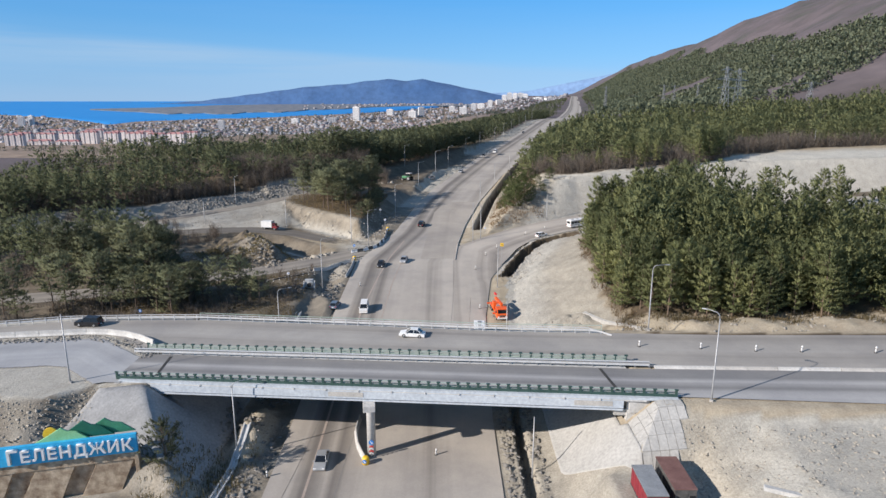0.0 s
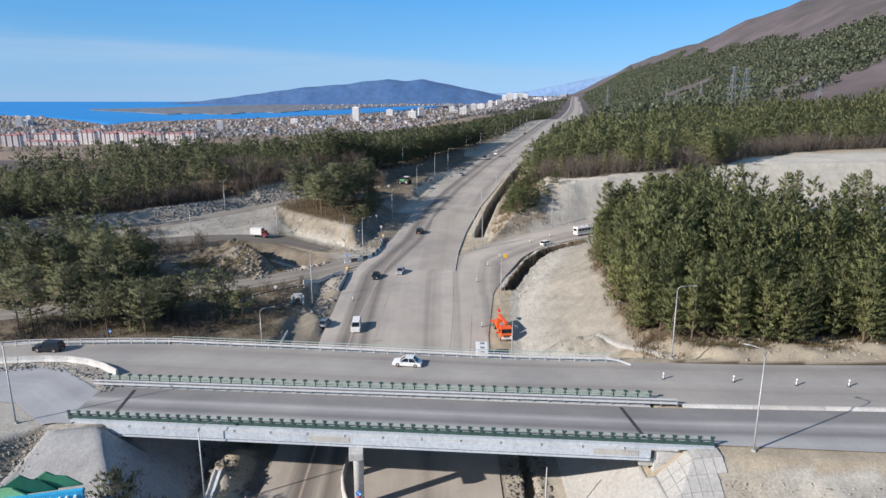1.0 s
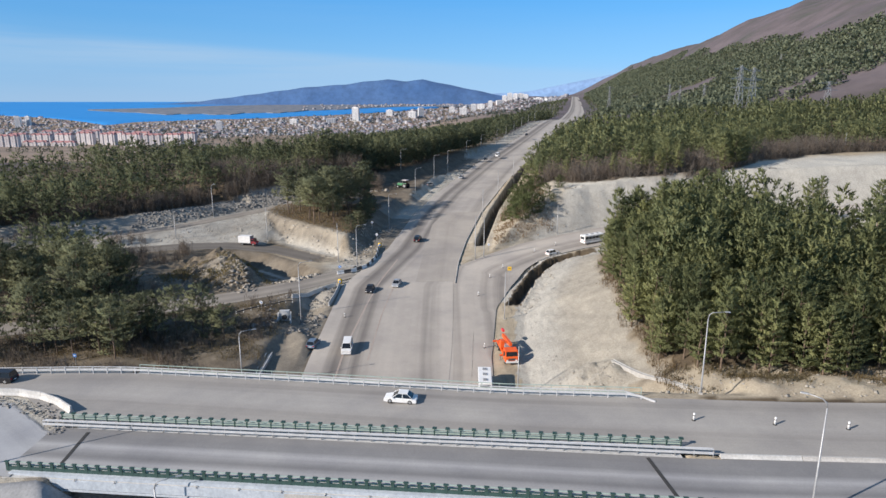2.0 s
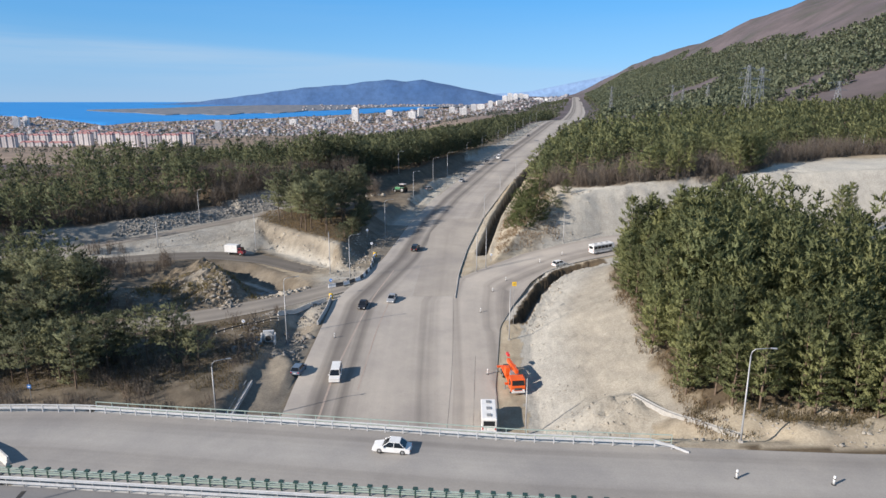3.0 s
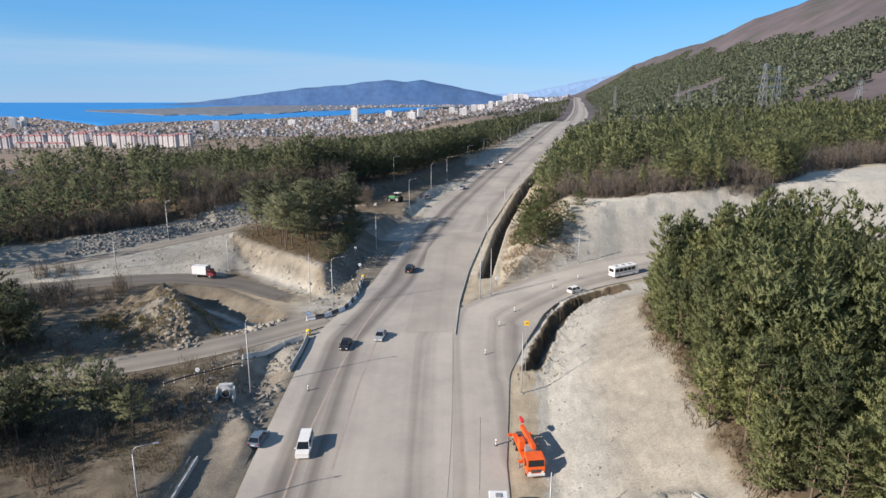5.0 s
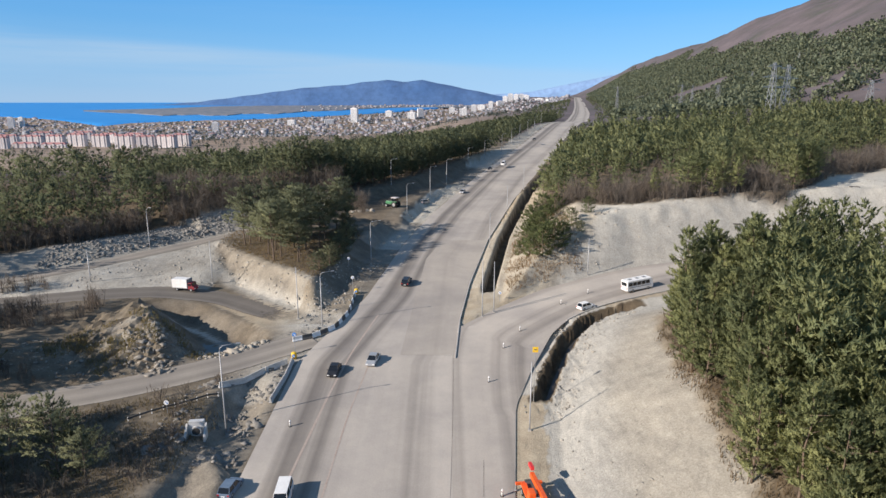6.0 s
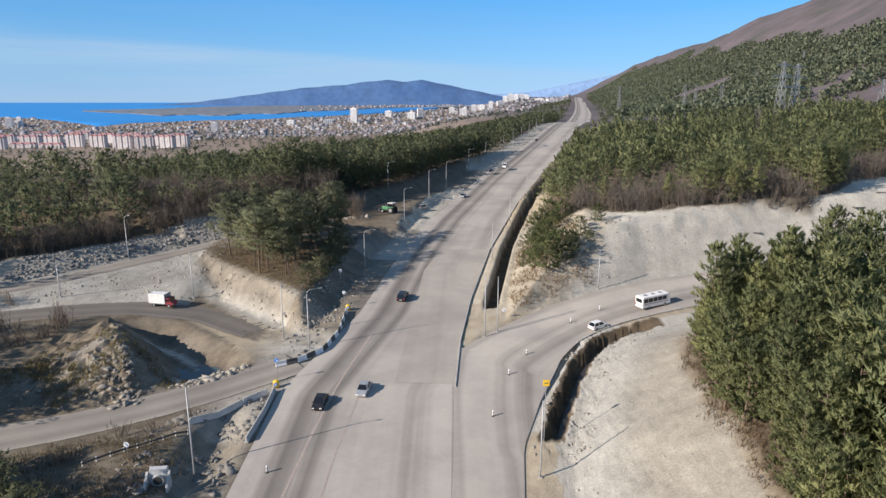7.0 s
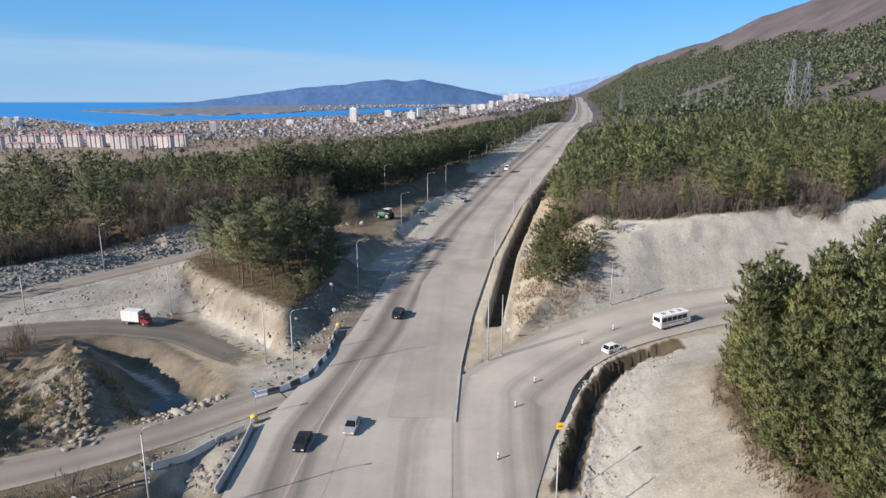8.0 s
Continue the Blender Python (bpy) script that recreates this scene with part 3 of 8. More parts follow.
def land_z(X, Y):
    z = base_z(X, Y)
    zr = road_z(Y)
    # the wooded mound inside the ramp
    d_in = line_dist(X, Y, MOUND_EDGE)
    inside = (X > paved_right(Y) - 1) & (Y < np.interp(X, [p[0] for p in MOUND_EDGE[4:]], [p[1] for p in MOUND_EDGE[4:]]) + 1)
    mound = 10.8 + 0.10 * np.clip(Y - 105, 0, 75) + 0.03 * np.clip(X - 35, 0, 80) + 0.5 * wob(X, Y, 9, 4)
    rag = d_in + 0.35 * wob(X, Y, 1.7, 3) + 0.2 * wob(X, Y, 0.7, 6)
    ditch = -2.3 * sstep(2.2, 2.6, rag) * sstep(5.0, 4.5, rag) * sstep(163.6, 165.2, Y) * sstep(44, 38, X) - 2.6 * sstep(3.0, 3.4, d_in) * sstep(4.7, 4.3, d_in) * sstep(100, 97, Y) * sstep(72, 75, Y)
    slope = ramp_z(X, Y) + 0.15 + ditch + 0.42 * np.maximum(0, d_in - 6.4) * (1 + 0.035 * wob(X, Y, 4, 7))
    z = np.where(inside, np.minimum(mound, slope), z)
    # the nose between the main road and the ramp
    far_y = np.interp(X, [p[0] for p in RAMP_FAR], [p[1] for p in RAMP_FAR])
    d_r, d_f = X - road_right(Y), (Y - far_y) * 0.88
    nose = (Y > far_y - 1) & (d_r > -1) & (Y < 420)
    drain = -3.2 * sstep(3.2, 3.8, d_r) * sstep(6.8, 6.2, d_r) * sstep(212, 222, Y)
    flank = np.minimum(0.62 * np.maximum(0, d_r - 8.5), np.interp(X, (30, 45), (0.72, 1.2)) * np.maximum(0, d_f - 1.6)) * (1 + 0.05 * wob(X, Y, 5, 2) + 0.03 * wob(X, Y, 1.4, 5))
    table = np.maximum(z, ramp_z(X, Y)) * sstep(380, 420, Y) + (1 - sstep(380, 420, Y)) * (20.8 + 0.12 * np.clip(X - 43, 0, 38) + 0.03 * np.clip(X - 81, 0, 100) + 0.012 * (Y - 245) + 0.5 * wob(X, Y, 6, 3))
    z = np.where(nose, np.minimum(table, ramp_z(X, Y) + 0.1 + drain + flank), z)
    # the cut bank and the knoll on the left
    d_l = road_left(Y) - X
    west = (d_l > -1) & (Y > 100)
    knoll_line = np.interp(X, (-75, -67, -55, -44, -35, -28, -18), (262, 247, 230, 219, 211, 203, 199)) + 0.9 * wob(X, Y, 4.5, 3) + 0.3 * wob(X, Y, 1.7, 5)
    d_k = (Y - knoll_line) * 0.75
    bank = zr + 0.1 + 0.75 * np.maximum(0, d_l - 7) * (1 + 0.15 * wob(X, Y, 4, 9))
    low = 4.6 + 0.012 * (Y - 190) + 0.8 * wob(X, Y, 12, 6)
    top = 11.0 + 0.02 * (Y - 230) + 4.2 * sstep(266, 290, Y)
    kn = np.minimum(low + 1.35 * np.maximum(0, d_k), top)
    w = sstep(255, 275, Y)
    lw = kn * (1 - w) + np.maximum(z, top) * w
    lw = np.where(X < -63, np.maximum(low + 5.5 * sstep(-62, -82, X) * sstep(150, 175, Y) * 0.35, np.minimum(kn, 12)), lw)
    w = sstep(268, 280, Y)
    bank = bank * (1 - w) + (zr + 0.25 + 0.62 * np.maximum(0, d_l - verge_foot(Y))) * w
    # the made-up shelf behind the knoll, with its steep front
    shelf = zr + np.minimum(3.1 * sstep(268, 288, Y + 1.2 * wob(X, Y, 5, 2)) * sstep(352, 322, Y), 0.7 * np.maximum(0, d_l - 4.0))
    bank = np.where((Y > 262) & (Y < 356), np.maximum(bank, shelf + 0.4 * np.maximum(0, d_l - verge_foot(Y))), bank)
    lw = np.where((Y > 262) & (Y < 356), np.maximum(lw, shelf), lw)
    w = sstep(420, 520, Y)
    z = np.where(west & (Y < 520), np.minimum(lw, bank) * (1 - w) + np.minimum(z, bank + 9 * w) * w, z)
    # the heap of broken rock and the hollow with its puddle
    s_, a_ = ridge_frame(X, Y)
    crest = np.interp(a_, (-30, -20, -10, 0, 8, 14), (5.6, 8.6, 9.5, 9.5, 8.3, 4.4))
    crag = 1.0 * wob(X, Y, 3.2, 8) + 0.6 * wob(X, Y, 1.3, 4)
    z = np.where(west & (s_ <= 0) & (Y < 214), np.maximum(z, crest + crag * sstep(4.5, 7, crest) - 0.33 * np.abs(s_)), z)
    d_e = line_dist(X, Y, PIT_EDGE)
    pit = west & (s_ > 0) & (a_ > -28) & (a_ < 16) & (X < np.interp(Y, (180, 189, 200, 209.5, 216), (-29, -33, -41.5, -53, -60)))
    z = np.where(pit, np.maximum(np.maximum(2.2 + 0.25 * wob(X, Y, 3, 1), crest + 0.4 * crag - 0.86 * s_), 5.2 - 2.6 * d_e + 0.3 * wob(X, Y, 1.5, 2)), z)
    # beds of the side roads
    for pts, half, zz in ((LOW_ROAD, 5.0, road_z(Y) + 0.0), (TRUCK_ROAD, 4.6, truck_z(X)), (TOP_ROAD, 4.0, top_z(X))):
        d = line_dist(X, Y, pts)
        w = sstep(half + 5.0, half, d)
        z = z * (1 - w) + zz * w
    # the bank of rubble between the track and the upper road
    d_a, d_b = line_dist(X, Y, TOP_ROAD), line_dist(X, Y, TRUCK_ROAD)
    share = np.clip((d_a - 4.2) / np.maximum(0.1, d_a + d_b - 9.0), 0, 1)
    w = sstep(-62, -66, X) * (Y > np.interp(X, [p[0] for p in TRUCK_ROAD], [p[1] for p in TRUCK_ROAD])) * (Y < np.interp(X, [p[0] for p in TOP_ROAD], [p[1] for p in TOP_ROAD]))
    berm = top_z(X) + (truck_z(X) - top_z(X)) * share
    z = np.where((w < 1) & (X < -52) & (Y > np.interp(X, [p[0] for p in TRUCK_ROAD], [p[1] for p in TRUCK_ROAD])) & (Y < np.interp(X, [p[0] for p in TOP_ROAD], [p[1] for p in TOP_ROAD])), np.maximum(z, berm - 1.2 * sstep(-60, -53, X)), z)
    z = z * (1 - w) + berm * w
    # the slope of rubble above the upper road
    d_t = line_dist(X, Y, TOP_ROAD)
    above = (X < -36) & (Y > np.interp(X, [p[0] for p in TOP_ROAD], [p[1] for p in TOP_ROAD]))
    z = np.where(above & (d_t > 4.5) & (Y < 330), np.maximum(np.minimum(z + 6, top_z(X) + 0.55 * (d_t - 4.5)), z), z)
    # the gully below the left ramp
    z = z - 2.2 * np.exp(-(((X + 31) / 3.5) ** 2 + ((Y - 162) / 9.0) ** 2) ** 2)
    # the bed of the main road
    inn = (X > road_left(Y) - 1.5) & (X < np.where(Y < 194, np.maximum(paved_right(Y), road_right(Y)), road_right(Y)) + 1.0)
    z = np.where(inn, zr, z)
    on_ramp = (Y > 190) & (X > 5) & (Y < far_y + 0.5) & ~inside
    z = np.where(on_ramp, ramp_z(X, Y), z)
    # the overpass's embankment, open where the road passes through
    dz = deck_z(X)
    side = np.maximum(np.maximum(pad_edge(X) - Y, Y - deck_far(X) - 1.6), 0)
    bank_l, bank_r = 0.82 * (-31.5 - X), 0.95 * (X - 15.5)
    gap = np.maximum(np.maximum(bank_l, bank_r), 0)
    emb = np.minimum(dz - 0.62 * side * (1 + 0.03 * wob(X, Y, 3, 1)), zr + gap)
    under = (X > -41.5) & (X < 24.5) & (Y > deck_near(X) - 1) & (Y < deck_far(X) + 1)
    emb = np.where(under, np.minimum(emb, dz - 2.6), emb)
    z = np.where((Y < 135) & (gap > 0), np.maximum(z, emb), z)
    # the sandy bank at the foot of the wood, the spoil by the slip road, the pad of the containers, the ground before the sign
    z = z + 1.5 * sstep(39.5, 44, X) * sstep(1.6, 3.4, Y - deck_far(X)) * sstep(9.5, 6.0, Y - deck_far(X)) * (1 + 0.4 * wob(X, Y, 3.5, 6)) * (Y < 125)
    z = z + 2.0 * np.exp(-(((X - 23.8) / 5.8) ** 2 + ((Y - 118.6) / 4.6) ** 2) ** 2) * (1 + 0.35 * wob(X, Y, 1.6, 2) + 0.2 * wob(X, Y, 0.8, 5))
    z = z + 2.3 * np.exp(-(((X + 28.8) / 2.3) ** 2 + ((Y - 87.5) / 6.5) ** 2) ** 2) * (1 + 0.35 * wob(X, Y, 1.8, 4))
    w = sstep(7.5, 5.0, np.abs(X - 25.5)) * sstep(70.5, 68.5, Y) * sstep(50, 54, Y)
    z = z * (1 - w) + 6.1 * w
    w = sstep(-62, -59, X) * sstep(-34.5, -37.5, X) * sstep(73.6, 72.8, Y + 0.25 * (X + 39.3)) * (Y < 76)
    z = z * (1 - w) + np.minimum(z, 0.6) * w
    return z


def graded(lo, hi, fine_lo, fine_hi, step, grow):
    mid = list(np.arange(fine_lo, fine_hi, step))
    up, s = [], step
    v = mid[-1]
    while v < hi:
        s = min(s * grow, 90)
        v += s
        up.append(v)
    dn, s, v = [], step, mid[0]
    while v > lo:
        s = min(s * grow, 90)
        v -= s
        dn.append(v)
    return np.array(dn[::-1] + mid + up)


def mesh_object(name, verts, faces, mat=None, smooth=False, normals=None):
    me = bpy.data.meshes.new(name)
    verts, faces = np.asarray(verts, dtype=np.float32), np.asarray(faces, dtype=np.int32)
    k = faces.shape[1]
    me.vertices.add(len(verts))
    me.vertices.foreach_set("co", verts.ravel())
    me.loops.add(faces.size)
    me.loops.foreach_set("vertex_index", faces.ravel())
    me.polygons.add(len(faces))
    me.polygons.foreach_set("loop_start", np.arange(0, faces.size, k, dtype=np.int32))
    me.polygons.foreach_set("loop_total", np.full(len(faces), k, dtype=np.int32))
    if smooth:
        me.polygons.foreach_set("use_smooth", np.ones(len(faces), dtype=bool))
    me.update(calc_edges=True)
    me.validate()
    if normals is not None:
        me.attributes.new("custom_normal", "FLOAT_VECTOR", "POINT").data.foreach_set("vector", np.asarray(normals, dtype=np.float32).ravel())
    if mat:
        me.materials.append(mat)
    return new(name, me)


def grid_faces(nu, nv):
    i = np.arange(nu * nv).reshape(nu, nv)
    return np.stack([i[:-1, :-1], i[:-1, 1:], i[1:, 1:], i[1:, :-1]], -1).reshape(-1, 4)


GX = graded(-4200, 2600, -92, 96, 0.85, 1.055)
GX = np.sort(np.concatenate([GX, 0.5 * (GX[:-1] + GX[1:])[(GX[:-1] > 8) & (GX[1:] < 33)]]))
GY = graded(-260, 4850, 60, 256, 0.85, 1.045)
yy, xx = np.meshgrid(GY, GX, indexing="ij")
zz = land_z(xx, yy)
# fine unevenness off the roads
off = ((xx < road_left(yy) - 2) | (xx > np.maximum(road_right(yy), np.where(yy < 194, paved_right(yy), -99)) + 2)) & (yy < 420)
kline = np.interp(xx, (-75, -67, -55, -44, -35, -28, -18), (262, 247, 230, 219, 211, 203, 199))
rs, ra = ridge_frame(xx, yy)
heap_zone = (rs < 2.5) & (rs > -15) & (ra > -22) & (ra < 13) & (line_dist(xx, yy, LOW_ROAD) > 5)
cliff_zone = (xx < road_left(yy) - 5) & (xx > -62) & (yy > kline - 3) & (yy < kline + 10)
faced = ((yy > 66) & (yy < 116) & (xx > -54) & (xx < -28)) | ((yy > 66) & (yy < 104) & (xx > 15) & (xx < 33))
edge_in = line_dist(xx, yy, MOUND_EDGE)
rim = (edge_in > 1.2) & (edge_in < 8.6) & (xx > paved_right(yy)) & (yy > 160) & (xx < 44)
rough_amt = np.random.default_rng(3).normal(0, 1, zz.shape) * np.where(heap_zone, 0.24, np.where(cliff_zone, 0.12, np.where(faced, 0.0, np.where(rim, 0.15, 0.055))))
ramp_bed = (yy > 190) & (xx > 4) & (yy < np.interp(xx, [p[0] for p in RAMP_FAR], [p[1] for p in RAMP_FAR]) + 0.6) & (yy > np.interp(xx, [p[0] for p in RAMP_NEAR], [p[1] for p in RAMP_NEAR]) - 0.6)
flat = np.minimum.reduce([line_dist(xx, yy, LOW_ROAD) - 0.9, line_dist(xx, yy, TRUCK_ROAD), line_dist(xx, yy, TOP_ROAD)]) < 4.2
on_deck = (yy > pad_edge(xx) + 0.1) & (yy < deck_far(xx) + 2) & (yy < 135) & ((xx < -40) | (xx > 23))
zz = zz + np.where(off & ~flat & ~on_deck & ~ramp_bed, rough_amt, 0) - np.where(on_deck | flat, 0.12, 0.0) - np.where(~off, 0.12, 0) - np.where(ramp_bed, 0.3, 0) - np.where(faced, 0.06, 0)
ground = mesh_object("ground", np.stack([xx, yy, zz], -1).reshape(-1, 3), grid_faces(len(GY), len(GX)), M_GROUND, True)
craggy = heap_zone[:-1, :-1].ravel()
ground.data.polygons.foreach_set("use_smooth", ~craggy)
tagged(ground, "pale rubble, brown grass and sandy construction ground with cut banks", "ground", kind="structure")


def cleared(X, Y):
    """The stripped, sandy back of the mound."""
    return (X > 68) & (Y > np.interp(X, (68, 78, 90, 110, 150), (206, 172, 156, 146, 140)) + 3 * wob(X, Y, 8, 2))


def zones(X, Y):
    """Where the soil is crushed rock, fallen needles with painted shade, or sand; the last one fades the near soil out
    with the country at large.
    """
    d_in = line_dist(X, Y, MOUND_EDGE)
    rock, litter_shade, sand = np.zeros_like(X), np.zeros_like(X), np.zeros_like(X)
    inside = (X > paved_right(Y) - 1) & (Y < np.interp(X, [p[0] for p in MOUND_EDGE[4:]], [p[1] for p in MOUND_EDGE[4:]]) + 1) & (Y > 95)
    rock = np.where(inside, (1 - 0.5 * sstep(9, 16, d_in + wob(X, Y, 7, 3))) * sstep(19.2, 17.6, d_in - wide_slope(Y) + 1.5 * wob(X, Y, 6, 1) + 0.9 * wob(X, Y, 1.6, 4)), rock)
    sand = np.where(inside, 0.38 * sstep(11, 17, d_in + 1.5 * wob(X, Y, 6, 2)), sand)
    dug = inside & (((d_in < 4.6 + wob(X, Y, 2, 3)) & (Y > 108) & (Y < 166)) | ((d_in < 2.2 + 0.4 * wob(X, Y, 2, 3)) & (X > 36)))
    rock, sand = np.where(dug, 0.1, rock), np.where(dug, 0.8, sand)
    litter_shade = np.where(inside, sstep(19.3, 20.6, d_in - wide_slope(Y) + 1.5 * wob(X, Y, 6, 1) + 0.9 * wob(X, Y, 1.6, 4)), litter_shade)
    open_ = inside & cleared(X, Y)
    rock, sand, litter_shade = np.where(open_, 0.55 + 0.3 * wob(X, Y, 7, 5), rock), np.where(open_, 0.9, sand), np.where(open_, 0.0, litter_shade)
    far_y = np.interp(X, [p[0] for p in RAMP_FAR], [p[1] for p in RAMP_FAR])
    nose = (Y > far_y - 1) & (X > road_right(Y)) & (Y < 330)
    rock = np.where(nose, 0.9 * sstep(290, 270, Y + 3 * wob(X, Y, 12, 4)) * (0.35 + 0.65 * sstep(0, 5, X - 24 - 1.25 * np.clip(Y - far_y, 0, 14) + 2 * wob(X, Y, 3, 2))), rock)
    sand = np.where(nose, np.maximum(0.8 * sstep(4, -3, X - 24 - 1.25 * np.clip(Y - far_y, 0, 14)), 0.85 * sstep(9, 15, (Y - far_y) * 0.88 + 1.5 * wob(X, Y, 5, 3))), sand)
    # needle floor of the terrace wood, also painting the shade beneath its edge
    litter_shade = np.where((Y > far_y + 8) & (X - road_right(Y) > 11), np.maximum(litter_shade, 0.92 * sstep(-2.5, 1.5, Y - ridge_front(X) + 1.6 * wob(X, Y, 5, 2)) * sstep(11, 15, X - road_right(Y))), litter_shade)
    gore = nose & (X - road_right(Y) < 14) & (Y < 217)
    rock = np.where(gore, 0.15 + 0.3 * wob(X, Y, 4, 2), rock)
    d_l = road_left(Y) - X
    west = (d_l > 0) & (Y > 110) & (Y < 420)
    knoll_line = np.interp(X, (-75, -67, -55, -44, -35, -28, -18), (262, 247, 230, 219, 211, 203, 199))
    d_k = (Y - knoll_line) * 0.75
    # before Y 166 less rock, so the soil colour carries the pines' shade
    rock = np.where(west, sstep(-6, -1, d_k) * sstep(7.5, 5.5, d_k) + sstep(20, 10, d_l) * sstep(190, 200, Y) + sstep(14, 6, d_l) * np.where(Y < 166, 0.25, 0.6), rock)
    rock = np.where(west, np.maximum(rock, np.exp(-(((X + 57) / 13) ** 2 + ((Y - 184) / 9) ** 2) ** 2) * (0.2 + 0.55 * wob(X, Y, 3, 3))), rock)
    # pale rock is held back on the bank, painting it darker for its shade
    rock = np.where(west & (Y > 205), np.maximum(rock * sstep(300, 236, Y), (0.34 + 0.1 * wob(X, Y, 6, 2)) * sstep(222, 236, Y + 2 * wob(X, Y, 5, 3)) * sstep(36, 28, d_l) * sstep(430, 400, Y)), rock)
    low_verge = west & (Y > 196) & (Y < 236) & (d_l < 13 + 2 * wob(X, Y, 4, 1))
    rock = np.where(low_verge, 0.55 + 0.35 * wob(X, Y, 3, 4) + 0.2 * sstep(7, 3, d_l), rock)
    bank_up = west & (X < -56) & (line_dist(X, Y, TOP_ROAD) < 32) & (Y > np.interp(X, [p[0] for p in TRUCK_ROAD], [p[1] for p in TRUCK_ROAD]) + 3) & (Y < np.interp(X, [p[0] for p in TOP_ROAD], [p[1] for p in TOP_ROAD]))
    rock = np.where(bank_up, 0.8 + 0.25 * wob(X, Y, 5, 4), rock)
    sand = np.where(west, np.maximum(0.95 * np.exp(-(((X + 43) / 14) ** 2 + ((Y - 201) / 11) ** 2) ** 2), 0.3 * sstep(1.5, 4.0, d_k) * sstep(8, 6, d_k) * (Y < 250) * sstep(-62, -40, X)), sand)
    rock = np.where(west, rock * (1 - 0.75 * np.exp(-(((X + 36) / 7) ** 2 + ((Y - 201) / 7) ** 2) ** 2)) * (1 - 0.75 * sstep(-1.0, 2.2, d_k) * (Y < 250) * (X > -62)), rock)
    litter_shade = np.where(west, np.maximum(sstep(7, 8.5, d_k + 0.6 * wob(X, Y, 3, 2)) * 0.6 * (Y < 262), sstep(262, 275, Y) * 0.8), litter_shade)
    litter_shade = np.where(west, litter_shade * sstep(8, 14, d_l), litter_shade)
    # brown soil over the whole bank paints in the shade of knoll and trees
    litter_shade = np.where(west & (Y > 226), np.maximum(litter_shade, (0.58 + 0.08 * wob(X, Y, 7, 3)) * sstep(228, 244, Y + 2 * wob(X, Y, 5, 1)) * sstep(4, 8, d_l) * sstep(44, 34, d_l)), litter_shade)
    litter_shade = np.where(west, np.maximum(litter_shade, 0.2 * np.exp(-(((X + 60) / 14) ** 2 + ((Y - 183) / 10) ** 2) ** 2) * (0.6 + 0.6 * wob(X, Y, 4, 5))), litter_shade)
    shoulder = west & (Y > 283) & (Y < 352) & (d_l < 7.5 + wob(X, Y, 4, 2))
    rock, sand, litter_shade = np.where(shoulder, 0.6 + 0.3 * wob(X, Y, 4, 3), rock), np.where(shoulder, 0.75, sand), np.where(shoulder, 0.0, litter_shade)
    s_, a_ = ridge_frame(X, Y)
    pit = west & (s_ > 0.5) & (a_ > -26) & (a_ < 16) & (X < np.interp(Y, (180, 189, 200, 209.5, 216), (-29, -33, -41.5, -53, -60)))
    # the pit's soil is darkened to stand in for the heap's shadow
    rock, sand, litter_shade = np.where(pit, 0.3 + 0.25 * wob(X, Y, 3, 3), rock), np.where(pit, 0, sand), np.where(pit, 0.52 + 0.1 * wob(X, Y, 5, 1), litter_shade)
    worn = pit & (line_dist(X, Y, [(-56.5, 201.6), (-52, 199.4), (-48, 196.4), (-44.4, 193), (-42.6, 190.6), (-43, 187.6), (-45, 185.5)]) < 0.9)
    rock, litter_shade = np.where(worn, 1.0, rock), np.where(worn, 0.0, litter_shade)
    d_t = line_dist(X, Y, TOP_ROAD)
    above = (X < -36) & (Y > np.interp(X, [p[0] for p in TOP_ROAD], [p[1] for p in TOP_ROAD]))
    rock = np.where(above, np.maximum(rock, sstep(17, 13, d_t)), rock)
    # brown mixed in for darker stones and the steep face's shade
    litter_shade = np.where(above, np.maximum(0.35, sstep(14, 18, d_t)), litter_shade)
    low = (Y < 112)
    rock = np.where(low, np.where(X < -50, 0.95, np.interp(X, (33, 38), (0.5, 0.98))) + 0.15 * wob(X, Y, 8, 3), rock)
    sand = np.where(low, np.where((X > 34) | (X < -50), 0.06, 0.3), sand)
    pad = (X < -47) & (Y > pad_edge(X) + 0.4 + 0.5 * wob(X, Y, 2.5, 2)) & (Y < 125)
    rock = np.where(pad, 1, rock)
    sand = np.where(pad, 0, sand)
    slope_l = low & (X < -49) & (Y < pad_edge(X) - 0.2 + 0.5 * wob(X, Y, 2.5, 2))
    rock = np.where(slope_l, 0.7 + 0.25 * wob(X, Y, 4, 2), rock)
    sand = np.where(slope_l, 0.0, sand)
    litter_shade = np.where(slope_l, 0.45 + 0.25 * wob(X, Y, 2.2, 5), litter_shade)
    gully = low & (X > -46) & (X < -24) & (Y < 112)
    rock = np.where(gully, 0.45 + 0.4 * wob(X, Y, 3.5, 6), rock)
    sand = np.where(gully, 0.0, sand)
    litter_shade = np.where(gully, 0.12, litter_shade)
    heap = low & (((X + 28.6) / 2.6) ** 2 + ((Y - 87.5) / 7) ** 2 < 1.1)
    rock, sand, litter_shade = np.where(heap, 0.35, rock), np.where(heap, 0.85 + 0.15 * wob(X, Y, 2, 3), sand), np.where(heap, 0.0, litter_shade)
    foot = (X > 29) & (Y > deck_far(X) + 0.6) & (Y < deck_far(X) + 13)
    rock = np.where(foot, 0.1 + 0.3 * wob(X, Y, 3, 2), rock)
    sand = np.where(foot, 0.35 + 0.4 * wob(X, Y, 2.5, 7), sand)
    litter_shade = np.where(foot, 0, litter_shade)
    edge = low & (X > 24) & (Y > deck_near(X) - 2.6 + 0.7 * wob(X, Y, 4, 2))
    rock = np.where(edge, 0.15, rock)
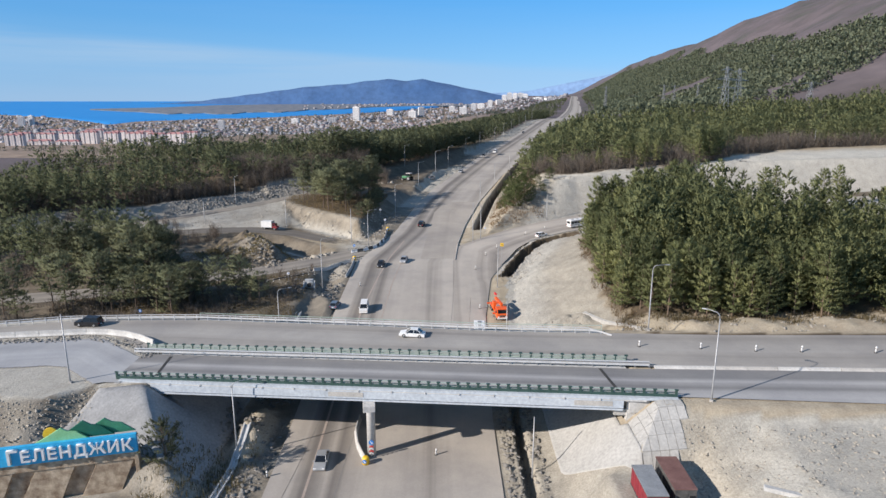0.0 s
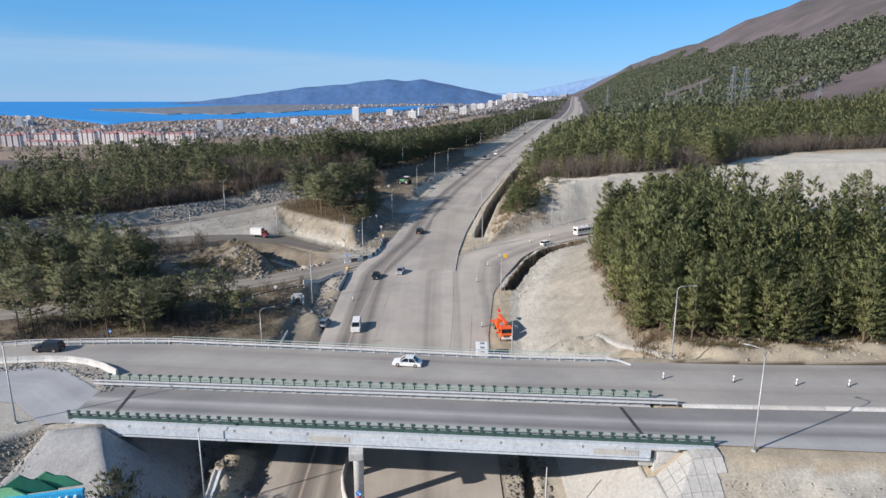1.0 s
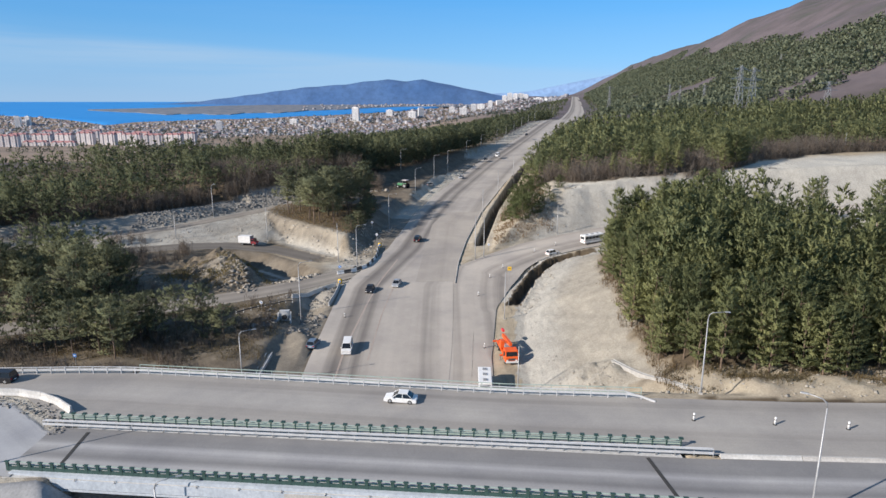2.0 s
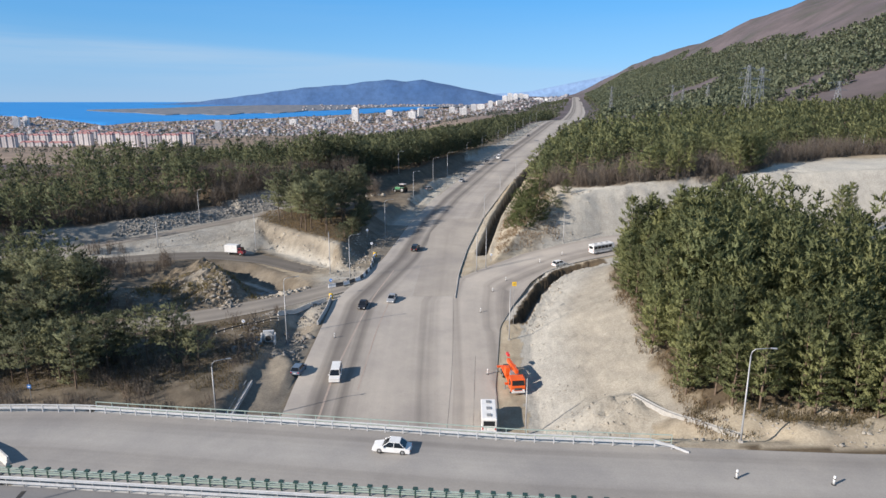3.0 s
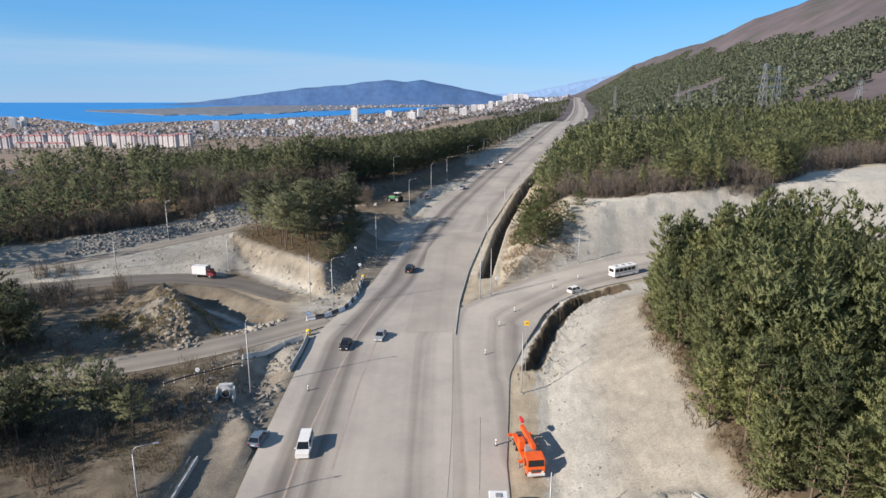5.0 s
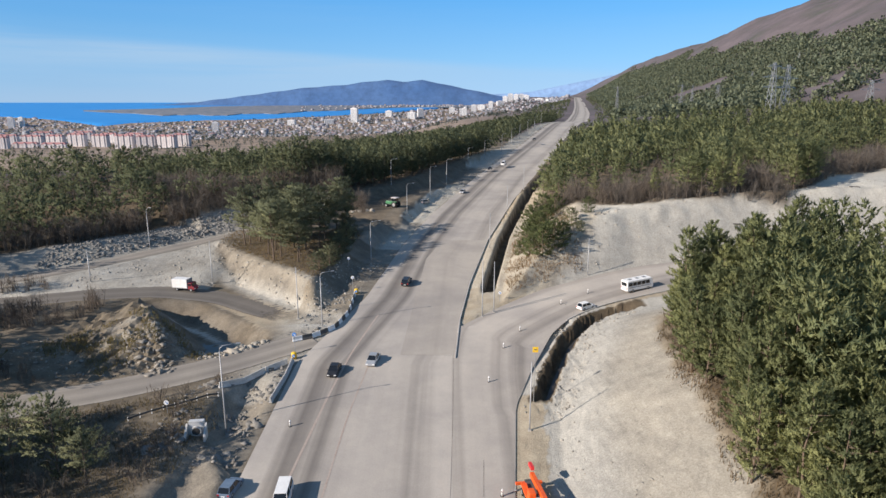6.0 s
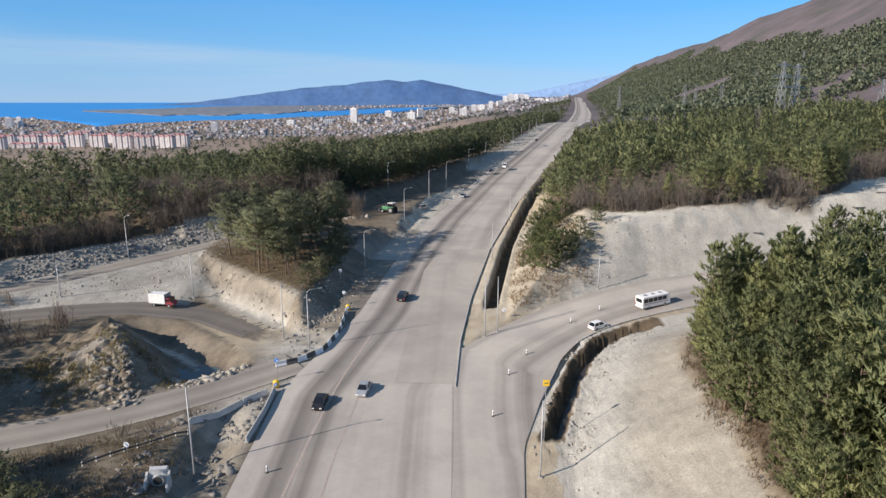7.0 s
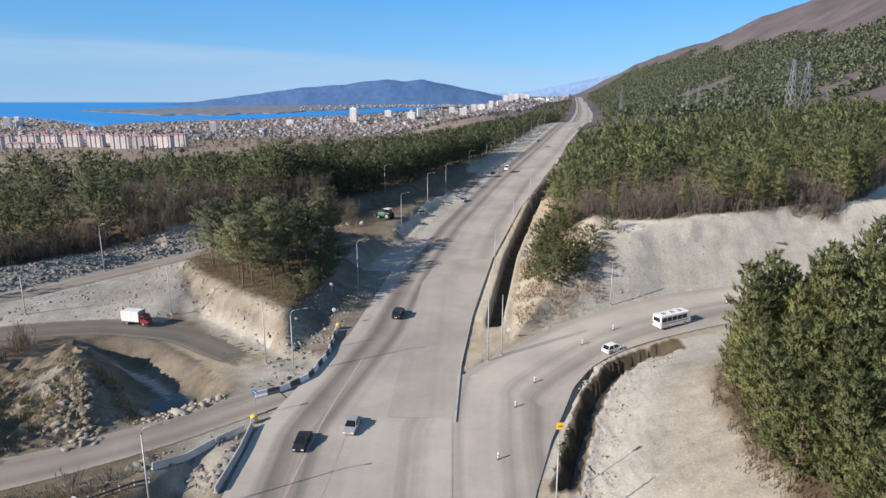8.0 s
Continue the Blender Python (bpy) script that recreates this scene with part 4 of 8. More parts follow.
    sand = np.where(edge, 0.75, sand)
    far_y = np.interp(X, [p[0] for p in RAMP_FAR], [p[1] for p in RAMP_FAR])
    rag = d_in + 0.35 * wob(X, Y, 1.7, 3) + 0.2 * wob(X, Y, 0.7, 6)
    # trench walls and floor: damp soil, darkened further for the shade inside
    wet_shade = inside & (rag > 1.5) & (rag < 5.0) & (Y > 163.5) & (X < 44)
    rock, sand, litter_shade = np.where(wet_shade, 0.0, rock), np.where(wet_shade, 0.0, sand), np.where(wet_shade, 1.0, litter_shade)
    # the drain floor takes the darkest soil, deepening its shade by colour
    floor = (Y > 216) & (Y < 420) & (X - road_right(Y) > 3.6) & (X - road_right(Y) < 6.6)
    rock, sand, litter_shade = np.where(floor, 0, rock), np.where(floor, 0, sand), np.where(floor, 1.0, litter_shade)
    sand = np.where((Y > 420) & (X < 0.2 * Y), 0.9 * sstep(0.16, -0.02, X / Y), sand)
    far_side = (Y > 400) & (Y < 850) & (road_left(Y) - X > 0) & (road_left(Y) - X < 13 + 3 * wob(X, Y, 20, 2))
    rock, sand, litter_shade = np.where(far_side, 0.75, rock), np.where(far_side, 0.2, sand), np.where(far_side, 0.0, litter_shade)
    near = sstep(520, 330, Y - 120 * sstep(60, 30, road_left(Y) - X)) * sstep(-220, -140, X)
    near = np.where(far_side, 1.0, near)
    return np.stack([np.clip(rock, 0, 1), np.clip(litter_shade, 0, 1), np.clip(sand, 0, 1), np.clip(near, 0, 1)], -1)


att = ground.data.color_attributes.new("zone", "FLOAT_COLOR", "POINT")
att.data.foreach_set("color", zones(xx, yy).reshape(-1).astype(np.float32))


# ---- roads ----
def strip(name, lefts, rights, zfun, mat, lift=0.0, across=8, start=0.0):
    """A paved strip between two lines, with lane coordinates in metres across and along."""
    a, b = np.array(lefts, float), np.array(rights, float)
    t = np.linspace(0, 1, across + 1)
    P = a[:, None, :] * (1 - t[None, :, None]) + b[:, None, :] * t[None, :, None]
    mid = P[:, across // 2]
    along = start + np.concatenate([[0], np.cumsum(np.hypot(*np.diff(mid, axis=0).T))])
    wide = np.hypot(*(b - a).T)
    Z = zfun(P[..., 0], P[..., 1]) + lift
    ob = mesh_object(name, np.dstack([P, Z]).reshape(-1, 3), grid_faces(len(a), across + 1), mat, True)
    lane = np.dstack([t[None, :] * wide[:, None], np.repeat(along[:, None], across + 1, 1), 0 * Z])
    at = ob.data.attributes.new("lane", "FLOAT_VECTOR", "POINT")
    at.data.foreach_set("vector", lane.reshape(-1).astype(np.float32))
    return ob


def resample(pts, step):
    p = np.array(pts, float)
    d = np.concatenate([[0], np.cumsum(np.hypot(*np.diff(p, axis=0).T))])
    s = np.linspace(0, d[-1], max(2, int(d[-1] / step)))
    q = np.stack([np.interp(s, d, p[:, 0]), np.interp(s, d, p[:, 1])], -1)
    for _ in range(3):
        q[1:-1] = (q[:-2] + 2 * q[1:-1] + q[2:]) / 4
    return q


def offset(pts, d):
    q = np.array(pts, float)
    g = np.gradient(q, axis=0)
    g /= np.hypot(*g.T)[:, None]
    return q + d * np.stack([-g[:, 1], g[:, 0]], -1)


ys = np.arange(-60, 194.1, 2)
tagged(strip("road", [(road_left(y), y) for y in ys], [(max(paved_right(y), road_right(y)), y) for y in ys], ramp_z, M_ROAD, 0.02, 16),
       "wide dusty grey asphalt highway without lane markings", "road", kind="structure")
ys = np.concatenate([np.arange(194, 400, 3), np.arange(400, 800, 10), np.arange(800, 3600, 50)])
tagged(strip("road_far", [(road_left(y), y) for y in ys], [(road_right(y), y) for y in ys], lambda X, Y: road_z(Y), M_ROAD, 0.02, 16, 254.0),
       "grey asphalt highway climbing to the horizon", "road", kind="structure")
rf = resample([(1.6, 112), (2.4, 135), (2.6, 160), (2.9, 180)] + RAMP_FAR, 2)
rn = resample([(8.6, 112), (9.6, 136), (12.6, 162), (16.6, 174), (22.3, 188)] + RAMP_NEAR, 2)
rf, rn = rf[np.linspace(0, len(rf) - 1, 110).astype(int)], rn[np.linspace(0, len(rn) - 1, 110).astype(int)]
tagged(strip("road_ramp", rf, rn, ramp_z, M_RAMP, 0.035), "curved dusty asphalt slip road", "road", kind="structure")
for nm, pts, half, zf, mt, lab in (("road_low", LOW_ROAD, 4.7, lambda X, Y: road_z(Y), M_DIRT, "narrow grey asphalt side road"),
                                   ("road_track", TRUCK_ROAD, 4.8, lambda X, Y: truck_z(X), M_TRACK, "dark packed gravel construction track"),
                                   ("road_top", TOP_ROAD, 3.6, lambda X, Y: top_z(X), M_DIRT, "narrow pale side road above the cutting")):
    c = resample(pts, 2)
    w = np.full(len(c), half)
    if nm == "road_track":
        w = w * np.interp(np.arange(len(c))[::-1], (0, 10, 14), (1.5, 1.3, 1.0))
    wide = np.array([[v] for v in w])
    tagged(strip(nm, c + (offset(c, 1.0) - c) * wide, c - (offset(c, 1.0) - c) * wide, zf, mt, -0.03), lab, "road", kind="structure")

# ---- the overpass ----
xs = np.arange(-140, 141, 3.0)
tagged(strip("road_over", [(x, float(deck_far(x)) - 0.5) for x in xs], [(x, float(deck_mid(x)) + 0.5) for x in xs], lambda X, Y: deck_z(X), M_DECK, 0.03),
       "grey asphalt carriageway across the overpass", "road", kind="structure")
xs = np.arange(-49, 141, 3.0)
tagged(strip("road_over_near", [(x, float(deck_mid(x)) - 0.4) for x in xs], [(x, float(deck_near(x)) + 0.4) for x in xs], lambda X, Y: deck_z(X), M_DECK_NEAR, 0.03),
       "dark new asphalt carriageway across the overpass", "road", kind="structure")

xs = np.append(np.arange(-140, -49.5, 3.0), -47.6)
tagged(strip("road_pad", [(x, float(deck_mid(x)) - 1.2) for x in xs], [(x, float(pad_edge(x)) + 0.5) for x in xs], lambda X, Y: deck_z(X), M_PAD, 0.012),
       "pale grey gravel pad at the unfinished end of the carriageway", "road", kind="structure")
X0, X1 = -43.0, 24.0          # ends of the girders
over = thing("overpass", pose(0, 0, 0), "two-span grey concrete road overpass on a round pier", "bridge")


def along(f, x0, x1, dz, dy=0.0, step=4.0):
    n = max(2, int(abs(x1 - x0) / step) + 1)
    return [(x, float(f(x)) + dy, float(deck_z(x)) + dz) for x in np.linspace(x0, x1, n)]


def plate(f_near, f_far, x0, x1, z0, z1, dn=0.0, df=0.0):
    """A slab between two lines across the bridge."""
    s = Shape()
    xs = np.linspace(x0, x1, 19)
    V, Fc = [], []
    for x in xs:
        a, b, z = float(f_near(x)) + dn, float(f_far(x)) + df, float(deck_z(x))
        V += [(x, a, z + z0), (x, b, z + z0), (x, b, z + z1), (x, a, z + z1)]
    for i in range(len(xs) - 1):
        for j in range(4):
            Fc.append((i * 4 + j, i * 4 + (j + 1) % 4, i * 4 + 4 + (j + 1) % 4, i * 4 + 4 + j))
    Fc += [(3, 2, 1, 0), tuple(len(V) - 4 + k for k in range(4))]
    return s.add(V, Fc)


def smooth_mid(x):
    return 86.4 + 0.13 * (30 - x)


def smooth_far(x):
    return np.interp(x, (-60, -46.8, -18, 9.6, 40), (114.2, 113.6, 108.6, 103.5, 100))


part("deck_slab", plate(deck_near, smooth_mid, X0 - 3, X1 + 3, -0.42, -0.02, -0.55, 0.6), M_CONC_NEW, over)
part("deck_slab", plate(smooth_mid, smooth_far, X0 - 3, X1 + 3, -0.42, -0.02, 0.65, 0.3), M_CONC_NEW, over)
part("kerb", Shape().sweep([(-0.3, -0.2), (0.3, -0.2), (0.3, 0.16), (-0.3, 0.16)], along(deck_near, X0 - 5, X1 + 7, 0, -0.25)), M_FASCIA, over, "pale blue-grey concrete kerb")
# girders: a tall web with a lower flange; the outer one shows
gsec = [(-0.16, -0.42), (0.16, -0.42), (0.16, -1.5), (0.34, -1.58), (0.34, -1.78), (-0.34, -1.78), (-0.34, -1.58), (-0.16, -1.5)]
for dy in (0.0, 2.9, 5.8, 8.7):
    part("girder", Shape().sweep(gsec, along(deck_near, X0, X1, 0, dy - 0.25)), M_FASCIA if dy == 0.0 else M_CONC_NEW, over)
for dy in (1.5, 4.5, 7.5, 10.5, 13.5):
    part("girder", Shape().sweep(gsec, along(smooth_mid, X0, X1, 0, dy)), M_CONC, over)
part("fascia", Shape().sweep([(-0.05, -0.3), (0.05, -0.3), (0.05, -1.36), (-0.05, -1.36)], along(deck_near, X0, X1, 0, -0.66)), M_FASCIA, over, "smooth blue-grey fascia panel")
for x in (-13.0, 20.8):
    part("fascia_patch", Shape().sweep([(-0.02, -0.4), (0.02, -0.4), (0.02, -1.1), (-0.02, -1.1)], along(deck_near, x - 3.2, x + 1.8, 0, -0.74)), M_CONC, over, "darker repaired patch of fascia")
for x in np.linspace(X0 + 3, X1 - 3, 14):
    part("drain_pipe", Shape().tube([(x, float(deck_near(x)) - 0.62, float(deck_z(x)) - 0.1), (x, float(deck_near(x)) - 0.82, float(deck_z(x)) - 0.32)], 0.06, 6), M_CONC, over)
# the middle pier and its cap
PX = -10.4
part("pier_cap", Shape().box((PX - 1.6, 93.5, float(deck_z(PX)) - 2.28), (1.7, 27, 0.95), m=Matrix.Rotation(radians(7.5), 3, "Z")), M_CONC_NEW, over, bevel=0.06)
for y in (82.8, 89.6, 97.0, 104.6):
    x = PX - 0.13 * (y - 83)
    zb, zt = float(road_z(y)) - 0.4, float(deck_z(PX)) - 2.7
    part("pier_column", Shape().tube([(x, y, zb), (x, y, zt - 0.5), (x, y, zt + 0.03)], [0.62, 0.62, 0.78], 18), M_CONC_NEW, over, smooth=True)
# abutments under both ends
for x, s in ((X0, -1), (X1, 1)):
    yn, yf = float(deck_near(x)) - 0.3, float(smooth_far(x)) + 0.3
    z = float(deck_z(x))
    part("abutment_wall", Shape().box((x + s * 1.3, (yn + yf) / 2, z - 2.2), (1.4, yf - yn, 4.2)), M_CONC_NEW, over)
    part("bearing_ledge", Shape().box((x - s * 0.2, (yn + yf) / 2, z - 2.3), (1.6, yf - yn - 0.6, 0.9)), M_CONC, over)
    part("wing_wall", Shape().box((x + s * 3.2, yn + 0.05, z - 1.2), (4.6, 0.35, 2.0)), M_CONC_NEW, over)
    part("expansion_joint", Shape().sweep([(-0.22, 0.036), (0.22, 0.036), (0.22, 0.05), (-0.22, 0.05)], [(x, yn + 0.8, z), (x - 0.09 * (float(smooth_mid(x)) - yn), float(smooth_mid(x)) - 0.6, z)]), M_JOINT, over, "black steel expansion joint")


# ---- railings on the overpass ----
W_BEAM = [(-0.02, 0.0), (0.06, 0.05), (0.06, 0.12), (-0.02, 0.16), (0.06, 0.20), (0.06, 0.27), (-0.02, 0.31), (-0.05, 0.31), (-0.05, 0.0)]


def flat_bar(w, z0, z1):
    return [(-w, z0), (w, z0), (w, z1), (-w, z1)]


def railing(name, f, x0, x1, dy, bars, post, post_mat, every, label, group, base=0.03):
    """Bars that follow the deck, on posts of their own."""
    root = thing(name, pose(x0, float(f(x0)) + dy, float(deck_z(x0)) + base), label, "railing", group)
    back = root.matrix_basis.inverted()
    for nm, sec, mat in bars:
        part(nm, Shape().sweep(sec, [back @ Vector(p) for p in along(f, x0, x1, base, dy, 3.0)]), mat, root)
    me = post.mesh("post", post_mat)
    n = int((x1 - x0) / every)
    for i in range(n + 1):
        x = x0 + (x1 - x0) * i / n
        part("post", me, post_mat, root, at=back @ pose(x, float(f(x)) + dy, float(deck_z(x)) + base, 0, 0, -7.5))
    return root


green_post = Shape().box((0, 0, 0.55), (0.34, 0.14, 1.1)).box((0, 0.18, 0.35), (0.16, 0.36, 0.14)).box((0, 0, 1.15), (0.5, 0.26, 0.10))
railing("bridge_railing", deck_near, -48.5, 30.8, 0.05,
        [("top_rail", flat_bar(0.07, 1.08, 1.16), M_PALEGREEN), ("middle_rail", flat_bar(0.04, 0.72, 0.80), M_GREEN), ("lower_rail", flat_bar(0.05, 0.04, 0.56), M_GREEN),
         ("beam", [(a + 0.16, b + 0.40) for a, b in W_BEAM], M_BEAM)],
        green_post, M_GREEN, 1.35, "dark green steel bridge railing with a pale crash beam", "overpass railings")
knob_post = Shape().box((0, 0, 0.5), (0.16, 0.12, 1.0)).box((0, 0.1, 1.06), (0.5, 0.4, 0.14))
railing("bridge_railing", smooth_mid, -49, 27.5, 1.9,
        [("top_rail", flat_bar(0.06, 0.90, 1.0), M_PALEGREEN), ("middle_rail", flat_bar(0.04, 0.66, 0.74), M_PALEGREEN), ("lower_rail", flat_bar(0.05, 0.36, 0.52), M_PALEGREEN)],
        knob_post, M_GREEN, 1.55, "green steel railing with capped posts along the median", "overpass railings")
steel_post = Shape().box((0, 0, 0.38), (0.12, 0.10, 0.80))
railing("crash_barrier", smooth_mid, -50.5, 30.3, 0.1,
        [("beam", [(a - 0.1, b + 0.36) for a, b in W_BEAM], M_BEAM), ("beam", [(-a + 0.45, b + 0.52) for a, b in W_BEAM][::-1], M_BEAM), ("upper_beam", flat_bar(0.08, 0.86, 0.98), M_BEAM)],
        steel_post, M_GALV, 2.0, "double galvanised steel crash barrier along the median", "overpass crash barriers")


def rail_far(x):
    return float(deck_far(x)) - 0.7 + (0 if x < 20 else -0.03 * (x - 20))


railing("crash_barrier", rail_far, -84, 22.4, 0.0,
        [("beam", [(a + 0.05, b + 0.46) for a, b in W_BEAM], M_BEAM), ("upper_beam", flat_bar(0.05, 1.0, 1.1), M_BEAM)],
        Shape().box((0, 0, 0.52), (0.12, 0.10, 1.08)), M_BEAM, 2.2, "long white steel crash barrier at the far edge", "overpass crash barriers")
railing("bridge_railing", deck_far, -46, 27, 0.35,
        [("top_rail", flat_bar(0.05, 1.02, 1.1), M_PALEGREEN), ("lower_rail", flat_bar(0.03, 0.3, 0.4), M_PALEGREEN)],
        Shape().box((0, 0, 0.5), (0.08, 0.08, 1.05)), M_PALEGREEN, 2.3, "pale green steel railing behind the crash barrier", "overpass railings", 0.0)
# the bent end of the far barrier
bent = thing("bent_barrier_end", pose(22.4, rail_far(22.4), float(deck_z(22.4)) + 0.03), "bent white barrier end dropping to the ground", "railing")
part("beam", Shape().sweep(flat_bar(0.06, 0.0, 0.28), [(0, 0, 0.5), (2.5, -0.2, 0.52), (4.2, -0.7, 0.38), (5.8, -1.6, 0.05)]), M_BEAM, bent)
part("upper_beam", Shape().sweep(flat_bar(0.06, 0.0, 0.12), [(0, 0, 1.0), (2.0, -0.1, 0.98), (3.6, -0.5, 0.6)]), M_BEAM, bent)
for x, y in ((2.4, -0.2), (4.2, -0.7)):
    part("post", Shape().box((x, y, 0.26), (0.12, 0.1, 0.56)), M_BEAM, bent)


# ---- concrete blocks ----
def jersey(length, tall=0.85, wide=0.5):
    h = wide / 2
    return Shape().prism([(-h, 0), (h, 0), (h, 0.12 * tall), (h * 0.45, 0.42 * tall), (h * 0.32, tall), (-h * 0.32, tall), (-h * 0.45, 0.42 * tall), (-h, 0.12 * tall)], -length / 2, length / 2)


def block_line(name, pts, length, tall, wide, label, group, mats, lift=0.0, zf=None):
    """Blocks set end to end along a line, each one a thing."""
    q = resample(pts, 0.5)
    d = np.concatenate([[0], np.cumsum(np.hypot(*np.diff(q, axis=0).T))])
    n = max(1, round(d[-1] / length))
    L = d[-1] / n
    mesh = {}
    for i in range(n):
        a, b = [np.array([np.interp(s, d, q[:, 0]), np.interp(s, d, q[:, 1])]) for s in (i * L + 0.04, (i + 1) * L - 0.04)]
        c = (a + b) / 2
        zz = [float(zf(*p)) if zf else float(land_z(np.array([p[0]]), np.array([p[1]]))[0]) for p in (a, b)]
        mat = mats[i % len(mats)]
        if mat.name not in mesh:
            mesh[mat.name] = jersey(L - 0.06, tall, wide).mesh(name, mat, 0.03)
        ob = new(name, mesh[mat.name])
        yaw = math.degrees(math.atan2(b[1] - a[1], b[0] - a[0])) - 90
        pitch = math.degrees(math.atan2(zz[1] - zz[0], L))
        ob.matrix_basis = pose(c[0], c[1], sum(zz) / 2 + lift, pitch, 0, yaw)
        tagged(ob, label, "barrier", group)


deck_zf = lambda x, y: deck_z(x) + 0.03
block_line("concrete_barrier", [(-105, 104.6), (-79, 106.0), (-61.4, 107.0), (-54, 104.6), (-49, 100.6)], 4.0, 1.0, 0.7, "pale concrete barrier block on the overpass approach", "approach blocks", [M_CONC_NEW], -0.05, deck_zf)
block_line("kerb_block", [(31, 86.4), (63, 83.4), (100, 80.4)], 8.6, 0.42, 0.75, "low pale concrete kerb block along the median", "median blocks", [M_CONC_NEW, M_CONC], -0.03, deck_zf)

# ---- woods ----
def pine_crown(seed, tall, wide, low, shape, size, thin, old=False):
    """Whorls of rising branches that end in brushes of needles. shape: whorls, branches a whorl, brushes a branch, needles a brush.
    The needles' normals lean outwards from the bough, so that each bough takes the light as one soft mass."""
    r = np.random.default_rng(seed)
    whorls, per, tufts, blades = shape
    k = np.clip((np.arange(whorls) + r.uniform(-0.35, 0.35, whorls)) / max(1, whorls - 0.6), 0, 1)
    K = np.clip(np.repeat(k, per) + r.normal(0, 0.035, whorls * per), 0, 1)
    ang = (np.arange(per)[None] * 6.283 / per + r.uniform(0, 6.283, (whorls, 1)) + r.normal(0, 0.35, (whorls, per))).ravel()
    if old:
        R = wide * np.interp(K, (0, 0.25, 0.55, 0.85, 1), (0.62, 0.95, 1.0, 0.7, 0.3)) * r.uniform(0.4, 1.2, len(K))
    else:
        R = wide * np.interp(K, (0, 0.15, 0.35, 0.6, 0.85, 1), (0.62, 0.92, 1.0, 0.86, 0.56, 0.2)) * r.uniform(0.55, 1.15, len(K))
    R = R * (1 + 0.18 * np.sin(ang + seed))
    rise = (0.12 + 0.35 * K) if old else (0.25 + 0.6 * K)
    B = len(K)
    along_ = (0.35 if old else 0.15) + (0.65 if old else 0.85) * np.sqrt(r.random((B, tufts)))
    keep = r.random((B, tufts)) < np.clip(0.35 + 0.75 * (R / wide)[:, None], 0, 1)
    lat = r.normal(0, 0.2, (B, tufts)) * R[:, None] * along_
    ca, sa = np.cos(ang)[:, None], np.sin(ang)[:, None]
    out = R[:, None] * along_
    z0 = tall * (low + (1 - low) * K) - 0.22 * R
    c = np.stack([ca * out - sa * lat, sa * out + ca * lat, z0[:, None] + (R * rise)[:, None] * along_ ** 1.3 + r.normal(0, 0.1, (B, tufts)) * size], -1)
    way = np.stack([ca * 0.8 + 0 * lat, sa * 0.8 + 0 * lat, (0.55 + 0.9 * rise)[:, None] + 0 * lat], -1)
    mass = np.stack([ca * along_, sa * along_, 0.3 + 0.25 * K[:, None] + 0 * lat], -1)
    c, way, mass = c[keep], way[keep], mass[keep]
    tip = max(2, tufts)
    c = np.concatenate([c, np.stack([r.normal(0, 0.05, tip) * wide, r.normal(0, 0.05, tip) * wide, tall * np.linspace(0.9, 1.02, tip)], -1)])
    way = np.concatenate([way, np.tile((0.0, 0.0, 1.0), (tip, 1))])
    mass = np.concatenate([mass, np.tile((0.0, 0.0, 1.0), (tip, 1))])
    n = len(c)
    d = way[:, None, :] + r.normal(0, 0.52, (n, blades, 3))
    d /= np.linalg.norm(d, axis=-1, keepdims=True)
    sd = np.cross(d, r.normal(0, 1, d.shape))
    sd /= np.linalg.norm(sd, axis=-1, keepdims=True)
    ln = size * r.uniform(0.7, 1.3, (n, blades, 1))
    nr = mass[:, None, :] + 0.45 * d + r.normal(0, 0.34, d.shape)
    nr /= np.linalg.norm(nr, axis=-1, keepdims=True)
    sd *= np.sign(np.sum(np.cross(sd, d) * nr, -1, keepdims=True) + 1e-9)
    root = c[:, None, :] - d * ln * 0.3
    v = np.stack([root - sd * thin / 2, root + sd * thin / 2, root + d * ln], 2).reshape(-1, 3)
    return v, np.arange(len(v)).reshape(-1, 3), np.repeat(nr.reshape(-1, 3), 3, 0)


def stem(tall, r0, seed, limbs=7):
    """A tapered, slightly bent trunk with a few bare limbs."""
    r = np.random.default_rng(seed)
    V, Fc = [], []

    def tube(p, q, a, b, k=6):
        o = len(V)
        d = (q - p).normalized()
        s = d.orthogonal().normalized()
        t = d.cross(s)
        for c, w in ((p, a), (q, b)):
            for i in range(k):
                V.append(tuple(c + (s * math.cos(6.2832 * i / k) + t * math.sin(6.2832 * i / k)) * w))
        for i in range(k):
            Fc.append((o + i, o + (i + 1) % k, o + k + (i + 1) % k, o + k + i))
    pts = [Vector((0, 0, -0.4))]
    for i in range(1, 5):
        pts.append(Vector((r.normal(0, 0.12), r.normal(0, 0.12), tall * 0.93 * i / 4)))
    for i in range(4):
        tube(pts[i], pts[i + 1], r0 * (1 - 0.22 * i), r0 * (1 - 0.22 * (i + 1)))
    for _ in range(limbs):
        h = r.uniform(0.18, 0.8)
        a = r.random() * 6.28
        p = Vector((0, 0, tall * h))
        tube(p, p + Vector((math.cos(a), math.sin(a), 0.35)) * r.uniform(0.8, 1.9), r0 * 0.3, r0 * 0.08, 4)
    return np.array(V), np.array(Fc)


def raw_mesh(name, v, f, mat, normals=None):
    ob = mesh_object(name, v, f, mat, normals is not None, normals)
    me = ob.data
    bpy.data.objects.remove(ob)
    return me


rng = np.random.default_rng(11)


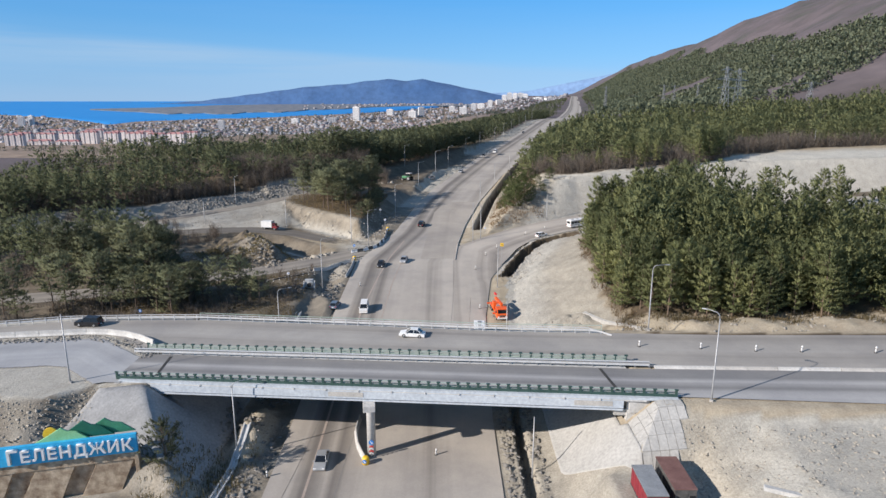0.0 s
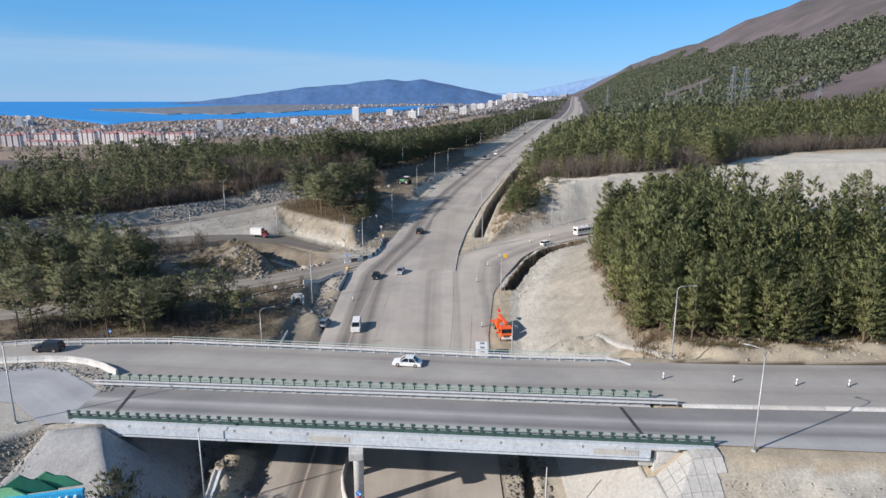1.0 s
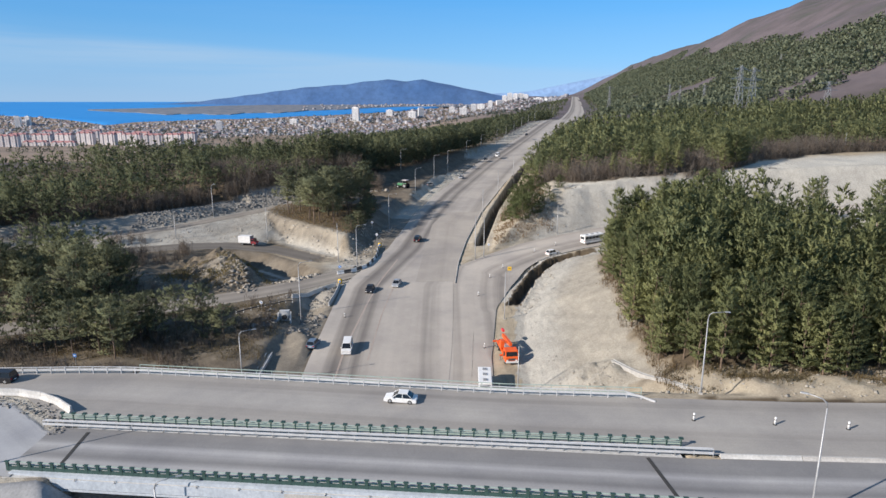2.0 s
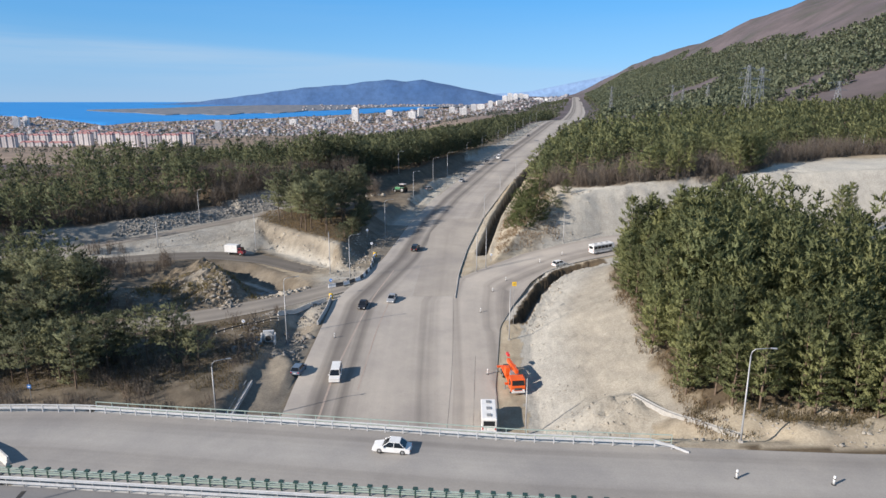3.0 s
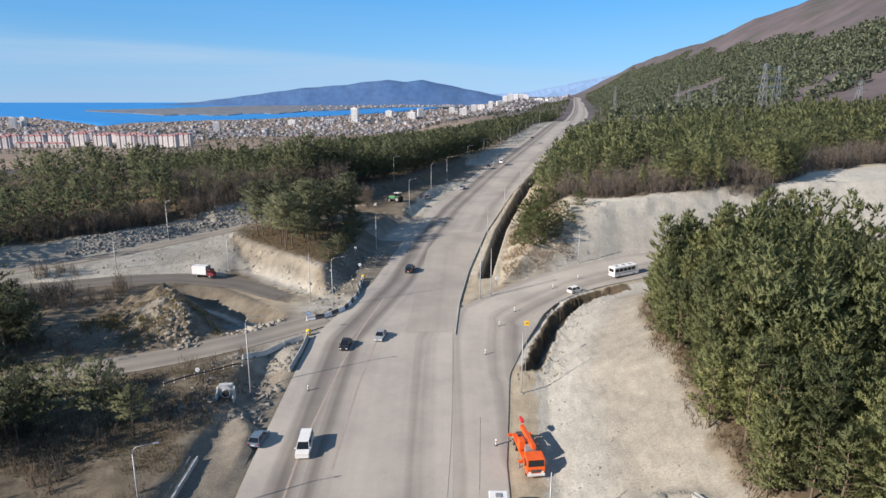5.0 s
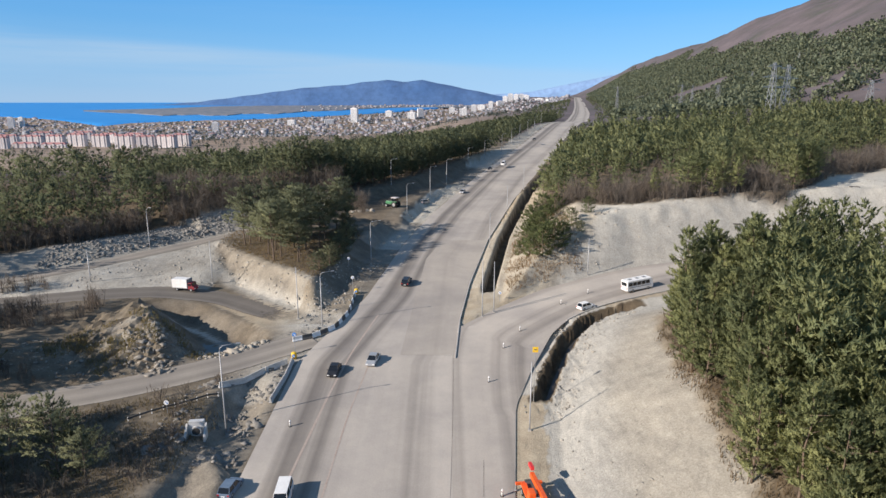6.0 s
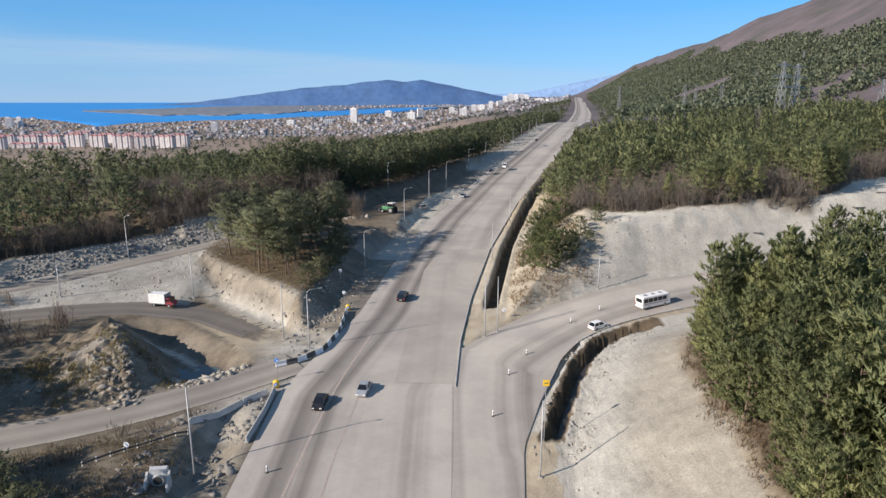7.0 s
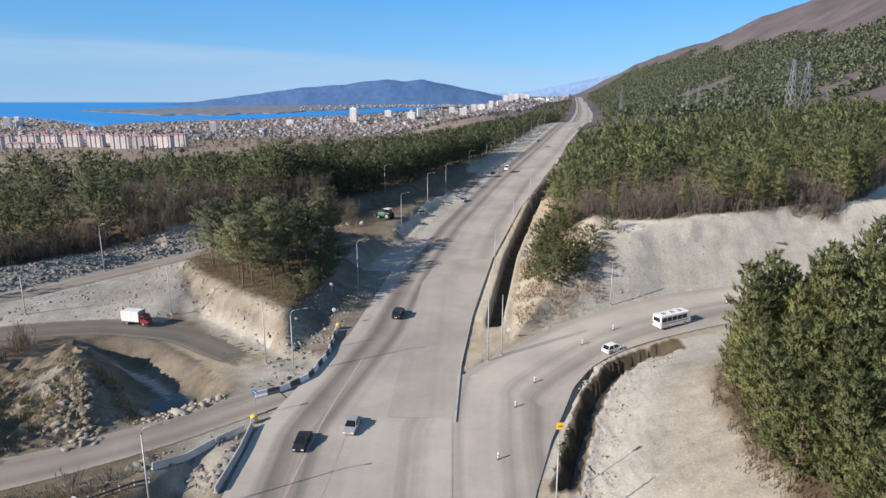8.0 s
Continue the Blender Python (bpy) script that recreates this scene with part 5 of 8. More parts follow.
def scatter(x0, x1, y0, y1, step, keep, seed):
    r = np.random.default_rng(seed)
    gx, gy = np.meshgrid(np.arange(x0, x1, step), np.arange(y0, y1, step))
    px = (gx + r.uniform(-0.42, 0.42, gx.shape) * step).ravel()
    py = (gy + r.uniform(-0.42, 0.42, gy.shape) * step).ravel()
    ok = keep(px, py)
    return np.stack([px[ok], py[ok]], -1)


def in_mound(X, Y):
    d = line_dist(X, Y, MOUND_EDGE)
    ins = (X > paved_right(Y)) & (Y < np.interp(X, [p[0] for p in MOUND_EDGE[4:]], [p[1] for p in MOUND_EDGE[4:]]))
    return ins & ~cleared(X, Y) & (d > 19.8 + wide_slope(Y) + 1.5 * wob(X, Y, 6, 1)) & (Y > np.interp(X, (28, 40, 60, 120), (118, 110, 107, 106)))


PINE_KINDS = []
for i, (tall, wide, low) in enumerate(((11.5, 2.8, 0.17), (10.0, 2.7, 0.13), (12.8, 2.8, 0.2), (8.8, 2.6, 0.1), (11.8, 2.5, 0.24), (5.4, 3.1, 0.02), (12.0, 4.4, 0.44))):
    shape = (11, 7, 9, 7) if i == 5 else (10, 7, 10, 8) if i == 6 else (15, 7, 8, 7)
    cv, cf, cn = pine_crown(20 + i, tall, wide, low, shape, 0.48 if i == 5 else 0.62, 0.125 if i == 5 else 0.13, i == 6)
    PINE_KINDS.append((raw_mesh("pine_trunk", *stem(tall, 0.17, 40 + i, 14), M_BARK), raw_mesh("pine_crown", cv, cf, M_BUSH if i == 5 else M_PINE, cn)))


PINE_OLD = []
for tk, ck in PINE_KINDS:
    ck = ck.copy()
    ck.materials.clear()
    ck.materials.append(M_PINE_OLD)
    PINE_OLD.append((tk, ck))


def pine(kind, x, y, scale, label, group, old=False):
    tk, ck = (PINE_OLD if old else PINE_KINDS)[kind]
    root = new("pine_tree")
    z = float(land_z(np.array([x]), np.array([y]))[0])
    root.matrix_basis = pose(x, y, z - 0.1, 0, 0, rng.uniform(0, 360)) @ Matrix.Diagonal((scale, scale, scale * rng.uniform(0.92, 1.08), 1))
    new("trunk", tk).parent = root
    new("crown", ck).parent = root
    return tagged(root, label, "tree", group)


def wood(name, places, seed, tall, wide, shape, size, thin, label, low=0.2, mat=None, kinds=5, trunks=False, boost=None, old=False):
    """One sheet of many small trees that nobody could count."""
    r = np.random.default_rng(seed)
    kk = [pine_crown(seed + i, tall, wide, low, shape, size, thin, old) for i in range(kinds)]
    zs = land_z(places[:, 0], places[:, 1])
    pick = r.integers(0, kinds, len(places))
    grow = r.uniform(0.62, 1.18, len(places)) * (1 + 0.16 * wob(places[:, 0], places[:, 1], 17, seed))
    grow = grow if boost is None else grow * boost
    V, Fc, N, o = [], [], [], 0
    for k in range(kinds):
        sel = np.where(pick == k)[0]
        v, f, nr = kk[k]
        a, s = r.random(len(sel)) * 6.283, grow[sel]
        ca, sa = np.cos(a)[:, None], np.sin(a)[:, None]
        X = (v[None, :, 0] * ca - v[None, :, 1] * sa) * s[:, None] + places[sel, 0][:, None]
        Y = (v[None, :, 0] * sa + v[None, :, 1] * ca) * s[:, None] + places[sel, 1][:, None]
        Z = v[None, :, 2] * s[:, None] + zs[sel][:, None]
        V.append(np.stack([X, Y, Z], -1).reshape(-1, 3))
        N.append(np.stack([nr[None, :, 0] * ca - nr[None, :, 1] * sa, nr[None, :, 0] * sa + nr[None, :, 1] * ca, nr[None, :, 2] + 0 * sa], -1).reshape(-1, 3))
        Fc.append((f[None] + (np.arange(len(sel)) * len(v))[:, None, None] + o).reshape(-1, 3))
        o += len(sel) * len(v)
    ob = mesh_object(name, np.concatenate(V), np.concatenate(Fc), mat or M_PINE_FAR, True, np.concatenate(N))
    tone = np.concatenate([np.repeat(r.random(np.sum(pick == k)), len(kk[k][0])) for k in range(kinds)])
    ob.data.attributes.new("tone", "FLOAT", "POINT").data.foreach_set("value", tone.astype(np.float32))
    if trunks:
        n = len(places)
        t = np.array([(-0.14, 0, -0.4), (0.07, 0.12, -0.4), (0.07, -0.12, -0.4), (0, 0, 0.9 * tall)])
        P = t[None] * np.stack([np.ones(n), np.ones(n), grow], -1)[:, None, :] + np.stack([places[:, 0], places[:, 1], zs], -1)[:, None, :]
        tri = np.array([(0, 1, 3), (1, 2, 3), (2, 0, 3)])
        tagged(mesh_object(name + "_trunks", P.reshape(-1, 3), (tri[None] + (np.arange(n) * 4)[:, None, None]).reshape(-1, 3), M_BARK), "bare brown trunks of the pine wood", "tree trunks", kind="stuff")
    return tagged(ob, label, "trees", kind="stuff")


LABEL_PINE = "dense dark green pine with a bare brown trunk"
mound = scatter(28, 135, 104, 236, 3.0, in_mound, 5)
edge_d = line_dist(mound[:, 0], mound[:, 1], MOUND_EDGE)
front = (mound[:, 0] < 70) & ((mound[:, 1] < 118) | (edge_d - wide_slope(mound[:, 1]) < 26.5) | ((edge_d < 34) & (mound[:, 1] > 140) & (mound[:, 0] < 62)))
for x, y in mound[front]:
    pine(int(rng.integers(5)), x, y, rng.uniform(0.84, 1.08) * (1.02 + 0.28 * float(sstep(165, 185, y))), LABEL_PINE, "pines on the mound")
for x, y, s in ((84, 190, 0.9), (90, 176, 1.1), (97, 184, 1.0), (104, 172, 1.15), (113, 180, 0.95), (120, 166, 1.0)):
    pine(4, x, y, s * 0.95, "lone pine standing on stripped sandy ground", "lone pines on the mound")
wood("wood_mound", mound[~front], 60, 11.6, 2.8, (11, 5, 3, 4), 0.92, 0.28, "dense young pine wood on the mound", mat=M_PINE_MOUND, boost=1.08 + 0.2 * sstep(165, 185, mound[~front, 1]) + 0.06 * sstep(80, 65, mound[~front, 0]))

left_near = scatter(-125, -29, 115, 160, 3.4, lambda X, Y: (line_dist(X, Y, LOW_ROAD) > 6) & (Y > np.interp(X, (-110, -64, -45), (125, 129, 130)) + 3 * wob(X, Y, 6, 7)) & (X < -40.5) & (Y < np.interp(X, (-110, -64, -49, -39), (137, 145, 148, 142))) & (wob(X, Y, 9, 2) > np.interp(X, (-78, -60), (0.35, -0.15))), 6)
sel = left_near[:, 0] > -95
for x, y in left_near[sel]:
    kind = (6, 6, 5, 6)[int(rng.integers(4))]
    pine(kind, x, y, rng.uniform(0.9, 1.4) if kind == 5 else rng.uniform(0.6, 0.95), LABEL_PINE, "pines beside the side road", True)
wood("wood_side", left_near[~sel], 61, 9.0, 2.4, (10, 6, 5, 5), 0.6, 0.14, "pine wood beside the side road")
left_mid = scatter(-190, -64, 158, 232, 4.7, lambda X, Y: (line_dist(X, Y, LOW_ROAD) > 6.5) & (line_dist(X, Y, TRUCK_ROAD) > 5.5) & (line_dist(X, Y, TOP_ROAD) > 5) & (Y > np.interp(X, [p[0] for p in LOW_ROAD], [p[1] for p in LOW_ROAD])) & (X < -72) & (Y < np.interp(X, (-190, -130, -110, -92, -82, -70), (232, 226, 216, 203, 195, 184))), 7)
left_mid = left_mid[(left_mid[:, 1] < np.interp(left_mid[:, 0], (-112, -98, -86, -72), (235, 196, 180, 172)))]
gap = (wob(left_mid[:, 0], left_mid[:, 1], 13, 4) > 0.22) & (left_mid[:, 0] < -84) & (left_mid[:, 1] < 208)
mid_bare, left_mid = left_mid[gap], left_mid[~gap]
sel = (left_mid[:, 0] > -82) | ((left_mid[:, 0] > -104) & (left_mid[:, 1] < 174))
for x, y in left_mid[sel]:
    pine((6, 6, 2, 0)[int(rng.integers(4))], x, y, rng.uniform(0.82, 1.2), LABEL_PINE, "pines below the upper road", True)
# old pines with bare trunks between the side road and the overpass
for x, y, s in ((-77, 136.4, 1.1), (-73.6, 145.6, 1.2), (-70.8, 144.9, 1.05), (-74.2, 141.0, 0.95), (-68.6, 143.6, 1.1), (-85.2, 136.6, 1.15), (-78.6, 140, 1.2), (-89, 137.4, 1.0), (-82, 133.2, 0.85), (-94, 132.5, 1.15), (-66.4, 148.5, 0.9)):
    pine(6, x, y, s, "old olive-green pine with a long bare trunk", "old pines beside the side road", True)
wood("wood_middle", left_mid[~sel], 62, 12.5, 3.2, (8, 5, 4, 4), 0.92, 0.26, "pine wood below the upper road", 0.3, old=True)
knoll = scatter(-56, -18, 208, 276, 5.6, lambda X, Y: (road_left(Y) - X > 18) & (Y < 265) & (((X + 40) / 16) ** 2 + ((Y - 244) / 29) ** 2 < 1) & (Y - np.interp(X, (-75, -67, -55, -44, -35, -28, -18), (262, 247, 230, 219, 211, 203, 199)) > 9), 8)
for x, y in knoll:
    pine((6, 6, 6, 2)[int(rng.integers(4))], x, y, rng.uniform(0.95, 1.4), "tall olive-green pine with a long bare trunk", "pines on the knoll", True)
for x, y, s in ((-28.5, 219, 0.8), (-27, 224, 0.9), (-26.5, 229, 1.0), (-26, 234, 1.0), (-27.5, 239, 0.9), (-26, 246, 1.0), (-27, 253, 1.0), (-28, 260, 1.0)):
    pine(5, x, y, s, "dark bushy pine on the shaded flank of the knoll", "bushes on the knoll's flank", True)

far_left = scatter(-420, 190, 205, 1000, 5.9, lambda X, Y: (road_left(Y) - X > tree_line(Y) + 1) & (line_dist(X, Y, TOP_ROAD) > 17.5) & (Y > np.interp(X, [p[0] for p in TOP_ROAD], [p[1] for p in TOP_ROAD]))
                   & (Y < np.interp(X / Y, (-0.75, -0.6, -0.43, -0.3, -0.16, 0.0), (244, 270, 345, 480, 700, 940)) * (1 + 0.05 * wob(X, Y, 40, 2))), 9)
bare = lambda X, Y: (wob(X, Y, 26, 9) + 0.4 * wob(X, Y, 9, 1) > 0.42) | (((X + 84) / 17) ** 2 + ((Y - 292) / 13) ** 2 < 1 + 0.3 * wob(X, Y, 14, 2))
thin = bare(far_left[:, 0], far_left[:, 1]) & ((far_left[:, 0] > -125) & (far_left[:, 1] < 345) | (wob(far_left[:, 0], far_left[:, 1], 31, 4) > 0.35))
left_bare, far_left = far_left[thin & (far_left[:, 1] < 480)], far_left[~thin]
nearer = far_left[:, 1] < 390
wood("wood_left", far_left[nearer], 70, 10.8, 3.5, (7, 5, 3, 4), 1.1, 0.36, "dark green pine wood with bare trunks", 0.36, trunks=True, old=True, boost=1 + 0.12 * sstep(75, 50, road_left(far_left[nearer, 1]) - far_left[nearer, 0]) * sstep(262, 275, far_left[nearer, 1]))
wood("wood_left_far", far_left[~nearer], 71, 9.4, 3.4, (5, 4, 2, 3), 1.6, 0.75, "dark green pine wood falling to the plain")
edge_row = scatter(-60, 60, 268, 470, 2.75, lambda X, Y: (Y > 294) & (road_left(Y) - X > tree_line(Y)) & (road_left(Y) - X < tree_line(Y) + 11 + 2 * wob(X, Y, 9, 2)), 14)
wood("wood_verge", edge_row, 72, 12.6, 3.1, (9, 5, 3, 4), 0.95, 0.3, "tall dark pines along the shaded verge", 0.2, trunks=True, old=True)
plateau = lambda X, Y: Y > ridge_front(X) + 2 + 3 * wob(X, Y, 9, 3)
far_right = scatter(20, 400, 235, 600, 5.7, lambda X, Y: (X - road_right(Y) > np.interp(Y, (235, 300, 420), (16, 13, 9))) & plateau(X, Y) & (X < 0.8 * Y + 40) & (Y < 520 + 60 * wob(X, Y, 60, 2)), 10)
thin = bare(far_right[:, 0], far_right[:, 1])
front_gap = far_right[:, 1] < ridge_front(far_right[:, 0]) + np.where((far_right[:, 0] < 66) & (far_right[:, 0] > 42), 13, np.where((far_right[:, 0] > 84) & (far_right[:, 0] < 98), 22, np.where((far_right[:, 0] > 126) & (far_right[:, 0] < 170), 16, 1)))
thin = thin | front_gap
right_bare, far_right = far_right[thin], far_right[~thin]
nearer = far_right[:, 1] < ridge_front(far_right[:, 0]) + 50
wood("wood_right", far_right[nearer], 80, 11.4, 3.4, (8, 6, 4, 4), 0.95, 0.26, "green pine wood above the sandy terrace", 0.3, M_PINE_RIGHT, trunks=True, old=True)
for x, dy, s in ((69, 1.0, 0.95), (72.5, 3.0, 1.05), (76, 0.4, 0.85), (79, 2.6, 1.1), (82.5, 1.2, 0.9), (99.5, 0.5, 1.0), (102, 3.6, 1.1), (104.5, -0.6, 1.15), (107, 2.4, 1.05), (110, 0.8, 0.95), (113.5, 3.0, 1.0), (61, 4.0, 0.75), (46, 5.0, 0.7)):
    pine((2, 6, 4, 0)[int(rng.integers(4))], x, float(ridge_front(x)) + dy, s, "green pine with a bare pale trunk at the wood's edge", "pines above the terrace")
wood("wood_right_far", far_right[~nearer], 81, 10.8, 3.4, (6, 4, 2, 3), 1.6, 0.7, "green pine wood behind the sandy terrace", mat=M_PINE_RIGHT)
hills = scatter(100, 1300, 640, 2900, 5.1, lambda X, Y: (X - road_right(Y) > 30) & (X < 0.85 * Y) & (base_z(X, Y) < np.interp(X / Y, (0.2, 0.35, 0.45, 0.7), (150, 168, 155, 140)) + 30 * wob(X, Y, 140, 4)) & (base_z(X, Y) > 34 + 7 * wob(X, Y, 70, 1)) & (wob(X, Y, 150, 7) + 0.5 * wob(X, Y, 50, 3) > -0.42), 12)
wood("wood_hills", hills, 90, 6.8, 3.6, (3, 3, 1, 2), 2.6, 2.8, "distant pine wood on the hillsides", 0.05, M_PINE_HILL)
strip_trees = scatter(90, 560, 760, 2400, 13, lambda X, Y: (np.abs(X - 0.5 * (road_left(Y) + road_right(Y))) > 26) & (np.abs(X - 0.5 * (road_left(Y) + road_right(Y))) < 120) & (wob(X, Y, 80, 5) > -0.2), 13)
wood("wood_roadside", strip_trees, 91, 7, 3.4, (3, 4, 1, 3), 2.4, 1.2, "distant roadside pines along the highway", 0.05)

# ---- sea and distance ----
def sea_z(Y):
    return np.interp(Y, (2400, 2900, 3500, 4900), (-84, -84, -45, 24.5))


def coast(u):
    return np.interp(u, (-0.9, -0.70, -0.60, -0.52, -0.43, -0.25, -0.146, -0.075, 0.014, 0.06), (3750, 3650, 3400, 3100, 3280, 3450, 3700, 3950, 4450, 4900))


us, vs = np.linspace(-1.0, 0.06, 90), np.linspace(0, 1, 30)
P = [[(u * (coast(u) + (4900 - coast(u)) * v), coast(u) + (4900 - coast(u)) * v) for v in vs] for u in us]
P = np.array(P)
SZ = sea_z(P[..., 1]) + 3.0
SZ[:, 0] -= 14.0    # the near edge dips under the shore
tagged(mesh_object("water", np.dstack([P, SZ]).reshape(-1, 3), grid_faces(90, 30), M_SEA, True), "deep blue bay and open sea", "sea", kind="structure")


def range_of_hills(name, y0, depth, u0, u1, top, mat, label, low=-60):
    u = np.linspace(u0, u1, 160)
    rows = []
    for k, (w, d) in enumerate(((0, -0.5), (0.35, -0.3), (0.75, -0.12), (1.0, 0.0), (0.6, 0.5), (0, 1.0))):
        y = y0 + d * depth
        h = low + (top(u) - low) * w + (0 if w in (0, 1) else 1) * 6 * np.sin(u * 90 + k)
        rows.append(np.stack([u * y, 0 * u + y, h], -1))
    R = np.array(rows)
    return tagged(mesh_object(name, R.reshape(-1, 3), grid_faces(6, 160), mat, True), label, "hills", kind="structure")


def cape(u):
    px = 784 + 1120 * u
    y = np.interp(px, (180, 300, 370, 450, 550, 620, 655, 690, 720, 750, 800, 860, 900, 980), (186, 183, 178, 168, 155, 150, 145, 142, 145, 142, 152, 164, 172, 180))
    return EYE + 4600 * (174 - y) / 1120 + 1.5 * np.sin(u * 140)


def blue_hills(u):
    px = 784 + 1120 * u
    y = np.interp(px, (860, 930, 990, 1050, 1100, 1300), (166, 162, 150, 138, 128, 120))
    return EYE + 4750 * (174 - y) / 1120


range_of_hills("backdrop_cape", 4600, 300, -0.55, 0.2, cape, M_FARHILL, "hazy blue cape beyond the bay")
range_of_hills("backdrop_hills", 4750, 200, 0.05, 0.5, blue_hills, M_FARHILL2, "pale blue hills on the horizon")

# ---- street furniture ----
def gz(x, y):
    return float(land_z(np.array([float(x)]), np.array([float(y)]))[0]) - 0.1


def road_h(x, y):
    return float(road_z(y)) + 0.06 * max(0.0, x - 8) * float(sstep(165, 195, y)) + 0.02


def lamp(x, y, tall, arm_yaw, arm=2.0, z=None):
    """A tapered steel lamp post; the arm points along arm_yaw, or there is none."""
    z = gz(x, y) if z is None else z
    name = "street_lamp" if arm else "lamp_post"
    root = thing(name, pose(x, y, z, 0, 0, arm_yaw), "tapered galvanised steel street lamp with a curved arm" if arm else "plain tapered grey steel post without a lamp", "street lamp", "lamp posts")
    part("pole", Shape().tube([(0, 0, -0.3), (0, 0, 1.2), (0, 0, tall - (0.9 if arm else 0))], [0.13, 0.115, 0.07], 10), M_GALV, root, smooth=True)
    part("base_plate", Shape().box((0, 0, 0.12), (0.44, 0.44, 0.26)), M_CONC, root)
    if arm:
        part("arm", Shape().tube([(0, 0, tall - 0.92), (0.12, 0, tall - 0.4), (0.45, 0, tall - 0.1), (arm, 0, tall + 0.12)], [0.07, 0.065, 0.055, 0.045], 8), M_GALV, root, smooth=True)
        head = part("lamp_head", Shape().box((arm + 0.3, 0, tall + 0.13), (0.75, 0.26, 0.12), (0.8, 0.7)), M_GALV, root, bevel=0.03)
        part("lens", Shape().box((arm + 0.32, 0, tall + 0.062), (0.5, 0.18, 0.02)), M_LAMP, head)
    return root


lamp(-55.2, 86.6, 10.7, 0, 0)
lamp(35.1, 75.9, 12.3, 150, 1.6, float(deck_z(35)) - 0.1)
lamp(35.0, 101.8, 11.6, -10, 2.0, float(deck_z(35)) - 0.1)
lamp(-29.8, 82.3, 10.6, 20, 2.2)
lamp(12.4, 78.2, 10.8, 180, 0)
lamp(-33.7, 123.2, 9.2, 15, 2.2)
lamp(-31.3, 157.6, 15.8 - gz(-31.3, 157.6), 15, 2.4)
lamp(-23.5, 194.2, 11.6, 15, 2.2)
lamp(-29.5, 199.0, 11.4, 0, 0)
lamp(-18.0, 236.0, 11.8, 10, 2.2)
lamp(-11.2, 288.4, 10.6, 10, 2.0)
lamp(-3.8, 320.6, 11.4, 10, 2.0)
lamp(-19.7, 327.0, 10.2, 10, 2.0)
lamp(2.9, 353.9, 11.4, 5, 2.0)
lamp(14.2, 398.5, 11.2, 5, 2.0)
lamp(25.0, 434.9, 11.0, 5, 2.0)
lamp(37.8, 468.4, 11.3, 5, 2.0)
for y in (505, 540, 580, 620, 665):
    lamp(float(road_left(y)) - 6.5, y, 11.0, 0, 2.0)
lamp(-80.3, 242.9, 11.6, 0, 0.9)
lamp(-56.3, 223.3, 10.9, 0, 0)
lamp(-83.2, 217.2, 8.1, 0, 0)
lamp(36.8, 221.4, 9.4, 0, 0)
lamp(9.6, 198.9, 12.8, 0, 0)
lamp(12.2, 200.9, 11.4, 0, 0)
lamp(13.9, 155.1, 10.8, 0, 0)
lamp(12.9, 121.0, 9.2, 150, 0)
lamp(173.2, 298.5, 7.7, 0, 0)
for y in (250, 290, 335):
    lamp(float(road_right(y)) + 1.8, y, 10.5, 180, 0)


def bollard(x, y, z):
    root = thing("bollard", pose(x, y, z), "white plastic lane bollard with dark bands", "bollard", "lane bollards")
    part("tube", Shape().tube([(0, 0, 0.05), (0, 0, 0.95), (0, 0, 1.0)], [0.13, 0.12, 0.07], 10), M_WHITE, root, smooth=True)
    part("foot", Shape().tube([(0, 0, 0.0), (0, 0, 0.07)], [0.25, 0.2], 10), M_TYRE, root)
    part("band", Shape().tube([(0, 0, 0.62), (0, 0, 0.72)], 0.132, 10), M_DIRTY, root)


for x, y in ((12.7, 183.0), (16.6, 190.2), (27.1, 203.3), (34.2, 209.0), (48.0, 215.6), (60.0, 219.0)):
    bollard(x, y, float(ramp_z(x, y)) + 0.02)
for x, y in ((-1.0, 82.8), (-21.3, 156.3), (5.7, 331.0), (8.2, 343.7), (10.3, 352.0), (17.9, 373.8), (8.6, 140.5), (9.0, 170.0)):
    bollard(x, y, road_h(x, y))
bollard(-24.2, 77.4, gz(-24.2, 77.4) + 0.05)
for x, y in ((31.3, 94.6), (40.5, 93.1), (48.4, 91.6), (55.1, 90.9), (65.7, 89.8)):
    bollard(x, y, float(deck_z(x)) + 0.03)

# striped barriers at the side road's mouth
block_line("striped_barrier", [(-27.8, 186.3), (-24.0, 188.3), (-20.6, 192.6), (-19.0, 201), (-19.2, 212)], 2.0, 0.95, 0.55, "concrete traffic barrier block painted in dark and white", "striped barriers", [M_WHITE, M_DIRTY])
block_line("barrier_block", [(-25.8, 177.8), (-25.6, 171.5), (-26.0, 163.0)], 2.0, 0.95, 0.55, "plain grey concrete traffic barrier block beside the gully", "gully barriers", [M_CONC_NEW])
block_line("low_wall", [(-35.5, 167.0), (-26.6, 177.0)], 4.4, 1.0, 0.5, "pale concrete parapet block beside the side road", "parapet blocks", [M_CONC_NEW])
block_line("curved_barrier", [(-13.3, 92.5), (-13.5, 88.5), (-12.6, 84.5), (-11.2, 81.2)], 2.0, 0.95, 0.55, "pale concrete barrier block curving round the pier", "pier blocks", [M_CONC_NEW])


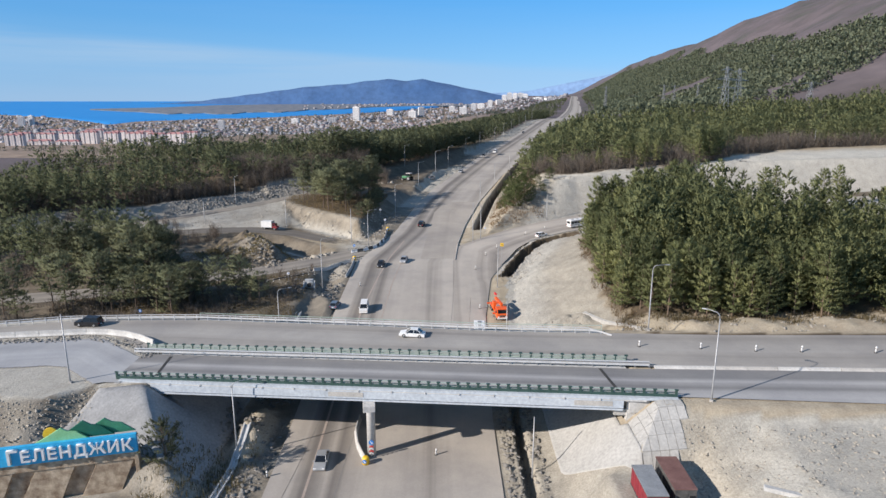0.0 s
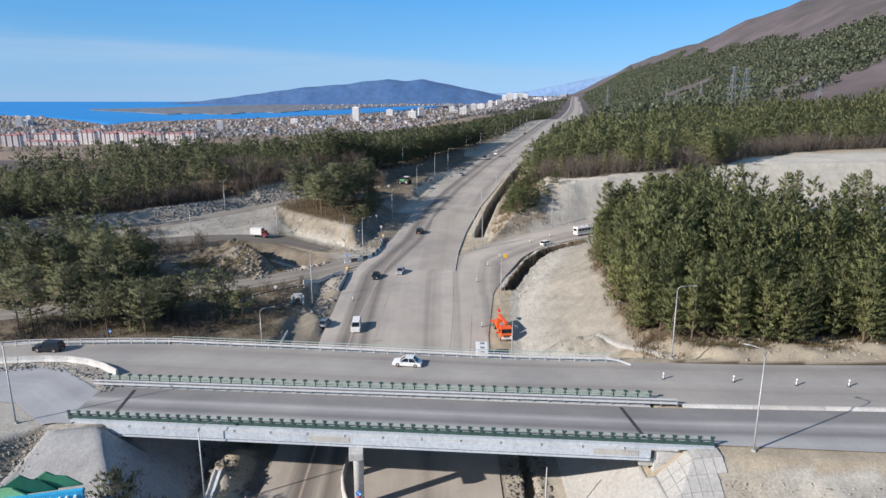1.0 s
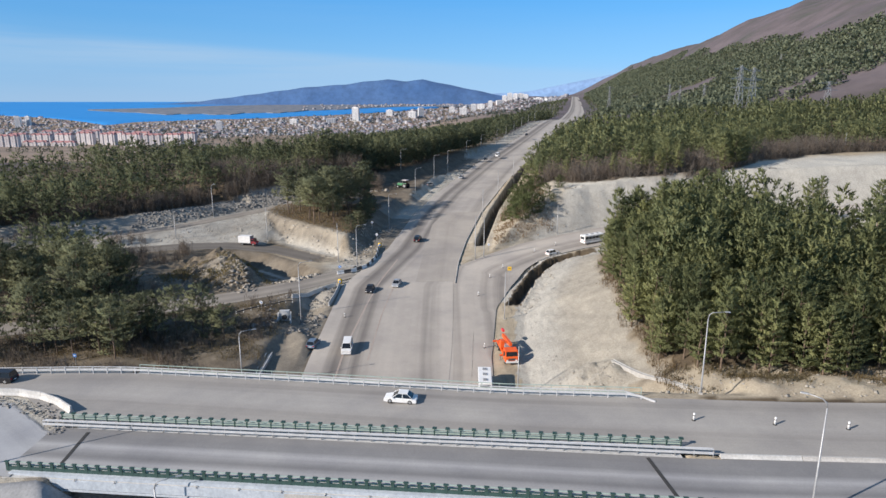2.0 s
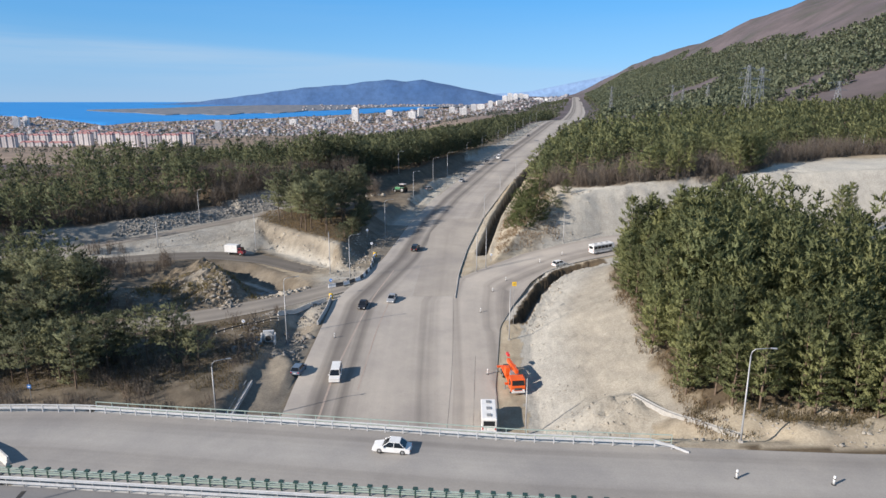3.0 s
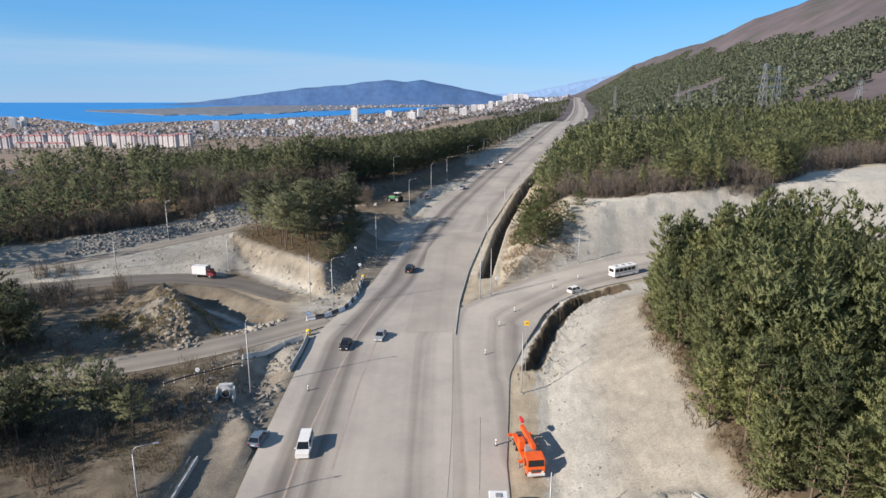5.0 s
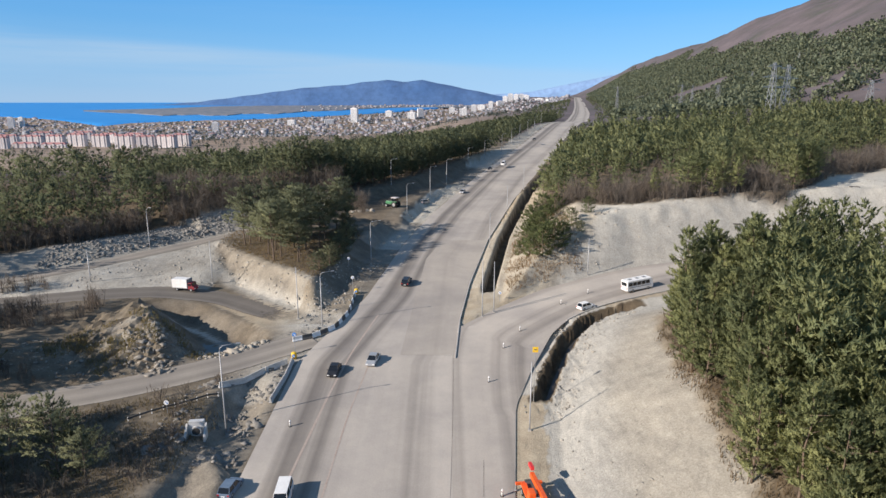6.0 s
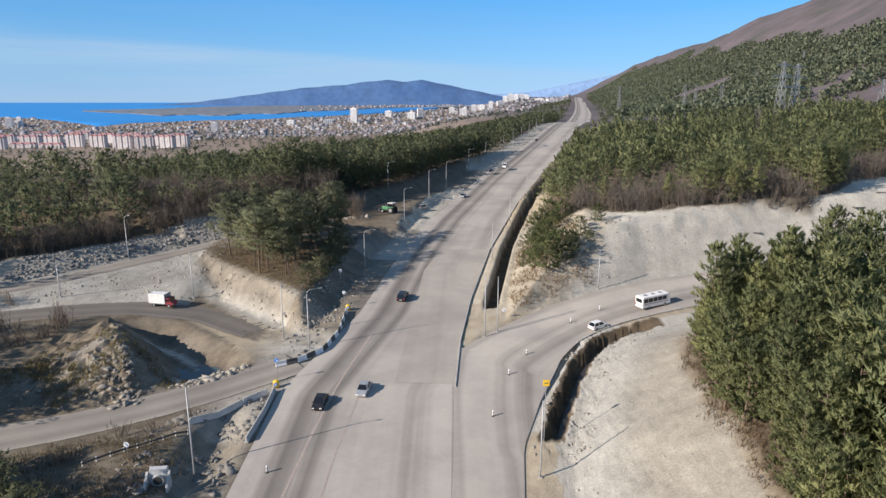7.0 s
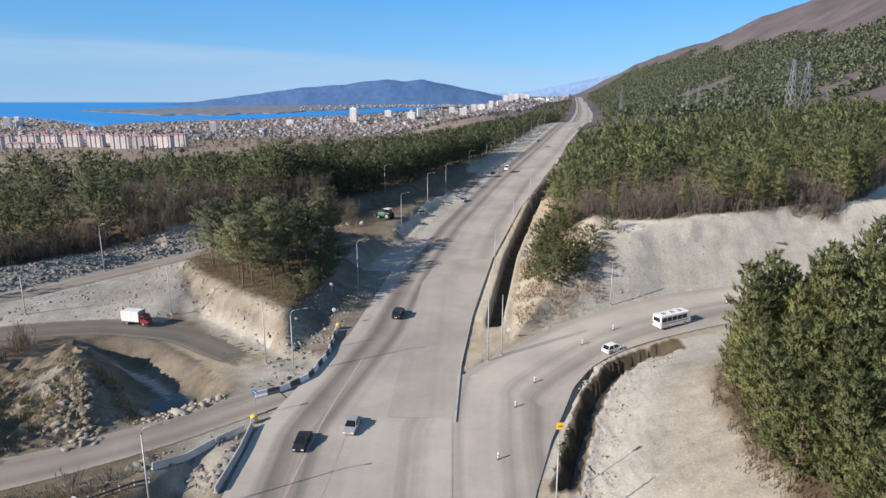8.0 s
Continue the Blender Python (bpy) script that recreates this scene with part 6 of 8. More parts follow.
def crash_cushion(x, y, z, yaw):
    root = thing("yellow_drum", pose(x, y, z, 0, 0, yaw), "yellow plastic crash drum with a white arrow panel", "barrier", "yellow drums")
    part("drum", Shape().tube([(0, 0, 0), (0, 0, 1.0), (0, 0, 1.1)], [0.52, 0.48, 0.38], 14), M_YELLOW, root, smooth=True)
    part("arrow_panel", Shape().tube([(0, -0.52, 0.62), (0, -0.56, 0.62)], 0.3, 14), M_BLUESIGN, root)
    part("arrow", Shape().add([(-0.16, -0.572, 0.72), (0.05, -0.572, 0.58), (0.0, -0.572, 0.5), (0.2, -0.572, 0.42), (0.16, -0.572, 0.68), (0.1, -0.572, 0.62), (-0.12, -0.572, 0.8)], [(0, 1, 2, 3, 4, 5, 6)]), M_WHITE, root)


crash_cushion(-11.0, 80.6, road_h(0, 80.6), -15)
crash_cushion(-25.9, 179.2, gz(-25.9, 179.2) + 0.1, 0)
crash_cushion(-19.0, 213.2, gz(-19.0, 213.2) + 0.1, 0)


def round_sign(x, y, tall, kind):
    root = thing("road_sign", pose(x, y, gz(x, y)), {"blue": "round blue keep-side sign on a grey post", "white": "round white sign seen beside a grey post", "chevron": "red and white chevron panel under a round blue sign",
                                                    "orange": "orange temporary sign high on a grey post"}[kind], "road sign")
    part("post", Shape().tube([(0, 0, -0.2), (0, 0, tall)], 0.05, 8), M_GALV, root)
    if kind in ("blue", "white", "chevron"):
        disc = part("disc", Shape().tube([(0, -0.06, tall - 0.3), (0, -0.10, tall - 0.3)], 0.38, 20), M_WHITE if kind == "white" else M_BLUESIGN, root)
        part("arrow", Shape().add([(-0.2, -0.115, tall - 0.12), (0.08, -0.115, tall - 0.4), (-0.02, -0.115, tall - 0.5), (0.24, -0.115, tall - 0.52), (0.22, -0.115, tall - 0.26), (0.14, -0.115, tall - 0.34), (-0.14, -0.115, tall - 0.06)], [(0, 1, 2, 3, 4, 5, 6)]),
             M_BLUESIGN if kind == "white" else M_WHITE, disc)
    if kind == "chevron":
        for i in range(4):
            z = tall - 0.95 - 0.36 * i
            part("chevron", Shape().prism([(-0.32, z - 0.18), (0, z), (0.32, z - 0.18), (0.32, z), (0, z + 0.18), (-0.32, z)], -0.10, -0.06), M_REDSIGN if i % 2 == 0 else M_WHITE, root)
    if kind == "orange":
        part("panel", Shape().box((0, -0.08, tall - 0.35), (0.9, 0.05, 0.9)), M_YELLOW, root, bevel=0.02)
        part("bar", Shape().box((0, -0.112, tall - 0.35), (0.5, 0.012, 0.16)), M_DIRTY, root)


round_sign(-10.3, 81.9, 3.0, "chevron")
round_sign(-26.1, 181.0, 4.2, "blue")
round_sign(-20.0, 214.6, 3.8, "white")
round_sign(15.6, 163.2, 9.3, "orange")
round_sign(14.0, 207.0, 2.4, "white")
round_sign(-23.0, 229.0, 2.6, "white")
round_sign(-40.2, 158.4, 2.3, "white")

# the blue road sign among the pines
bs = thing("road_sign", pose(-64.0, 127.1, gz(-64.0, 127.1)), "square blue road sign on a grey post beside the pines", "road sign")
part("post", Shape().tube([(0, 0, -0.2), (0, 0, 3.2)], 0.05, 8), M_GALV, bs)
panel_ = part("panel", Shape().box((0, -0.07, 2.7), (0.6, 0.04, 0.6)), M_BLUESIGN, bs, bevel=0.02)
part("bar", Shape().box((0, -0.1, 2.7), (0.34, 0.012, 0.2)), M_WHITE, panel_)

# wooden-posted guard rail beside the side road
rail = thing("guard_rail", pose(-45.3, 156.5, gz(-45.3, 156.5)), "rusty low guard rail on short white posts", "railing")
P0 = rail.matrix_basis.inverted()
pp = [(-45.3 + 10.5 * i / 8, 156.5 + 8.2 * i / 8) for i in range(9)]
part("beam", Shape().sweep(flat_bar(0.05, 0.45, 0.72), [P0 @ Vector((x, y, gz(x, y))) for x, y in pp]), M_DIRTY, rail)
for x, y in pp:
    part("post", Shape().box((0, 0.1, 0.35), (0.12, 0.12, 0.9)), M_WHITE, rail, at=P0 @ pose(x, y, gz(x, y)))

# the concrete pipe mouth below the side road
culv = thing("culvert_head", pose(-33.6, 152.6, gz(-33.6, 152.6) + 0.2, 0, 0, 8), "white precast concrete culvert head with a round pipe mouth", "culvert")
body = Shape().box((0, 0.5, 1.0), (2.6, 0.7, 2.4), (0.8, 1))
part("head_wall", body, M_BEAM, culv, bevel=0.08)
part("pipe", Shape().tube([(0, -0.05, 0.85), (0, -0.35, 0.85)], [0.72, 0.72], 18), M_CONC_NEW, culv)
# the pipe is closed; a dark disc paints the shade of its hollow
part("pipe_mouth", Shape().tube([(0, -0.34, 0.85), (0, -0.37, 0.85)], 0.56, 18), M_JOINT, culv, "dark disc for the pipe's shaded hollow")
for s in (-1, 1):
    part("wing", Shape().prism([(0.2, -0.2), (-1.5, -0.2), (-1.5, 0.5), (0.2, 1.9)], s * 1.3 - 0.14, s * 1.3 + 0.14), M_CONC_NEW, culv, at=pose(0, 0, 0, 0, 0, 90) @ pose(0, 0, 0))

# the long concrete gutter beside the overpass
gut = thing("concrete_gutter", pose(28.4, 119.7, gz(28.4, 119.7)), "long pale concrete gutter running down to the cutting", "gutter")
g_run = [(28.2 + 8.7 * i / 8, 120.3 - 14.5 * i / 8) for i in range(9)]
g_z = [gz(x, y) + 0.45 for x, y in g_run]
g_z = [max(0.5 * (g_z[max(i - 1, 0)] + g_z[min(i + 1, 8)]), z) for i, z in enumerate(g_z)]
part("channel", Shape().sweep([(-0.34, -0.9), (0.34, -0.9), (0.34, 0.0), (0.26, 0.0), (0.18, -0.08), (-0.18, -0.08), (-0.26, 0.0), (-0.34, 0.0)],
                              [(x - 28.4, y - 119.7, z - gz(28.4, 119.7)) for (x, y), z in zip(g_run, g_z)]), M_APRON, gut)

# the outfall at the head of the trench
outf = thing("drain_outfall", pose(38.5, 199.2, gz(38.5, 199.2) + 0.2, 0, 0, 30), "white concrete drain outfall slabs at the trench", "culvert")
part("slab", Shape().box((0, 0, 0.3), (2.4, 0.35, 0.8)), M_CONC_NEW, outf, bevel=0.04)
part("slab", Shape().box((1.5, -0.9, 0.2), (0.35, 2.2, 0.6)), M_CONC_NEW, outf, bevel=0.04)
part("slab", Shape().box((2.4, -0.3, 0.15), (1.8, 0.9, 0.3), m=Matrix.Rotation(0.5, 3, "Z")), M_CONC_NEW, outf, bevel=0.04)

# wet mud on the trench floor, its black also painting the trench's deep shade
tr = [p for p in offset(resample(MOUND_EDGE[2:9], 1.2), -4.6) if 163.5 < p[1] < 199.0 and p[0] < 39]
mudline = Shape().sweep([(-0.95, -0.05), (0.95, -0.05), (0.95, 0.0), (-0.95, 0.0)], [(x, y, min(gz(x + a, y + b) for a in (-0.8, 0, 0.8) for b in (-0.8, 0, 0.8)) + 0.75) for x, y in tr])
tagged(new("trench_mud_shade", mudline.mesh("trench_mud_shade", M_MUD_SHADE)), "wet mud on the trench floor, blackened for its shade", "mud", kind="structure")

# puddle in the hollow
pud = Shape()
ang = np.linspace(0, 6.283, 29)[:-1]
pud.add([(-44.0 + (4.4 + 0.8 * math.sin(3 * a)) * math.cos(a), 189.5 + (3.6 + 0.6 * math.sin(2 * a + 1)) * math.sin(a), 0) for a in ang], [tuple(range(28))])
pw = new("puddle", pud.mesh("puddle", M_PUDDLE))
pw.location.z = 2.35
tagged(pw, "still grey-blue puddle in the excavated hollow", "puddle")


# ---- containers ----
def container(x, y, yaw, size, side, roof, label):
    L, W, H = size
    root = thing("container", pose(x, y, gz(x, y) + 0.05, 0, 0, yaw), label, "container", "site containers")
    part("frame", Shape().box((0, 0, 0.1), (W, L, 0.2)).box((0, 0, H - 0.06), (W + 0.04, L + 0.04, 0.12)), M_DIRTY, root)
    for s in (-1, 1):
        prof = []
        for i in range(28):
            prof.append((-L / 2 + L * i / 27, s * (W / 2 - 0.02 - 0.05 * ((i // 2) % 2))))
        wall = Shape()
        V = [(x, y, z) for y, x in prof for z in (0.1, H - 0.1)]
        wall.add(V, [(2 * i, 2 * i + 2, 2 * i + 3, 2 * i + 1) for i in range(27)])
        part("side_wall", wall, side, root)
        part("end_wall", Shape().box((0, s * (L / 2 - 0.03), H / 2), (W - 0.1, 0.05, H - 0.2)), side, root)
    part("roof", Shape().box((0, 0, H + 0.03), (W + 0.06, L + 0.06, 0.07)), roof, root)
    # a dark panel on the end wall stands for the doorway's inner shade
    part("door", Shape().box((-0.3, -L / 2 - 0.02, H * 0.45), (1.0, 0.05, H * 0.8)), M_DIRTY, root, "dark panel for a shaded open doorway")
    part("window", Shape().box((0.75, -L / 2 - 0.02, H * 0.58), (0.6, 0.05, 0.7)), M_GLASS, root)
    return root


container(23.4, 63.6, 0, (6.0, 2.35, 2.5), M_RED, M_GREYSHEET, "dark red site container with a grey roof on rubble")
container(26.8, 64.9, 0, (6.6, 2.45, 2.6), M_DIRTY, M_MAROON, "site cabin with a faded brown roof on rubble")

# fallen beam and slab near the containers
bm_ = thing("concrete_beam", pose(36.5, 59.8, gz(36.5, 59.8) + 0.2, 0, 4, -20), "pale concrete beam lying on the rubble", "beam")
part("beam", Shape().box((0, 0, 0.2), (4.0, 0.6, 0.5)), M_CONC_NEW, bm_, bevel=0.05)


# ---- the town sign ----
sign = thing("town_sign", pose(-40.1, 73.6, 2.05, 0, 0, 14), "blue town sign with white letters on a tan stone wall", "sign")
part("stone_wall", Shape().box((-8, 1.1, 0.9), (17, 0.5, 6.4)), M_STAINED, sign, "tan stone-faced base wall with dark stains")
part("lintel", Shape().box((-8, 0.55, 3.5), (17, 0.9, 1.2)), M_STAINED, sign, bevel=0.06)
for x in (-0.4, -7.4, -14.4):
    part("buttress", Shape().prism([(x - 6.6, -2.2), (x - 1.9, -2.2), (x + 0.4, 2.95), (x - 4.1, 2.95)], 0.2, 0.86), M_STAINED, sign, bevel=0.05)
part("end_pier", Shape().box((0.3, 0.55, 0.6), (0.5, 1.0, 6.2)), M_STAINED, sign, bevel=0.04)
part("blue_panel", Shape().box((-8.2, 0.1, 5.35), (17.6, 0.5, 2.55)), M_CYAN, sign, bevel=0.04)
for i, (x, w, h, mt) in enumerate(((-8.1, 6.2, 1.75, M_SIGNLIGHT), (-5.6, 7.0, 2.3, M_SIGNGREEN), (-3.2, 7.0, 2.15, M_SIGNMID))):
    part("mountain_cutout", Shape().prism([(x - w / 2, 6.5), (x + w / 2, 6.5), (x + w * 0.28, 6.5 + h * 0.6), (x + w * 0.12, 6.5 + h * 0.72), (x, 6.5 + h), (x - w * 0.24, 6.5 + h * 0.5)], 0.35 + 0.35 * i, 0.6 + 0.35 * i), mt, sign)
part("sun_cutout", Shape().tube([(-9.5, 0.9, 7.35), (-9.5, 1.1, 7.35)], 0.85, 20), M_YELLOW, sign)


def lettering(body, size, x, z):
    """Raised letters as one mesh, their baseline at x, z on the panel."""
    txt = bpy.data.curves.new("letters", "FONT")
    txt.body, txt.size, txt.extrude, txt.space_character, txt.offset = body, size, 0.2, 1.12, 0.035
    tmp = new("letters_tmp", txt)
    bpy.context.view_layer.update()
    me = bpy.data.meshes.new_from_object(tmp.evaluated_get(bpy.context.evaluated_depsgraph_get()))
    bpy.data.objects.remove(tmp)
    me.materials.clear()
    me.materials.append(M_WHITE)
    part("letters", me, M_WHITE, sign, "raised white capital letters", at=pose(x, -0.34, z, 90, 0, 0))


lettering("\u0413", 2.6, -14.3, 4.45)
lettering("\u0415\u041b\u0415\u041d\u0414\u0416\u0418\u041a", 2.05, -12.75, 4.62)


# ---- paving, gutters and joints ----
def slab_field(name, x0, x1, y0, y1, dx, dy, keep, mat, label, thick=0.16):
    """A slope faced with separate slabs, each one a piece that follows the ground."""
    root = thing(name, pose(0, 0, 0), label, "paving", kind="structure")
    for gx in np.arange(x0, x1, dx):
        for gy in np.arange(y0, y1, dy):
            c = np.array([(gx + 0.03, gy + 0.03), (gx + dx - 0.03, gy + 0.03), (gx + dx - 0.03, gy + dy - 0.03), (gx + 0.03, gy + dy - 0.03)])
            if not keep(gx + dx / 2, gy + dy / 2):
                continue
            z = land_z(c[:, 0], c[:, 1]) + 0.10
            P = [(a[0], a[1], h - thick) for a, h in zip(c, z)] + [(a[0], a[1], h) for a, h in zip(c, z)]
            part("slab", Shape().add(P, [(3, 2, 1, 0), (4, 5, 6, 7), (0, 1, 5, 4), (1, 2, 6, 5), (2, 3, 7, 6), (3, 0, 4, 7)]), mat, root)
    return root


def facing(ys, lo, hi, mat, label, across=22):
    """A poured concrete facing between two lines, following the slope under it."""
    P = []
    for y in ys:
        xs = np.linspace(lo(y), hi(y), across)
        Y = np.full(across, float(y))
        P.append(np.stack([xs, Y, land_z(xs, Y) + 0.1], -1))
    ob = mesh_object("slope_paving", np.array(P).reshape(-1, 3), grid_faces(len(ys), across)[:, ::-1], mat)
    so = ob.modifiers.new("thick", "SOLIDIFY")
    so.thickness, so.offset = 0.25, 1.0
    return tagged(ob, label, "paving", kind="structure")


facing(np.arange(67.6, 104.1, 0.8), lambda y: 16.1 if y > 77 else 15.9 + 0.93 * (77 - y), lambda y: 24.55 if y < 76.6 else 23.8, M_APRON, "smooth pale poured concrete apron below the overpass")
slab_field("slope_paving", 24.6, 32.5, 68.5, 78.5, 1.1, 1.6, lambda x, y: x < min(31.4, 31.4 - 0.25 * (77 - y)) and y < float(deck_near(x)) - 0.9 and (y > 77 or x - 15 > 0.9 * (77 - y)),
           M_APRON, "pale concrete slope slabs below the overpass abutment")
facing(np.arange(74.6, 113.1, 0.8), lambda y: -49.3 - 0.42 * (87 - y) if y < 85.5 else -41.8, lambda y: -32.3, M_SHOTCRETE, "smooth grey concrete facing of the embankment cones", 30)
gt = thing("concrete_gutter", pose(-29.9, 70.5, gz(-29.9, 70.5)), "pale concrete drain channel beside the highway", "gutter")
part("channel", Shape().sweep([(-0.5, -0.2), (0.5, -0.2), (0.5, 0.4), (0.34, 0.4), (0.3, 0.1), (-0.3, 0.1), (-0.34, 0.4), (-0.5, 0.4)],
                              [(0.1 * i - 0.0, 2.2 * i, gz(-29.9 + 0.1 * i, 70.5 + 2.2 * i) - gz(-29.9, 70.5)) for i in range(8)]), M_BEAM, gt)

g3 = thing("concrete_gutter", pose(-32.5, 122.5, gz(-32.5, 122.5)), "pale concrete drain channel below the side road", "gutter")
part("channel", Shape().sweep([(-0.6, -0.2), (0.6, -0.2), (0.6, 0.45), (0.42, 0.45), (0.36, 0.1), (-0.36, 0.1), (-0.42, 0.45), (-0.6, 0.45)],
                              [(-0.03 * i, 2.0 * i, gz(-32.5 - 0.03 * i, 122.5 + 2.0 * i) - gz(-32.5, 122.5)) for i in range(8)]), M_CONC_NEW, g3)

kerb = thing("kerb", pose(0, 0, 0), "low grey concrete kerb along the highway edge", "kerb", kind="structure")
ky = [y for y in np.arange(179, 470, 3.0)]
part("kerb_run", Shape().sweep([(-0.1, -0.1), (0.1, -0.1), (0.1, 0.24), (-0.1, 0.24)], [(float(road_right(y)) + 0.1, y, float(road_z(y))) for y in ky]), M_CONC, kerb)
rk = resample(RAMP_NEAR, 2.5)
part("kerb_run", Shape().sweep([(-0.1, -0.1), (0.1, -0.1), (0.1, 0.18), (-0.1, 0.18)], [(x, y, float(ramp_z(x, y))) for x, y in rk[:18]]), M_CONC, kerb)

ys = np.arange(180.5, 262, 2.5)
tagged(strip("road_patch", [(np.interp(y, (180, 204, 241, 262), (-6.6, -5.4, -3.4, 1.5)), y) for y in ys], [(float(road_right(y)) - 0.25, y) for y in ys], lambda X, Y: road_z(Y), M_FRESH, 0.03), "smooth paler resurfaced lane of the highway", "road", kind="structure")


def road_line(name, pts, wide, mat, label):
    q = resample(pts, 2.0)
    ob = strip(name, offset(q, wide / 2), offset(q, -wide / 2), lambda X, Y: road_z(Y), mat, 0.035, 1)
    return tagged(ob, label, "road", kind="structure")


road_line("road_mark", [(-18.3, 70), (-18.6, 100), (-18.9, 140), (-17.2, 166), (-15.8, 181), (-12.6, 200)], 0.35, M_LINE, "faded orange painted line on the asphalt")
road_line("road_mark", [(-13.8, 135), (-13.2, 160), (-11.5, 182)], 0.25, M_LINE, "faded orange painted line on the asphalt")
road_line("road_joint", [(-21.3, 70), (-20.4, 82), (-19.5, 96), (-19.2, 112)], 0.12, M_SEAL, "dark sealed joint in the asphalt")
road_line("road_joint", [(-14.4, 70), (-13.9, 84), (-13.2, 96), (-12.8, 112)], 0.12, M_SEAL, "dark sealed joint in the asphalt")
road_line("road_joint", [(1.0, 118), (2.2, 140), (2.8, 160), (3.2, 179)], 0.07, M_SEAL, "dark sealed joint in the asphalt")
road_line("road_joint", [(5.2, 122), (6.0, 135), (6.8, 148)], 0.08, M_SEAL, "dark sealed joint in the asphalt")
road_line("road_joint", [(-6.6, 180.4), (3.3, 180.2)], 0.08, M_SEAL, "dark sealed joint in the asphalt")

# ---- vehicles ----
def wheel(root, x, y, r, w, rim=True):
    t = part("wheel", Shape().tube([(x, y - w / 2, r), (x, y - w * 0.38, r), (x, y + w * 0.38, r), (x, y + w / 2, r)], [r * 0.86, r, r, r * 0.86], 16), M_TYRE, root)
    if rim:
        s = 1 if y > 0 else -1
        part("rim", Shape().tube([(x, y + s * (w / 2 - 0.02), r), (x, y + s * (w / 2 + 0.015), r)], [r * 0.62, r * 0.5], 12), M_GALV, t)


def car(x, y, z, yaw, mat, label, style="sedan", pitch=0.0):
    """A car whose nose points along its own +x."""
    L, W, H = {"sedan": (4.4, 1.74, 1.45), "suv": (4.6, 1.85, 1.78), "hatch": (4.0, 1.7, 1.5), "van": (4.9, 1.9, 1.95)}[style]
    root = thing("car", pose(x, y, z, 0, pitch, yaw), label, "car", "cars on the roads")
    h = L / 2
    belt = H * 0.58
    nose, tail = {"sedan": (0.50, 0.50), "suv": (0.60, 0.58), "hatch": (0.52, 0.58), "van": (0.6, 0.6)}[style]
    body = Shape().prism([(-h, 0.34), (-h + 0.08, 0.22), (h - 0.1, 0.2), (h, 0.36), (h, H * nose * 0.86), (h * 0.52, belt), (-h * 0.62, belt), (-h + 0.02, H * tail)], -W / 2, W / 2)
    part("body", body, mat, root, bevel=0.09)
    f0, f1, r0, r1 = {"sedan": (0.50, 0.14, -0.74, -0.42), "suv": (0.46, 0.20, -0.96, -0.86), "hatch": (0.52, 0.16, -0.94, -0.74), "van": (0.66, 0.40, -0.98, -0.94)}[style]
    w0, w1 = W / 2 - 0.06, W / 2 - 0.22
    P = [(h * r0, -w0, belt - 0.02), (h * f0, -w0, belt - 0.02), (h * f0, w0, belt - 0.02), (h * r0, w0, belt - 0.02),
         (h * r1, -w1, H - 0.05), (h * f1, -w1, H - 0.05), (h * f1, w1, H - 0.05), (h * r1, w1, H - 0.05)]
    part("windows", Shape().add(P, [(3, 2, 1, 0), (4, 5, 6, 7), (0, 1, 5, 4), (1, 2, 6, 5), (2, 3, 7, 6), (3, 0, 4, 7)]), M_GLASS, root, "dark tinted windows", 0.03)
    part("roof", Shape().box((h * (f1 + r1) / 2, 0, H - 0.03), (h * (f1 - r1) + 0.06, 2 * w1 + 0.06, 0.07)), mat, root, bevel=0.03)
    for s in (-1, 1):
        for a, b in ((f0, f1), (r0, r1), ((f0 + r0) / 2, (f1 + r1) / 2)):
            part("pillar", Shape().tube([(h * a, s * (w0 + 0.005), belt - 0.02), (h * b, s * (w1 + 0.012), H - 0.05)], 0.04, 5), mat, root)
        part("headlight", Shape().box((h - 0.05, s * (W / 2 - 0.28), H * nose * 0.72), (0.14, 0.38, 0.16)), M_LAMP, root, bevel=0.03)
        part("tail_light", Shape().box((-h + 0.04, s * (W / 2 - 0.2), H * tail * 0.8), (0.12, 0.28, 0.2)), M_TAIL, root, bevel=0.03)
        part("mirror", Shape().box((h * f0 - 0.15, s * (W / 2 + 0.08), belt + 0.08), (0.14, 0.2, 0.13)), mat, root, bevel=0.02)
        for wx in (-h * 0.6, h * 0.62):
            wheel(root, wx, s * (W / 2 - 0.1), 0.33 if style != "suv" else 0.38, 0.22)
    part("bumper", Shape().box((h - 0.02, 0, 0.36), (0.12, W - 0.1, 0.2)), M_DIRTY if style == "suv" else mat, root, bevel=0.04)
    part("plate_bar", Shape().box((-h - 0.03, 0, 0.55), (0.04, 0.5, 0.11)), M_WHITE, root)
    return root


def heading(y):
    """The road's direction in degrees at its place along the way."""
    return math.degrees(math.atan2(10, float(road_left(y + 10) + road_right(y + 10) - road_left(y) - road_right(y)) / 2))


def road_car(x, y, mat, label, style, towards=True):
    hd = heading(y) + (180 if towards else 0)
    car(x, y, road_h(x, y), hd, mat, label, style, 2.75 if towards else -2.75)


road_car(-7.6, 220.0, M_BLACK, "black boxy off-road car on the highway", "suv", False)
road_car(-18.3, 139.5, M_WHITE, "white boxy estate car on the highway", "van")
road_car(-17.6, 173.5, M_BLACK, "black saloon car on the highway", "sedan")
road_car(-11.3, 177.6, M_SILVER, "silver saloon car on the highway", "sedan")
road_car(-17.3, 80.8, M_SILVER, "silver saloon car emerging below the overpass", "sedan")
car(31.8, 200.0, float(ramp_z(31.8, 200.0)) + 0.02, 32, M_WHITE, "white hatchback following the slip road", "hatch", -2.5)
